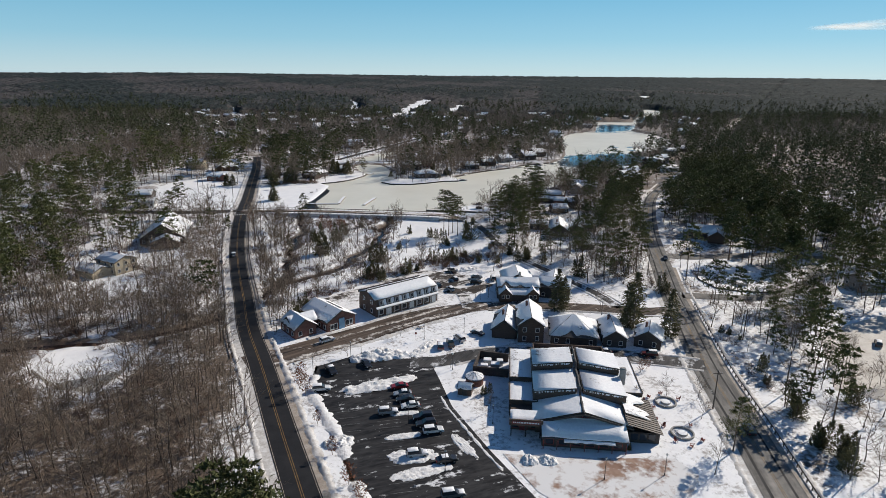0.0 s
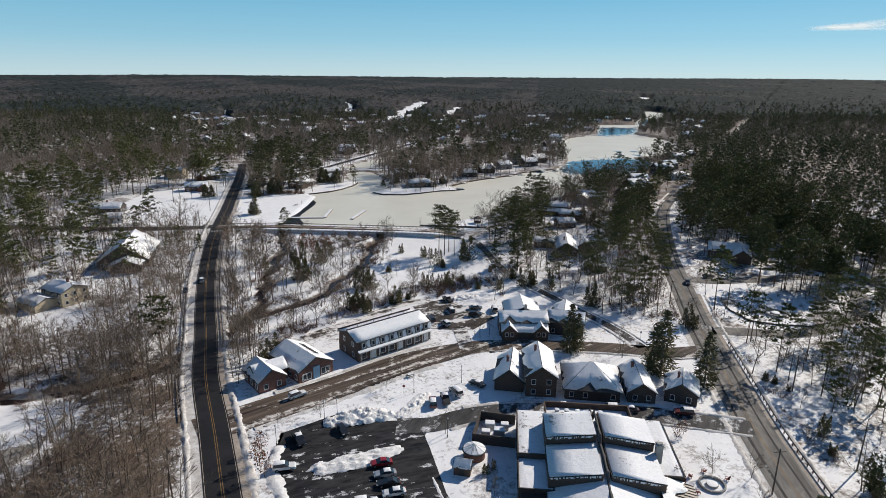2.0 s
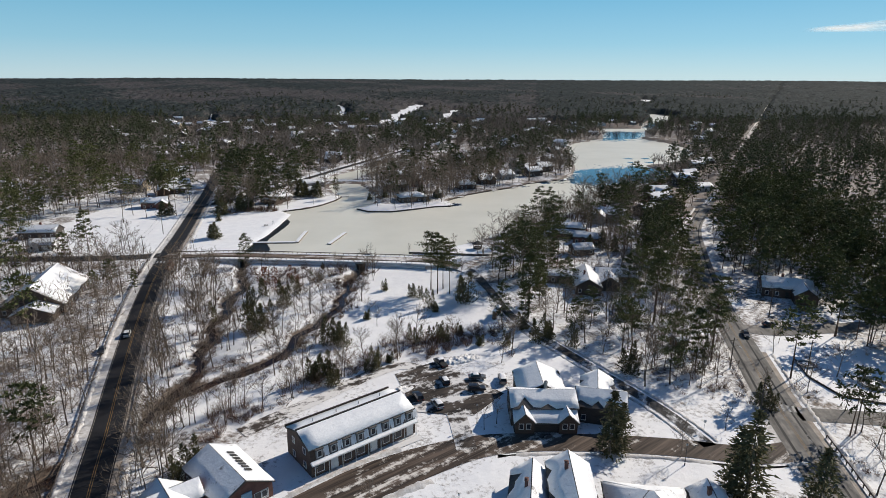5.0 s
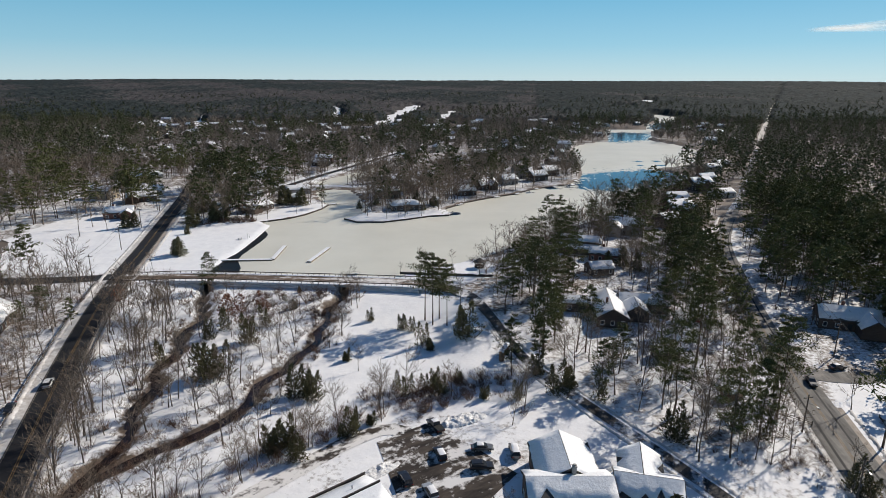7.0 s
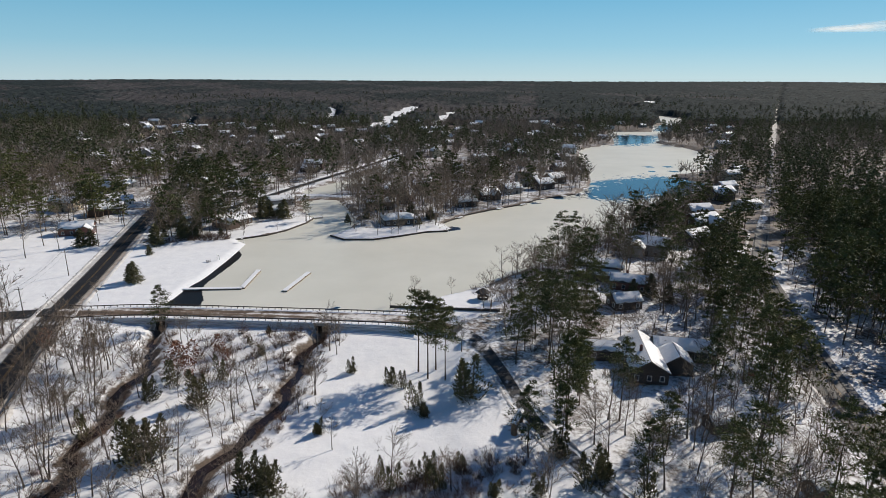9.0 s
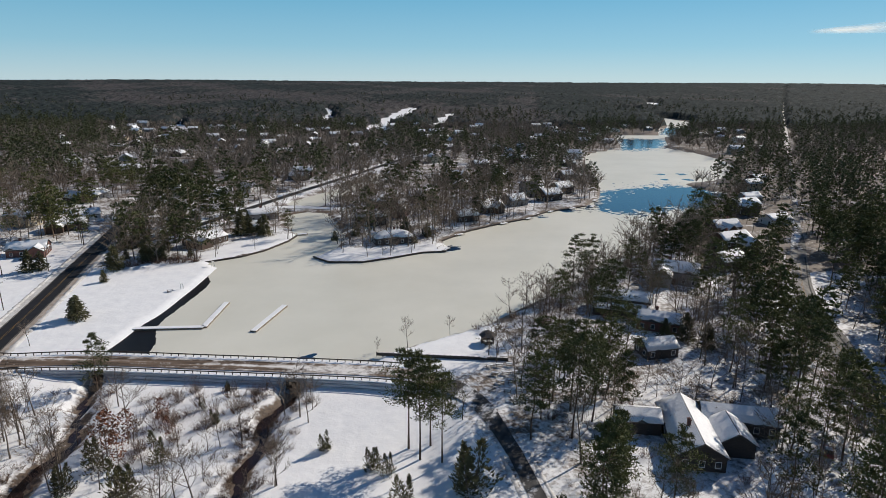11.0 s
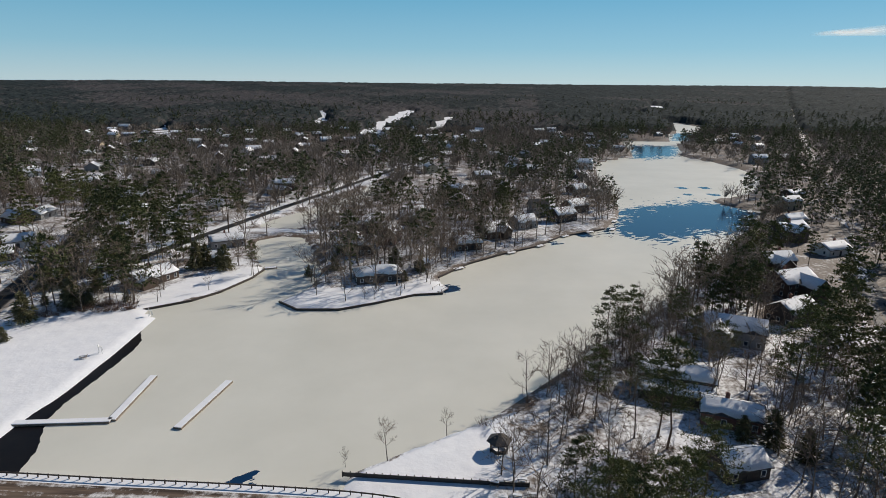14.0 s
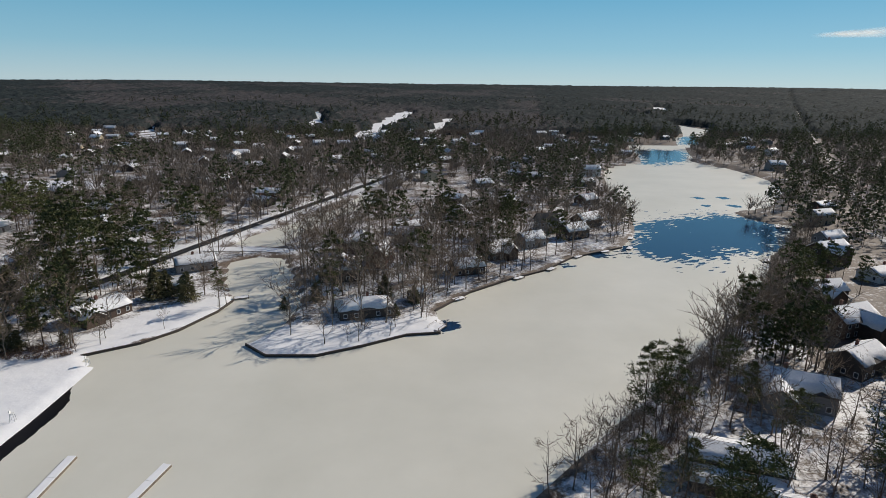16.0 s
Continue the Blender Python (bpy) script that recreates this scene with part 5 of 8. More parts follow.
def stand(x, y, temps, is_pine, mats, sizes, tag=""):
    """Trees at given places, joined into trunks and crowns."""
    z = ground_z(x, y)
    turn = rng.uniform(0, 6.28, x.size)
    picks = rng.integers(0, len(temps), x.size)
    nm, lab = ("pine", "dark green pine woods on snow") if is_pine else ("bare_tree", "leafless grey-brown woods on snow")
    joined(nm + "_trunks", [t[0] for t in temps], picks, x, y, z, sizes, turn, mats[0], lab + ", trunks", "woods")
    joined(nm + "_crowns", [t[1] for t in temps], picks, x, y, z, sizes, turn, mats[1], lab + ", crowns", "woods")


def single(x, y, temps, made, name, mats, label, category, group, sizes):
    """Trees as things of their own, sharing the templates' meshes."""
    for i in range(x.size):
        k = int(rng.integers(0, len(temps)))
        if k not in made:
            made[k] = (temps[k][0].mesh("trunk", [mats[0]]), temps[k][1].mesh("crown", [mats[1]]))
            made[k][0].shade_smooth()
        s = float(sizes[i])
        ob = thing(name, pose(float(x[i]), float(y[i]), gz(float(x[i]), float(y[i])), 0, 0, float(rng.uniform(0, 360))) @ Matrix.Diagonal((s, s, s * float(rng.uniform(0.92, 1.1)), 1)), label, category, group)
        part("trunk", made[k][0], None, ob)
        part("crown", made[k][1], None, ob)


def grow(x0, x1, y0, y1, step, cone, temps_bare, temps_pine, mats, keep_prob=1.0, shore=2.0, extra=None):
    x, y = scatter(x0, x1, y0, y1, step, rng)
    ok = free(x, y, shore) & (np.abs(x - 4) < cone * (y + 12) + 25) & (rng.random(x.size) < keep_prob)
    ok &= (poly_dist(x, y, HILL_VERGE) > 0) | (rng.random(x.size) < 0.7)
    gap = np.sin(x / 41 + 1.1) * np.sin(y / 57 + x / 130) + 0.7 * np.sin(x / 19 - y / 45)
    ok &= (y < 430) & (x < 110) | (rng.random(x.size) < np.where(x > 110, 1.02, 0.86) + 0.45 * gap)
    ok &= (poly_dist(x, y, OPEN_WOODS) > 0) | (rng.random(x.size) < 0.55)
    if extra is not None:
        ok &= extra(x, y)
    x, y = x[ok], y[ok]
    isp = rng.random(x.size) < north_mix(x, y)
    size = rng.uniform(0.7, 1.15, x.size) * np.where((y > 400) & (y < 900) & (x < 20) | (x > 10) & (x < 150) & (y > 310) & ~isp, 1.2, 1.0)
    # those beside the camera's way are things, the rest stuff
    one = (x > -72) & (x < 92) & (y > 195) & (y < 410) if temps_bare is bare_mid else np.zeros(x.size, bool)
    for sel, temps, near, made, nm, wood, leaf, lab, cat in ((~isp, temps_bare, bare_near, BARE_MADE, "bare_tree", mats[0], mats[1], BARE_LABEL, "tree"), (isp, temps_pine, pine_near, PINE_MADE, "pine_tree", mats[2], mats[3], PINE_LABEL, "tree")):
        own = one & ((y < 300) if nm == "bare_tree" else True) & ((x < 60) | (nm == "pine_tree"))
        a, b = sel & ~own, sel & own
        if a.any():
            stand(x[a], y[a], temps, nm == "pine_tree", (wood, leaf), size[a])
        if b.any():
            single(x[b], y[b], near, made, nm, (wood, leaf), lab, cat, "trees below the dam", size[b])


BARE_MADE, PINE_MADE = {}, {}
near_mats = (M["bark"], M["twig"], M["bark_pine"], M["needle"])
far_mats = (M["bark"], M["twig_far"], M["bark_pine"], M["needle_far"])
# the near woods
grow(-125, -50, 60, 330, 4.0, 0.80, bare_mid, pine_mid, near_mats, 0.9, extra=lambda x, y: (y > 170) & (rng.random(x.size) < 0.75))
grow(-125, -20, 40, 190, 3.7, 0.80, bare_mid, pine_mid, near_mats, 0.9, extra=lambda x, y: (x < -50) | (y < 130))
grow(-200, -125, 60, 330, 4.4, 0.80, bare_far_west, pine_mid, near_mats, 0.9)
grow(14, 215, 120, 480, 6.3, 0.80, bare_mid, pine_mid, near_mats, 0.85, extra=lambda x, y: ((x > 52) | (y > 345) | (rng.random(x.size) < 0.5)) & ((y > 205) | (x > 118)))
grow(112, 190, 235, 440, 6.4, 0.80, bare_mid, pine_mid, near_mats, 0.8)
grow(18, 62, 294, 345, 6.5, 0.80, bare_mid, pine_mid, near_mats, 0.5)
grow(76, 112, 285, 395, 6.5, 0.80, bare_mid, pine_mid, near_mats, 0.65)
grow(84, 126, 96, 206, 7.5, 0.80, bare_mid, pine_mid, near_mats, 0.5)
grow(38, 100, 203, 300, 6.2, 0.80, bare_mid, pine_mid, near_mats, 0.62)
grow(-150, 110, 400, 560, 5.2, 0.80, bare_shore, pine_mid, near_mats, 0.7, extra=lambda x, y: (x > -72) | (rng.random(x.size) < 0.75))
grow(-300, -150, 400, 560, 7.0, 0.80, bare_shore, pine_mid, near_mats, 0.75)
grow(-300, -200, 200, 400, 6.2, 0.80, bare_far_west, pine_mid, near_mats, 0.9)
# the middle distance
NOT_SHORE = lambda x, y: (y > 560) | (x < -300) | (x > 110)
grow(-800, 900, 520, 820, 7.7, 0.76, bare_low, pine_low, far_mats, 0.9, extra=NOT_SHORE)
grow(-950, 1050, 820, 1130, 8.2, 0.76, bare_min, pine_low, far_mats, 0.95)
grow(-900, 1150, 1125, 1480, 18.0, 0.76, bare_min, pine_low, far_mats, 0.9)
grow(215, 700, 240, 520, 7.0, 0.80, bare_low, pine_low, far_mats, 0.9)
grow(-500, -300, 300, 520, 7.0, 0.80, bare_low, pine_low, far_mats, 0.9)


def undergrowth(x0, x1, y0, y1, step, prob, extra=None):
    x, y = scatter(x0, x1, y0, y1, step, rng)
    ok = free(x, y, 1.0) & (rng.random(x.size) < prob)
    if extra is not None:
        ok &= extra(x, y)
    x, y = x[ok], y[ok]
    joined("undergrowth", brush_near, rng.integers(0, 3, x.size), x, y, ground_z(x, y), rng.uniform(0.5, 1.2, x.size), rng.uniform(0, 6.28, x.size), M["shrub"], "leafless brown undergrowth in the snow", "undergrowth")


undergrowth(-170, -40, 70, 320, 6.0, 0.75, lambda x, y: np.abs(x) < 0.8 * y + 20)
undergrowth(16, 130, 200, 420, 7.0, 0.6)


def far_woods():
    """Woods past a kilometre, crown against crown: one rolling roof of treetops, with gaps at the lake, roads and greens."""
    nr, na = 190, 420
    rr = 1090 * (5300 / 1090) ** (np.arange(nr + 1) / nr)
    aa = np.linspace(-0.76, 0.76, na + 1)
    r, a = np.meshgrid(rr, aa, indexing="ij")
    a = a + rng.uniform(-0.4, 0.4, a.shape) * (aa[1] - aa[0])
    r = r * (1 + rng.uniform(-0.4, 0.4, r.shape) * 0.008)
    x, y = (np.sin(a) * r).ravel(), (np.cos(a) * r).ravel()
    # last term: more dark pine past 2 km, in place of bluish horizon haze
    pine = 0.42 + 0.30 * np.sin(x / 230 + 1.3) * np.sin(y / 310 + 0.4) + 0.16 * np.sin(x / 90 + y / 140) + 0.12 * np.sin(x / 47 - y / 260) + np.where(x > 0.15 * y, 0.40, 0.05) + 0.18 * (1 - smooth01(1150, 1900, y)) + 0.22 * smooth01(2200, 4200, y)
    ok = free(x, y, 3)
    high = rng.uniform(4.0, 10.5, x.size) + 3.5 * rng.random(x.size) * (pine > 0.5)
    ground = ground_z(x, y)
    z = np.where(ok & (y > 1080), ground + high, ground - 1.0)
    z = np.where(y < 1105, ground - 1.0, z)
    i = (np.arange(nr)[:, None] * (na + 1) + np.arange(na)[None]).ravel()
    q = np.stack([i, i + 1, i + na + 2, i + na + 1], 1)
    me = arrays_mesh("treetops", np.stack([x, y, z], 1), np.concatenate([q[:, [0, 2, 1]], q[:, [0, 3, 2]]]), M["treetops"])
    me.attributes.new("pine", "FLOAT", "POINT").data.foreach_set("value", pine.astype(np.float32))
    tagged(new("distant_woods", me), "distant brown leafless woods mottled with dark pines, haze tinted into the colours", "woods", kind="stuff")
    # taller pines standing out of the nearer part
    n = 3400
    r, a = 1100 * 2.3 ** rng.random(n), rng.uniform(-0.74, 0.74, n)
    x, y = np.sin(a) * r, np.cos(a) * r
    ok = free(x, y, 3) & (y > 1120) & (rng.random(n) < 0.25 + 0.7 * np.sin(x / 120 + 1) * np.sin(y / 150))
    stand(x[ok], y[ok], pine_low, True, (M["bark_pine"], M["needle_far"]), rng.uniform(0.7, 1.0, ok.sum()))


far_woods()

# ---- the large restaurant building ----
def ragged(L, W, z, rnd, thick=0.2, n=8):
    """A flat layer of snow with a wavy top."""
    g = Geo()
    for j in range(n + 1):
        for i in range(n + 1):
            g.v.append((L * i / n, W * j / n, z + (thick + rnd.uniform(-0.05, 0.08) if 0 < i < n and 0 < j < n else 0.02)))
    for j in range(n):
        for i in range(n):
            a = j * (n + 1) + i
            g.f.append((a, a + 1, a + n + 2, a + n + 1))
            g.k.append(0)
    return g


def sign_bars(parent, x, y, z, w, h, bars, face=-90, board="red_trim", ink="white_trim"):
    """A sign board with unreadable writing as plain bars."""
    b = part("sign_board", Geo().box(-w / 2, w / 2, -0.05, 0.06, -h / 2, h / 2), M[board], parent)
    b.matrix_basis = pose(x, y, z, 0, 0, face - 90)
    g = Geo()
    rnd = random.Random(int(w * 100))
    u = -w / 2 + 0.25
    while u < w / 2 - 0.4:
        k = min(rnd.uniform(0.25, 0.7), w / 2 - 0.25 - u)
        g.box(u, u + k, 0.06, 0.08, -h * 0.22, h * 0.22)
        u += k + 0.12
    part("lettering", g, M[ink], b)


def restaurant():
    rnd = random.Random(77)
    ob = thing("restaurant", pose(16.0, 114.4, -2.05, 0, 0, -5.7), "sprawling dark brown restaurant under stepped snowy roofs", "building")
    PLOTS.append((33, 130, 30))
    wallm = M["brown_siding"]
    # central hall, ridge front to back
    hall = gable_body(31, 20.4, 3.8, 2.5)
    part("hall_wall", moved(hall, 16.0, 17.5, 0, 90), wallm, ob)
    for s in (-1, 1):
        c = [(16 + s * 11.0, 0.6, 3.6), (16 + s * 11.0, 33.2, 3.6), (16 - s * 0.01, 33.2, 6.5), (16 - s * 0.01, 0.6, 6.5)]
        if s < 0:
            c = [c[1], c[0], c[3], c[2]]
        slope(ob, c, rnd, 0.22, 0.06, "metal_roof")
    ridge = Geo()
    ridge.tube([(16 + rnd.uniform(-0.08, 0.08), 0.8 + i * 1.24, (6.55 if i < 7 else 7.75 if i < 15 else 9.15 if i < 23 else 6.6) + rnd.uniform(0, 0.08)) for i in range(27)], [rnd.uniform(0.25, 0.45) for _ in range(27)], 6)
    part("ridge_cap", ridge, M["shingle"], ob, "bare brown ridge strip")
    # barge boards and gable window
    g = Geo()
    for s in (-1, 1):
        g.slab([(16 + s * 11.05, 0.35, 3.42), (16 + s * 11.05, 0.62, 3.42), (16, 0.62, 6.36), (16, 0.35, 6.36)], 0.42)
    part("barge_board", g, M["dark_trim"], ob)
    for i in range(4):
        window(ob, 14.3 + i * 1.15, 2.0, 4.95, -90, 0.95, 0.8, "red_trim", False)
    part("gable_sill", Geo().box(13.2, 18.8, 1.6, 2.0, 4.3, 4.45), M["roof_snow"], ob, "snow on the gable sill")
    # low front range
    part("front_wall", Geo().prism([(7, -3.2), (25, -3.2), (25, 2.0), (7, 2.0)], 0, 2.6, top=[(7, -3.2), (25, -3.2), (25, 2.0), (7, 2.0)]), M["dark_siding"], ob)
    slope(ob, [(6.8, -3.9, 2.6), (25.4, -3.9, 2.6), (25.4, 2.0, 4.2), (6.8, 2.0, 4.2)], rnd, 0.25, 0.04)
    slope(ob, [(11.5, -4.6, 2.15), (22.5, -4.6, 2.15), (22.5, -3.9, 2.5), (11.5, -3.9, 2.5)], rnd, 0.12, 0.3)
    for i in range(6):
        window(ob, 8.6 + i * 2.9, -3.2, 1.35, -90, 1.7, 1.2, "red_trim", False)
    for i in range(7):
        part("porch_post", Geo().box(7.2 + i * 2.9, 7.36 + i * 2.9, -4.3, -4.14, 0, 2.3), M["red_trim"], ob)
    # entrance with the sign
    part("entrance_wall", Geo().box(0.3, 7.0, 2.4, 8.0, 0, 3.2), wallm, ob)
    for x in (0.4, 3.6, 6.8):
        part("entrance_post", Geo().box(x - 0.12, x + 0.12, -0.3, -0.06, 0, 3.2), M["dark_trim"], ob)
    slope(ob, [(0.0, -0.5, 3.5), (7.2, -0.5, 3.5), (7.2, 4.2, 4.0), (0.0, 4.2, 4.0)], rnd, 0.2, 0.04)
    part("parapet", Geo().box(-0.1, 7.3, -0.75, -0.5, 3.1, 4.6), M["brown_siding"], ob)
    sign_bars(ob, 3.6, -0.79, 3.95, 6.2, 0.75, 8)
    door(ob, 3.2, 2.4, 0.05, -90, 1.7, 2.2, "red_trim")
    for x in (1.3, 5.6):
        window(ob, x, 2.4, 1.4, -90, 1.3, 1.4, "red_trim", False)
    # west range: two flat roofs, the rear one higher
    for y0, y1, h in ((8.0, 17.5, 4.0), (17.5, 34.0, 4.9)):
        part("west_wall", Geo().box(0, 6.4, y0, y1, 0, h), wallm, ob)
        part("parapet", Geo().box(-0.12, 6.6, y0 - 0.12, y0 + 0.1, h, h + 0.35).box(-0.12, 0.12, y0 + 0.1, y1, h, h + 0.35).box(6.3, 6.52, y0 + 0.1, y1, h, h + 0.35), M["dark_siding"], ob)
        part("roof_snow", moved(ragged(6.2, y1 - y0 - 0.2, h, rnd), 0.15, y0 + 0.15), M["roof_snow"], ob, "smooth deep snow on a flat roof", smooth=True)
        for k in range(3):
            window(ob, 0, y0 + 1.8 + k * 3.0, 1.5, 180, 1.1, 1.2, "dark_trim", False)
    # screens across the hall roof
    for y0, d, z0, z1 in ((8.8, 10.6, 6.3, 7.6), (19.4, 9.4, 7.8, 9.0)):
        for x0, x1, s in ((5.4, 15.3, 1), (26.6, 16.7, -1)):
            b0, b1 = z0 - 0.35, z1 - 0.35
            g = Geo().add([(x0, y0, 3.6), (x1, y0, 3.6), (x1, y0, z1), (x0, y0, z0), (x0, y0 + d, 3.6), (x1, y0 + d, 3.6), (x1, y0 + d, b1), (x0, y0 + d, b0)],
                          [(0, 1, 2, 3), (7, 6, 5, 4), (3, 2, 6, 7), (1, 5, 6, 2), (0, 3, 7, 4), (0, 4, 5, 1)])
            if s < 0:
                g.f = [tuple(reversed(f)) for f in g.f]
            part("dormer_wall", g, M["brown_siding"], ob, "dark board wall of a long shed dormer")
            slope(ob, [(x0 - s * 0.15, y0 + d, b0 + 0.1), (x0 - s * 0.15, y0 - 0.12, z0 + 0.12), (x1, y0 - 0.12, z1 + 0.12), (x1, y0 + d, b1 + 0.1)][::s], rnd, 0.16, 0.0, thick=0.1)
            x0, x1 = min(x0, x1), max(x0, x1)
            g = Geo()
            for k in range(22):
                w = rnd.uniform(0.08, 0.5)
                u = x0 + (x1 - x0 - 0.6) * (k + rnd.uniform(0, 0.7)) / 22
                q = (u - x0) / (x1 - x0)
                ze = z0 + (z1 - z0) * (q if s > 0 else 1 - q) - 0.03
                g.box(u, u + w, y0 - 0.06, y0 - 0.003, ze - rnd.uniform(0.08, 0.5), ze)
            part("clinging_snow", g, M["roof_snow"], ob)
    # fans on the rear of the roof
    for k in range(5):
        fan = part("roof_fan", Geo().tube([(8.2 + k * 1.25, 29.2, 4.4), (8.2 + k * 1.25, 29.2, 5.9), (8.2 + k * 1.25, 29.2, 6.1)], [0.32, 0.32, 0.46], 10), M["grey_siding"], ob, "grey metal roof fan")
        part("snow_cap", Geo().tube([(8.2 + k * 1.25, 29.2, 6.1), (8.2 + k * 1.25, 29.2, 6.3), (8.2 + k * 1.25, 29.2, 6.42)], [0.46, 0.4, 0.15], 10), M["snow"], fan)
    # east range
    part("east_wall", Geo().box(25.6, 31.6, 14.5, 34.0, 0, 4.3), wallm, ob)
    part("roof_snow", moved(ragged(5.8, 19.3, 4.3, rnd), 25.7, 14.6), M["roof_snow"], ob, "smooth deep snow on a flat roof", smooth=True)
    part("parapet", Geo().box(31.5, 31.75, 14.5, 34.0, 4.25, 4.5).box(25.6, 31.5, 14.3, 14.5, 4.0, 4.5), M["dark_siding"], ob)
    part("sunroom_wall", Geo().prism([(25.6, 0.5), (32.6, 0.5), (32.6, 14.3), (25.6, 14.3)], 0, 2.6), M["dark_siding"], ob)
    slope(ob, [(33.2, 0.0, 2.7), (33.2, 14.3, 2.7), (25.6, 14.3, 4.7), (25.6, 0.0, 4.7)], rnd, 0.0, 0.3, "metal_roof")
    g = Geo()
    for k in range(16):
        y = 0.5 + k * 0.9
        g.slab([(33.2, y, 2.84), (33.2, y + 0.07, 2.84), (25.6, y + 0.07, 4.84), (25.6, y, 4.84)], 0.12)
    part("roof_rib", g, M["metal_roof"], ob)
    part("roof_snow", drift([(31.6, 4.2, 3.2), (31.6, 14.2, 3.2), (25.7, 14.2, 4.75), (25.7, 4.2, 4.75)], rnd, 0.14, 0.14, bare=0.5), M["roof_snow"], ob, "snow sliding off a ribbed roof", smooth=True)
    for k in range(3):
        window(ob, 27.2 + k * 1.9, 0.5, 1.5, -90, 1.5, 1.5, "dark_trim", False)
    chimney(ob, 27.4, 18.6, 3.0, 8.4, 1.3, 1.1, "concrete")
    # terrace with fans at the rear
    part("terrace_wall", Geo().box(6.6, 25.4, 33.2, 39.0, 0, 3.2).box(6.4, 25.6, 38.9, 39.2, 3.2, 4.6).box(6.4, 6.65, 33.2, 38.9, 3.2, 4.6).box(25.35, 25.6, 33.2, 38.9, 3.2, 4.6), wallm, ob)
    part("roof_snow", moved(ragged(18.4, 5.6, 3.2, rnd), 6.8, 33.25), M["roof_snow"], ob, "snow on the rear terrace", smooth=True)
    for x in (9.2, 11.4, 13.8, 19.0):
        f = part("roof_fan", Geo().tube([(x, 36.4, 3.3), (x, 36.4, 4.0), (x, 36.4, 4.15)], [0.5, 0.5, 0.62], 12), M["steel"], ob, "grey round roof fan")
        part("snow_cap", Geo().tube([(x, 36.4, 4.15), (x, 36.4, 4.3), (x, 36.4, 4.36)], [0.62, 0.55, 0.2], 12), M["roof_snow"], f)
    # screened plant yard
    g = Geo()
    pts = [(-0.2, 26.5), (-9.6, 27.2), (-8.2, 36.5), (-0.2, 35.5)]
    for a, b in zip(pts, pts[1:]):
        d = Vector((b[0] - a[0], b[1] - a[1])).normalized() * 0.001
        n = Vector((-d.y, d.x)).normalized() * 0.12
        g.prism([(a[0] + n.x, a[1] + n.y), (a[0] - n.x, a[1] - n.y), (b[0] - n.x, b[1] - n.y), (b[0] + n.x, b[1] + n.y)][::-1], 0, 2.5)
    part("yard_fence", g, M["dark_siding"], ob)
    for x, y, w, d, h in ((-6.8, 30, 2.0, 1.6, 1.6), (-3.8, 30.5, 2.4, 1.8, 1.9), (-6.0, 33.5, 2.2, 1.8, 1.5), (-2.6, 33.6, 1.8, 1.6, 1.4)):
        u = part("plant_unit", Geo().box(x - w / 2, x + w / 2, y - d / 2, y + d / 2, 0, h), M["steel"], ob, "grey machine unit with snow on it")
        part("snow_cap", Geo().prism([(x - w / 2, y - d / 2), (x + w / 2, y - d / 2), (x + w / 2, y + d / 2), (x - w / 2, y + d / 2)], h, h + 0.2,
                                     top=[(x - w / 2 + 0.1, y - d / 2 + 0.1), (x + w / 2 - 0.1, y - d / 2 + 0.1), (x + w / 2 - 0.1, y + d / 2 - 0.1), (x - w / 2 + 0.1, y + d / 2 - 0.1)]), M["roof_snow"], u)


restaurant()


def round_hut():
    ob = thing("round_hut", pose(9.3, 137.6, -2.05), "round brick hut with a snowy conical roof", "hut")
    part("wall", Geo().tube([(0, 0, 0), (0, 0, 1.9)], 2.3, 20), M["brick"], ob)
    part("roof", Geo().tube([(0, 0, 1.9), (0, 0, 2.0), (0, 0, 2.95)], [2.6, 2.6, 0.15], 20), M["shingle"], ob)
    part("snow_cover", Geo().tube([(0, 0, 2.02), (0, 0, 2.2), (0, 0, 3.0), (0, 0, 3.1)], [2.45, 2.35, 0.35, 0.1], 20), M["roof_snow"], ob)
    g = Geo()
    for k in range(10):
        a = k * 0.628
        g.tube([(2.4 * math.cos(a), 2.4 * math.sin(a), 2.25), (0.1 * math.cos(a), 0.1 * math.sin(a), 3.12)], 0.035, 4)
    part("roof_seam", g, M["steel"], ob)


round_hut()
house("shed", 6.8, 132.6, -12, 3.4, 2.8, 1.9, 1.0, "brown_siding", "small brown shed with a snowy gable roof", 60, over=0.25, stack=False, category="shed", simple=True)


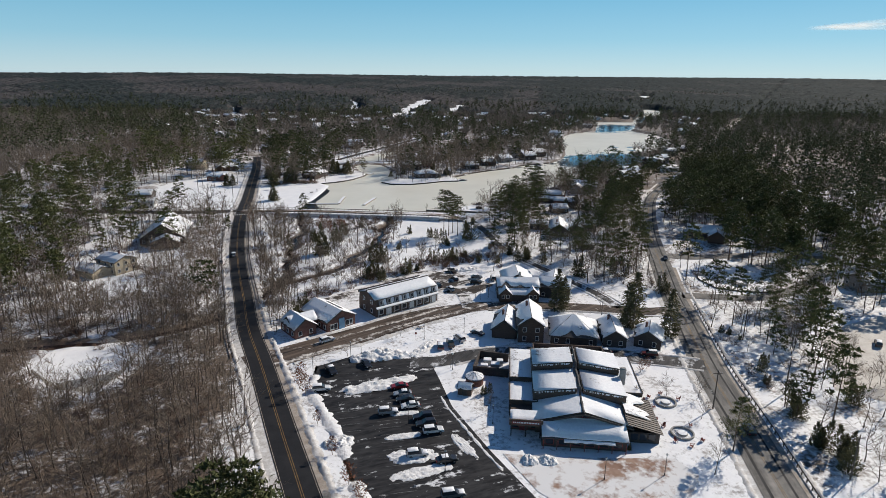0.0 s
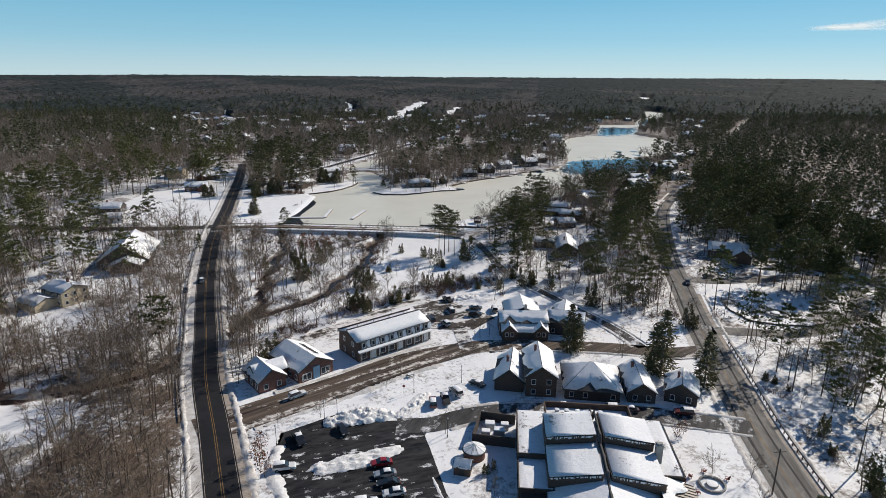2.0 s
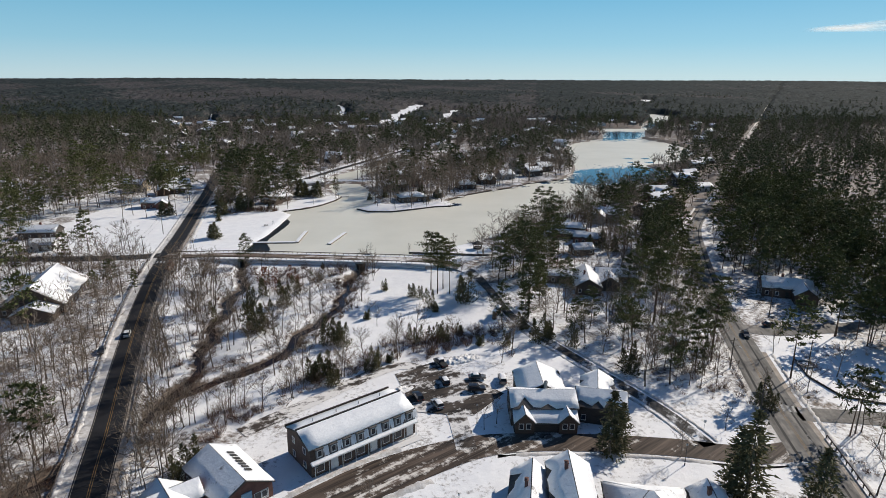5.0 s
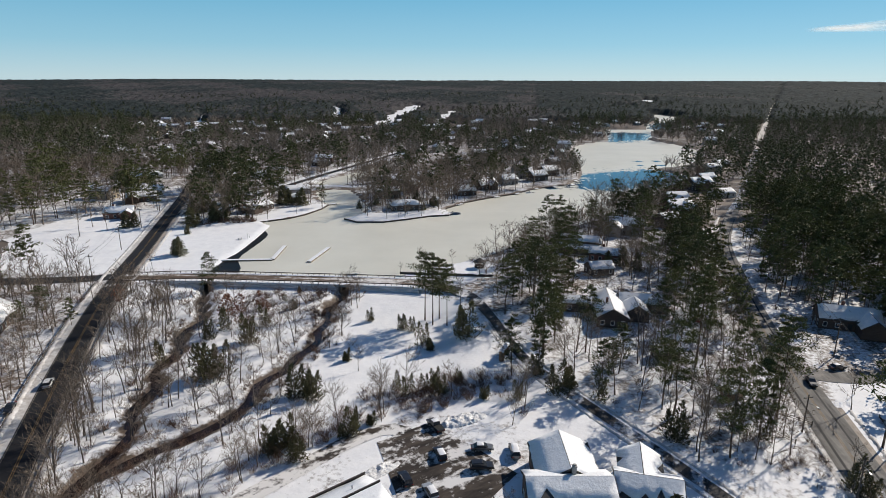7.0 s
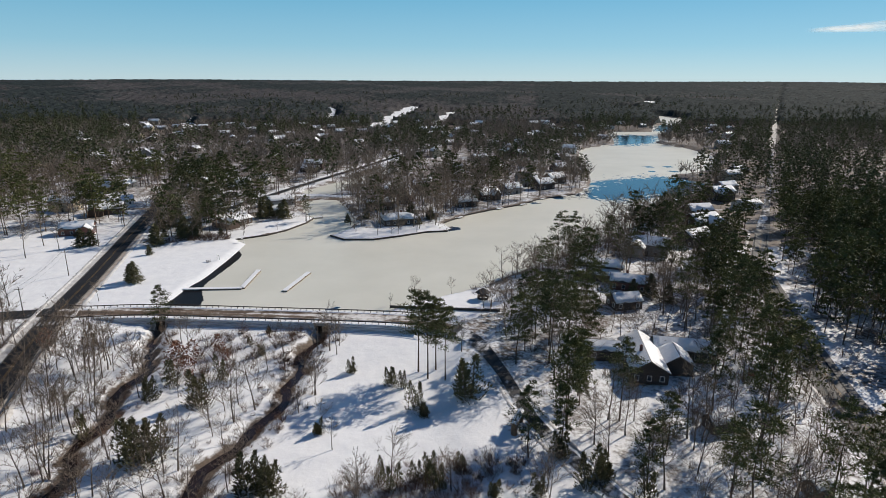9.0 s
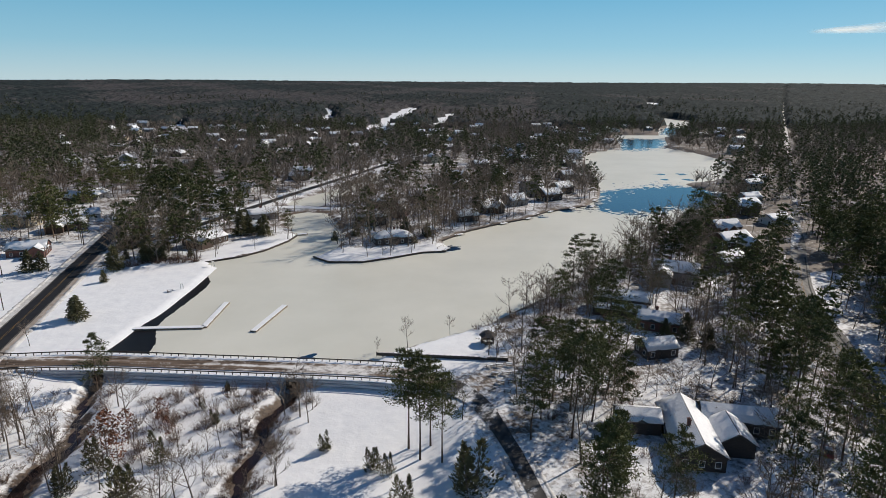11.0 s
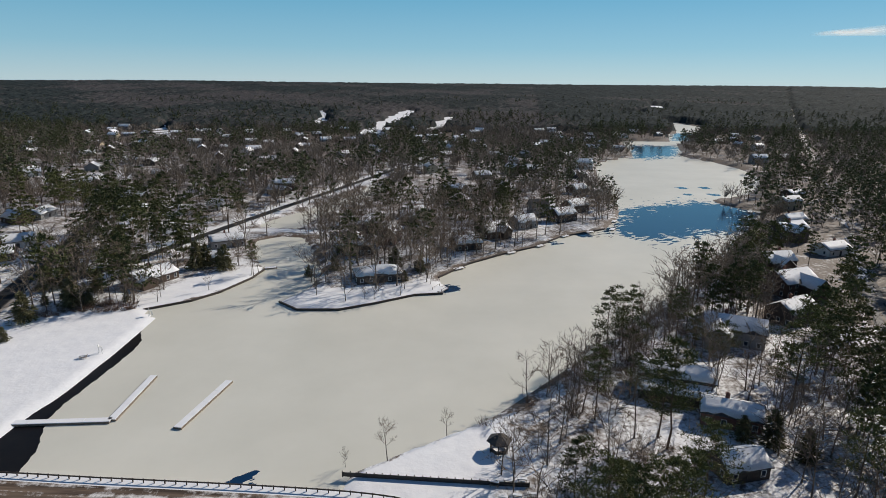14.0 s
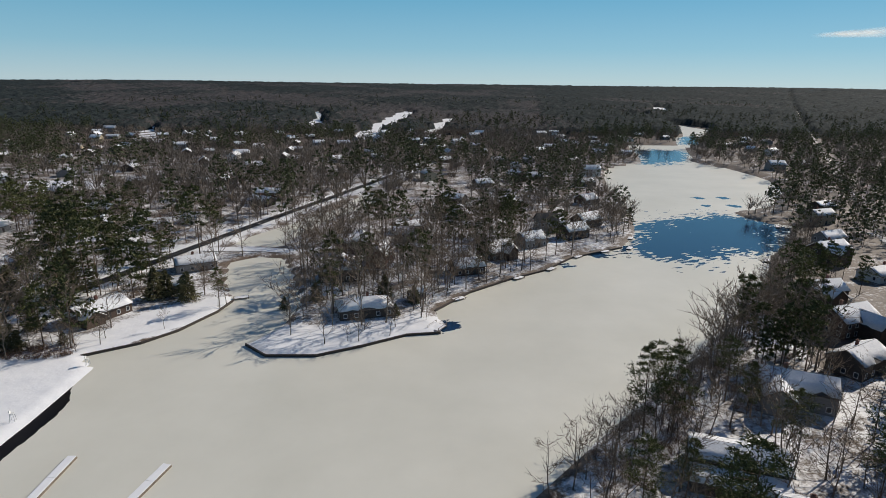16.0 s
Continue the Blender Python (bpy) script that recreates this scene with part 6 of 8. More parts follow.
# ---- the long shop building ----
def long_building():
    rnd = random.Random(78)
    ob = thing("shop_terrace", pose(-14.6, 192.4, -2.05, 0, 0, 38.7), "long brown two-storey row of shops with dormers under snow", "building")
    PLOTS.append((-14.6, 192.4, 16))
    a, b = 12.55, 5.45
    prof = [(-b, 0), (-b, 3.2), (-b + 0.7, 5.7), (0.3, 7.3), (b - 0.4, 5.9), (b, 3.2), (b, 0)]
    g = Geo()
    n = len(prof)
    g.add([(x, y, z) for x in (-a, a) for y, z in prof], [tuple(range(n)), tuple(reversed(range(n, 2 * n)))] + [(i, n + i, n + (i + 1) % n, (i + 1) % n) for i in range(n)])
    part("wall", g, M["brown_siding"], ob)
    slope(ob, [(-a - 0.3, -b + 0.35, 5.75), (a + 0.3, -b + 0.35, 5.75), (a + 0.3, 0.3, 7.5), (-a - 0.3, 0.3, 7.5)], rnd, 0.25, 0.02)
    slope(ob, [(a + 0.3, b - 0.1, 6.0), (-a - 0.3, b - 0.1, 6.0), (-a - 0.3, 0.3, 7.5), (a + 0.3, 0.3, 7.5)], rnd, 0.2, 0.1)
    part("ridge_parapet", Geo().box(-a - 0.2, a + 0.2, 0.35, 0.6, 7.3, 7.95), M["dark_siding"], ob, "dark parapet along the roof")
    part("rear_parapet", Geo().box(-a - 0.3, a + 0.3, b - 0.15, b + 0.1, 5.9, 6.6), M["dark_siding"], ob, "dark parapet at the back of the roof")
    for x in (-8.0, -2.5, 3.0, 8.5):
        part("vent_pipe", Geo().tube([(x, 2.4, 6.6), (x, 2.4, 7.7)], 0.12, 8), M["steel"], ob)
    part("pent_roof", Geo().slab([(-a - 0.2, -b - 0.9, 3.05), (a + 0.2, -b - 0.9, 3.05), (a + 0.2, -b, 3.4), (-a - 0.2, -b, 3.4)], 0.15), M["white_trim"], ob)
    part("pent_snow", Geo().slab([(-a - 0.1, -b - 0.85, 3.2), (a + 0.1, -b - 0.85, 3.2), (a + 0.1, -b, 3.52), (-a - 0.1, -b, 3.52)], 0.1), M["roof_snow"], ob)
    for i in range(8):
        x = -a + 1.9 + i * 3.1
        d = part("dormer", Geo().box(x - 0.75, x + 0.75, -b + 0.0, -b + 1.6, 3.7, 5.6), M["grey_siding"], ob)
        part("dormer_roof", Geo().box(x - 0.9, x + 0.9, -b - 0.15, -b + 1.5, 5.6, 5.72), M["shingle"], d)
        window(ob, x, -b + 0.0, 4.7, -90, 0.8, 1.25)
        part("snow_patch", drift([(x + 0.8, -b + 0.05, 3.5), (x + 2.3, -b + 0.05, 3.5), (x + 2.3, -b + 0.62, 5.5), (x + 0.8, -b + 0.62, 5.5)], rnd, 0.02, 0.12, bare=0.5), M["roof_snow"], ob)
        if i % 3 == 1:
            door(ob, x, -b, 0.05, -90, 1.5, 2.2, "white_trim")
        else:
            window(ob, x, -b, 1.5, -90, 1.5, 1.5)
    for y in (-2.6, 2.2):
        window(ob, -a, y, 4.6, 180)
        window(ob, -a, y, 1.5, 180)
        window(ob, a, y, 4.6, 0)
    post = Geo().box(-0.06, 0.06, -0.06, 0.06, 0, 3.05).mesh("awning_post", [M["white_trim"]])
    for i in range(9):
        part("awning_post", post, None, ob).location = (-a + 0.4 + i * 3.05, -b - 0.74, 0)


long_building()


# ---- dam ----
def dam():
    ob = thing("dam", Matrix.Identity(4), "low dam with a timber-faced wall and two culverts", "dam", kind="structure")
    line = [(-98, 322.6), (-80, 322.3), (-54, 320.4), (-28, 318.5), (-8, 316.6), (2, 314.6)]

    def off(i, s):
        a, b = Vector(line[max(i - 1, 0)]), Vector(line[min(i + 1, len(line) - 1)])
        d = (b - a).normalized()
        return line[i][0] + d.y * s, line[i][1] - d.x * s
    g = Geo()
    n = len(line)
    for i in range(n):
        for s, z in ((-6.3, -1.4), (-5.0, 0.98), (5.0, 0.98), (5.0, 0.4)):
            x, y = off(i, s)
            g.v.append((x, y, z))
    for i in range(n - 1):
        for k in range(3):
            a = i * 4 + k
            g.f.append((a, a + 1, a + 5, a + 4))
            g.k.append(0)
    part("embankment", g, M["snow"], ob)

    def wall_at(x):
        for (x0, y0), (x1, y1) in zip(line, line[1:]):
            if x0 <= x <= x1:
                return y0 + (y1 - y0) * (x - x0) / (x1 - x0) - 5.0
        return line[-1][1] - 5.0
    # stepped timber face between the culverts
    holes = [(-77.5, 3.0), (-28.5, 3.6)]
    x = -92.0
    runs = []
    for hx, hw in holes:
        runs.append((x, hx - hw / 2))
        x = hx + hw / 2
    runs.append((x, -2.0))
    for r0, r1 in runs:
        k = max(1, int((r1 - r0) / 7))
        for j in range(k):
            a, b = r0 + (r1 - r0) * j / k, r0 + (r1 - r0) * (j + 1) / k
            for c in range(5):
                z0, y = 0.75 - 0.72 * (c + 1), 0.34 * c
                q = Geo()
                q.add([(a, wall_at(a) - y - 0.2, z0), (b, wall_at(b) - y - 0.2, z0), (b, wall_at(b) + 0.3, z0), (a, wall_at(a) + 0.3, z0),
                       (a, wall_at(a) - y - 0.2, z0 + 0.70), (b, wall_at(b) - y - 0.2, z0 + 0.70), (b, wall_at(b) + 0.3, z0 + 0.70), (a, wall_at(a) + 0.3, z0 + 0.70)],
                      [(0, 3, 2, 1), (4, 5, 6, 7), (0, 1, 5, 4), (1, 2, 6, 5), (2, 3, 7, 6), (3, 0, 4, 7)])
                part("timber_course", q, M["snow_wall"], ob)
    for hx, hw in holes:
        y = wall_at(hx)
        part("lintel", Geo().box(hx - hw / 2, hx + hw / 2, y - 0.3, y + 0.3, 0.1, 0.9), M["concrete"], ob)
        # black sides and closed back stand in for the shade inside
        part("culvert", Geo().box(hx - hw / 2, hx + hw / 2, y + 5.5, y + 5.9, -3.9, 0.4).box(hx - hw / 2, hx - hw / 2 + 0.15, y - 0.2, y + 5.5, -3.9, 0.2)
             .box(hx + hw / 2 - 0.15, hx + hw / 2, y - 0.2, y + 5.5, -3.9, 0.2), M["black_metal"], ob)
        for s in (-1, 1):
            w = Geo()
            x0, x1 = hx + s * hw / 2, hx + s * (hw / 2 + 1.1)
            w.add([(x0, y - 0.3, -3.9), (x0 + s * 0.35, y - 0.3, -3.9), (x1 + s * 0.35, y - 3.6, -3.9), (x1, y - 3.6, -3.9),
                   (x0, y - 0.3, 0.5), (x0 + s * 0.35, y - 0.3, 0.5), (x1 + s * 0.35, y - 3.6, -1.9), (x1, y - 3.6, -1.9)],
                  [(0, 3, 2, 1), (4, 5, 6, 7), (0, 1, 5, 4), (1, 2, 6, 5), (2, 3, 7, 6), (3, 0, 4, 7)])
            part("wing_wall", w, M["concrete"], ob)


M["snow_wall"] = plain("snowy_timber", (0.24, 0.23, 0.23), (0.82, 0.83, 0.85), 0.5, 0.8, 0.5, 2.2, stretch=(0.25, 1, 3, 0))
dam()


def rail_line(name, line, label, zfun, post=2.0, height=0.75, material="wood", rails=(0.55,), rail_h=0.28, offset=0.0, group=""):
    """A guard rail or fence along a line: a thing with its posts and rails."""
    pts = []
    for i, (x, y) in enumerate(line):
        a, b = line[max(i - 1, 0)], line[min(i + 1, len(line) - 1)]
        d = Vector((b[0] - a[0], b[1] - a[1])).normalized()
        pts.append(Vector((x + d.y * offset, y - d.x * offset, 0)))
    ob = thing(name, Matrix.Identity(4), label, "rail", group)
    run, posts = 0.0, []
    for a, b in zip(pts, pts[1:]):
        seg = (b - a).length
        while run <= seg:
            posts.append(a.lerp(b, run / seg))
            run += post
        run -= seg
    key = ("post", height, material)
    if key not in CACHE:
        CACHE[key] = Geo().box(-0.09, 0.09, -0.09, 0.09, -0.3, height).mesh("post", [M[material]])
    for p in posts:
        q = part("post", CACHE[key], None, ob)
        q.location = (p.x, p.y, zfun(p.x, p.y))
    for r in rails:
        g = Geo()
        rv = []
        for i, p in enumerate(posts):
            d = (posts[min(i + 1, len(posts) - 1)] - posts[max(i - 1, 0)]).normalized() * 0.04
            z0 = zfun(p.x, p.y) + r
            rv += [(p.x + d.y * k, p.y - d.x * k, z) for k, z in ((3, z0), (5, z0), (5, z0 + rail_h), (3, z0 + rail_h))]
        g.add(rv, [(4 * i + k, 4 * i + (k + 1) % 4, 4 * i + 4 + (k + 1) % 4, 4 * i + 4 + k) for i in range(len(posts) - 1) for k in range(4)])
        part("rail", g, M[material], ob)
    return ob


DAM_RAIL = [p for p in DAM_ROAD if p[0] < 8]
rail_line("guard_rail", DAM_RAIL, "dark timber guard rail on the lake side of the dam", dam_z, offset=-4.3, material="rail_wood")
rail_line("guard_rail", DAM_RAIL, "dark timber guard rail with snow on the dam", dam_z, offset=4.6, material="rail_wood")
ROAD_W = [p for p in MAIN_ROAD if 150 < p[1] < 318]
ROAD_E = [p for p in MAIN_ROAD if 190 < p[1] < 312]
gbase = lambda x, y: float(base_z(x, y))
rail_line("guard_rail", ROAD_W, "dark timber guard rail beside the road", gbase, offset=-6.6, post=2.4, material="rail_wood")
rail_line("guard_rail", ROAD_E, "dark timber guard rail beside the road", gbase, offset=4.9, post=2.4, material="rail_wood")


rail_line("guard_rail", [p for p in EAST_ROAD if 60 < p[1] < 200], "dark timber guard rail beside the salted road", gbase, offset=5.9, post=2.4, material="rail_wood")

# ---- docks ----
def dock(name, line, w, label):
    ob = thing(name, Matrix.Identity(4), label, "dock")
    for a, b in zip(line, line[1:]):
        a, b = Vector((*a, 0)), Vector((*b, 0))
        d = (b - a).normalized()
        n = Vector((-d.y, d.x, 0)) * w / 2
        k = max(1, round((b - a).length / 6))
        for i in range(k):
            p, q = a.lerp(b, i / k) + d * 0.04, a.lerp(b, (i + 1) / k) - d * 0.04
            f = part("float", Geo().prism([tuple((p - n).xy), tuple((q - n).xy), tuple((q + n).xy), tuple((p + n).xy)], 0.0, 0.42), M["wood"], ob)
            m = 0.86
            part("snow_cover", Geo().prism([tuple((p - n * m).xy), tuple((q - n * m).xy), tuple((q + n * m).xy), tuple((p + n * m).xy)], 0.42, 0.56), M["snow"], f)
    return ob


dock("dock", [(-84.5, 344.4), (-62.2, 345.8), (-62.2, 366.0)], 1.9, "snow-covered floating dock with a right-angled bend")
dock("dock", [(-46.8, 342.8), (-42.7, 363.5)], 1.9, "snow-covered straight floating dock out on the ice")

# ---- road markings, verges, snow banks ----
def stripe(parent, line, offset, width, material, name, lift, dash=None):
    g = Geo()
    n = len(line)
    run = 0.0
    for i in range(n - 1):
        a, b = Vector(line[i]), Vector(line[i + 1])
        d = (b - a).normalized()
        s = Vector((d.y, -d.x))
        run += (b - a).length
        if dash and (run % (dash * 2)) > dash:
            continue
        k = [a + s * (offset - width / 2), a + s * (offset + width / 2), b + s * (offset + width / 2), b + s * (offset - width / 2)]
        g.add([(p.x, p.y, gbase(p.x, p.y) + lift) for p in k], [(0, 1, 2, 3)])
    return part(name, g, M[material], parent)


MAIN_NEAR = [p for p in MAIN_ROAD if p[1] < 640]
EAST_NEAR = [p for p in EAST_ROAD if p[1] < 420]
for _o in (-0.2, 0.2):
    stripe(main_road, MAIN_NEAR, _o, 0.12, "yellow_line", "yellow_line", 0.10)
    stripe(east_road, EAST_NEAR, _o, 0.12, "yellow_line", "yellow_line", 0.10)
for _o in (-3.15, 3.15):
    stripe(main_road, MAIN_NEAR, _o, 0.10, "verge", "edge_line", 0.10)
stripe(east_road, EAST_NEAR, 2.2, 0.5, "lane", "tyre_track", 0.097)
stripe(east_road, EAST_NEAR, -2.6, 0.6, "lane", "tyre_track", 0.097)


def crossing(parent, x, y, turn, n, w, length):
    r = pose(x, y, 0, 0, 0, turn)
    for i in range(n):
        g = Geo()
        u = (i - (n - 1) / 2) * w * 2
        q = [r @ Vector(p) for p in ((u - w / 2, -length / 2, 0), (u + w / 2, -length / 2, 0), (u + w / 2, length / 2, 0), (u - w / 2, length / 2, 0))]
        g.add([(p.x, p.y, gbase(p.x, p.y) + 0.105) for p in q], [(0, 1, 2, 3)])
        part("crossing_bar", g, M["white_line"], parent)


crossing(east_road, 86.2, 206.5, -14, 7, 0.6, 3.0)
crossing(main_road, -109.6, 314.0, 14, 6, 0.65, 2.6)
# bay lines in the car park
_r = pose(-9.0, 118.0, 0, 0, 0, 12)
for _row, _x0 in ((0, -13.5), (1, -4.5), (2, 5.0)):
    for _i in range(13):
        _p = [_r @ Vector((_x0 + u, -26 + _i * 2.8 + v, 0)) for u, v in ((0, 0), (5.0, 0), (5.0, 0.11), (0, 0.11))]
        if poly_dist(np.array([_p[0].x, _p[1].x]), np.array([_p[0].y, _p[1].y]), LOT).max() < -0.5:
            part("bay_line", Geo().add([(q.x, q.y, -1.925) for q in _p], [(0, 1, 2, 3)]), M["worn_line"], lot)


def bank(line, offset, label, height=0.5, wide=1.6, material="snow_dirty", gap=0.0, seed=1):
    """A ploughed bank of snow along a line, lumpy, with gaps."""
    rnd = random.Random(seed)
    fine = []
    for a, b in zip(line, line[1:]):
        k = max(1, int(math.hypot(b[0] - a[0], b[1] - a[1]) / 0.8))
        fine += [(a[0] + (b[0] - a[0]) * i / k, a[1] + (b[1] - a[1]) * i / k) for i in range(k)]
    g = Geo()
    n = len(fine)
    h = 0.5
    for i, (x, y) in enumerate(fine):
        a, b = Vector(fine[max(i - 1, 0)]), Vector(fine[min(i + 1, n - 1)])
        d = (b - a).normalized()
        h = 0.55 * h + 0.45 * rnd.uniform(0.0, 1.4)
        hh = height * h * (0.0 if gap and math.sin(i * 0.11 + seed) > 1 - gap else 1.0)
        w = wide * rnd.uniform(0.6, 1.4)
        for s, z in ((-0.5, -0.05), (-0.22, 0.7 * rnd.uniform(0.7, 1.2)), (0.05, rnd.uniform(0.8, 1.2)), (0.28, 0.6 * rnd.uniform(0.6, 1.2)), (0.5, -0.05)):
            px, py = x + d.y * (s * w + offset), y - d.x * (s * w + offset)
            g.v.append((px, py, gbase(px, py) + (z * hh if z > 0 else -0.05)))
    for i in range(n - 1):
        for k in range(4):
            a = i * 5 + k
            g.f.append((a, a + 1, a + 6, a + 5))
            g.k.append(0)
    me = g.mesh("snow_bank", [M[material]])
    me.shade_smooth()
    return tagged(new("snow_bank", me), label, "snow bank")


_near = [p for p in MAIN_ROAD if 70 < p[1] < 460]
ribbon("verge", _near, 1.6, M["verge"], "sandy brown verge beside the road", 0.05, "verge", 4.2)
ribbon("verge", _near, 2.2, M["snow_dirty"], "dirty snowy verge beside the road", 0.05, "verge", -4.5)
bank(_near, 5.6, "ploughed snow bank along the dark road", 0.55, 2.0, seed=1)
bank(_near, -6.0, "ploughed snow bank along the dark road", 0.5, 1.6, seed=2)
_near = [p for p in EAST_ROAD if 60 < p[1] < 240]
ribbon("verge", _near, 1.4, M["verge"], "sandy brown verge beside the road", 0.05, "verge", 4.9)
ribbon("verge", _near, 1.8, M["snow_dirty"], "dirty snowy verge beside the road", 0.05, "verge", -5.0)
bank(_near, 7.0, "ploughed snow bank along the salted road", 0.45, 1.4, seed=3)
bank([p for p in EAST_ROAD if 60 < p[1] < 180], -6.0, "ploughed snow bank along the salted road", 0.35, 1.6, seed=4)
bank([p for p in EAST_ROAD if 215 < p[1] < 420], -5.4, "ploughed snow bank along the salted road", 0.4, 1.4, seed=5)
bank([p for p in MAIN_STREET if -38 < p[0] < 0], -6.4, "ploughed snow bank along the village street", 0.5, 1.8, gap=0.25, seed=6)
bank([p for p in MAIN_STREET if -44 < p[0] < 8], 6.2, "ploughed snow bank along the village street", 0.6, 2.2, gap=0.2, seed=7)
bank([p for p in MAIN_STREET if 14 < p[0] < 80], 4.2, "ploughed snow bank along the village street", 0.35, 1.4, gap=0.3, seed=8)
bank([p for p in SHOP_LANE if p[0] > 6], -3.6, "ploughed snow bank in front of the shops", 0.45, 1.5, gap=0.3, seed=9)
bank([p for p in SHOP_LANE if p[0] > 0], 3.6, "ploughed snow bank behind the restaurant", 0.4, 1.3, gap=0.3, seed=10)
bank([p for p in LAKE_LANE], -2.8, "low snow bank beside the lane", 0.3, 1.2, seed=11)
bank([p for p in LAKE_LANE], 2.8, "low snow bank beside the lane", 0.3, 1.2, seed=12)
bank([(0, 147), (-1, 140), (3.4, 126), (11.7, 108), (19, 94), (26, 80)], 1.2, "ploughed snow bank at the kerb of the car park", 0.22, 1.0, "snow_pile", 0.5, seed=13)
bank([(-34, 146), (-34, 133), (-28.5, 122.8), (-22.5, 111.6), (-15.4, 93), (-8, 75)], -1.3, "high ploughed snow bank beside the car park", 0.9, 3.2, "snow_pile", 0.15, seed=14)


def mound(x, y, turn, L, W, H, label, seed, material="snow_pile"):
    """A ploughed heap of snow with lumps."""
    rnd = random.Random(seed)
    n, m = 44, 24
    g = Geo()
    r = pose(x, y, gz(x, y), 0, 0, turn)
    for j in range(m + 1):
        for i in range(n + 1):
            u, v = i / n * 2 - 1, j / m * 2 - 1
            p = Vector((u * L / 2 + seed * 7, v * W / 2, 0))
            e = 1 - (u * u) ** 1.2 - (v * v) ** 1.1 + 0.55 * noise.noise(p * 0.45) + 0.3 * noise.noise(p * 1.1)
            z = H * max(0.0, e) ** 0.6 * (0.75 + 0.45 * noise.noise(p * 0.8) + 0.4 * noise.noise(p * 2.1) + 0.25 * noise.noise(p * 4.3)) + (rnd.uniform(-0.05, 0.08) if e > 0.05 else -0.15)
            g.v.append(tuple(r @ Vector((u * L * 0.6, v * W * 0.65, z))))
    for j in range(m):
        for i in range(n):
            a = j * (n + 1) + i
            g.f.append((a, a + 1, a + n + 2, a + n + 1))
            g.k.append(0)
    me = g.mesh("snow_mound", [M[material]])
    me.shade_smooth()
    return tagged(new("snow_mound", me), label, "snow mound")


mound(-15.6, 135.6, 22, 18, 4.2, 0.9, "long low heap of ploughed snow in the car park", 1)
mound(-17.0, 152.2, 15, 14, 5.0, 1.7, "high heap of ploughed snow beside the street", 2)
mound(-4.5, 158.0, 60, 12, 3.0, 0.7, "heap of ploughed snow on a traffic island", 3)
mound(-21.2, 110.6, 20, 5.6, 3.4, 1.2, "car-sized heap of snow at the edge of the car park", 4)
mound(-5.0, 106.2, 10, 9, 4.0, 0.5, "trampled patch of deep snow between parked cars", 5)
mound(-3.0, 101.0, 20, 11, 3.0, 0.3, "trampled patch of deep snow between parked cars", 6)
mound(6.0, 110.0, -60, 9, 2.2, 0.25, "thin heap of ploughed snow", 7)
mound(-8.0, 122.8, 12, 6, 1.6, 0.25, "thin heap of ploughed snow", 8)
mound(-7.6, 113.5, 12, 7, 2.0, 0.3, "thin heap of ploughed snow", 9)
mound(19.3, 105.4, 0, 3.2, 3.0, 0.9, "small heap of snow on the plaza", 10)
mound(23.3, 105.2, 0, 3.2, 3.0, 0.9, "small heap of snow on the plaza", 11)
mound(10.5, 232, 20, 9, 3.5, 1.0, "heap of ploughed snow behind the inn", 12)
mound(-7, 214, 40, 9, 3.0, 0.8, "heap of ploughed snow behind the shops", 13)
mound(84, 240, 60, 10, 4.0, 0.8, "heap of ploughed snow at the junction", 14)

# plaza and pavements
PLAZA = [(14, 107.5), (19.8, 95.5), (28, 88), (46, 90), (53, 101), (50, 106.5), (27, 106.5)]
paved("plaza", PLAZA, M["plaza"], "brick plaza half covered by trodden snow", 0.08)
_walk = [(-21.5, 177.8), (-11, 187.0), (-0.4, 194.6)]
ribbon("pavement", _walk, 2.2, M["plaza"], "brick pavement in front of the shops", 0.14, "pavement")


# ---- vehicles ----
PAINT = {"red": (0.30, 0.015, 0.02), "black": (0.012, 0.012, 0.014), "silver": (0.42, 0.44, 0.46), "white": (0.72, 0.72, 0.71), "blue": (0.03, 0.05, 0.10), "grey": (0.13, 0.135, 0.14), "maroon": (0.12, 0.015, 0.018)}
for _k, _c in PAINT.items():
    _m, _nt, _b = nodes("car_paint_" + _k)
    _nt.links.new(ramp(_nt, noise_node(_nt, 1.5, 4), [(0.3, tuple(v * 0.85 for v in _c)), (0.7, tuple(min(1, v * 1.1 + 0.01) for v in _c))]), _b.inputs["Base Color"])
    _b.inputs["Roughness"].default_value, _b.inputs["Coat Weight"].default_value, _b.inputs["Metallic"].default_value = 0.35, 0.6, 0.3 if _k in ("silver", "grey") else 0.0
    M["paint_" + _k] = _m
M["lamp_red"] = plain("tail_lamp", (0.20, 0.01, 0.01), (0.32, 0.02, 0.02), 3, 0.3)
M["lamp_clear"] = plain("head_lamp", (0.5, 0.5, 0.52), (0.7, 0.7, 0.72), 3, 0.2)
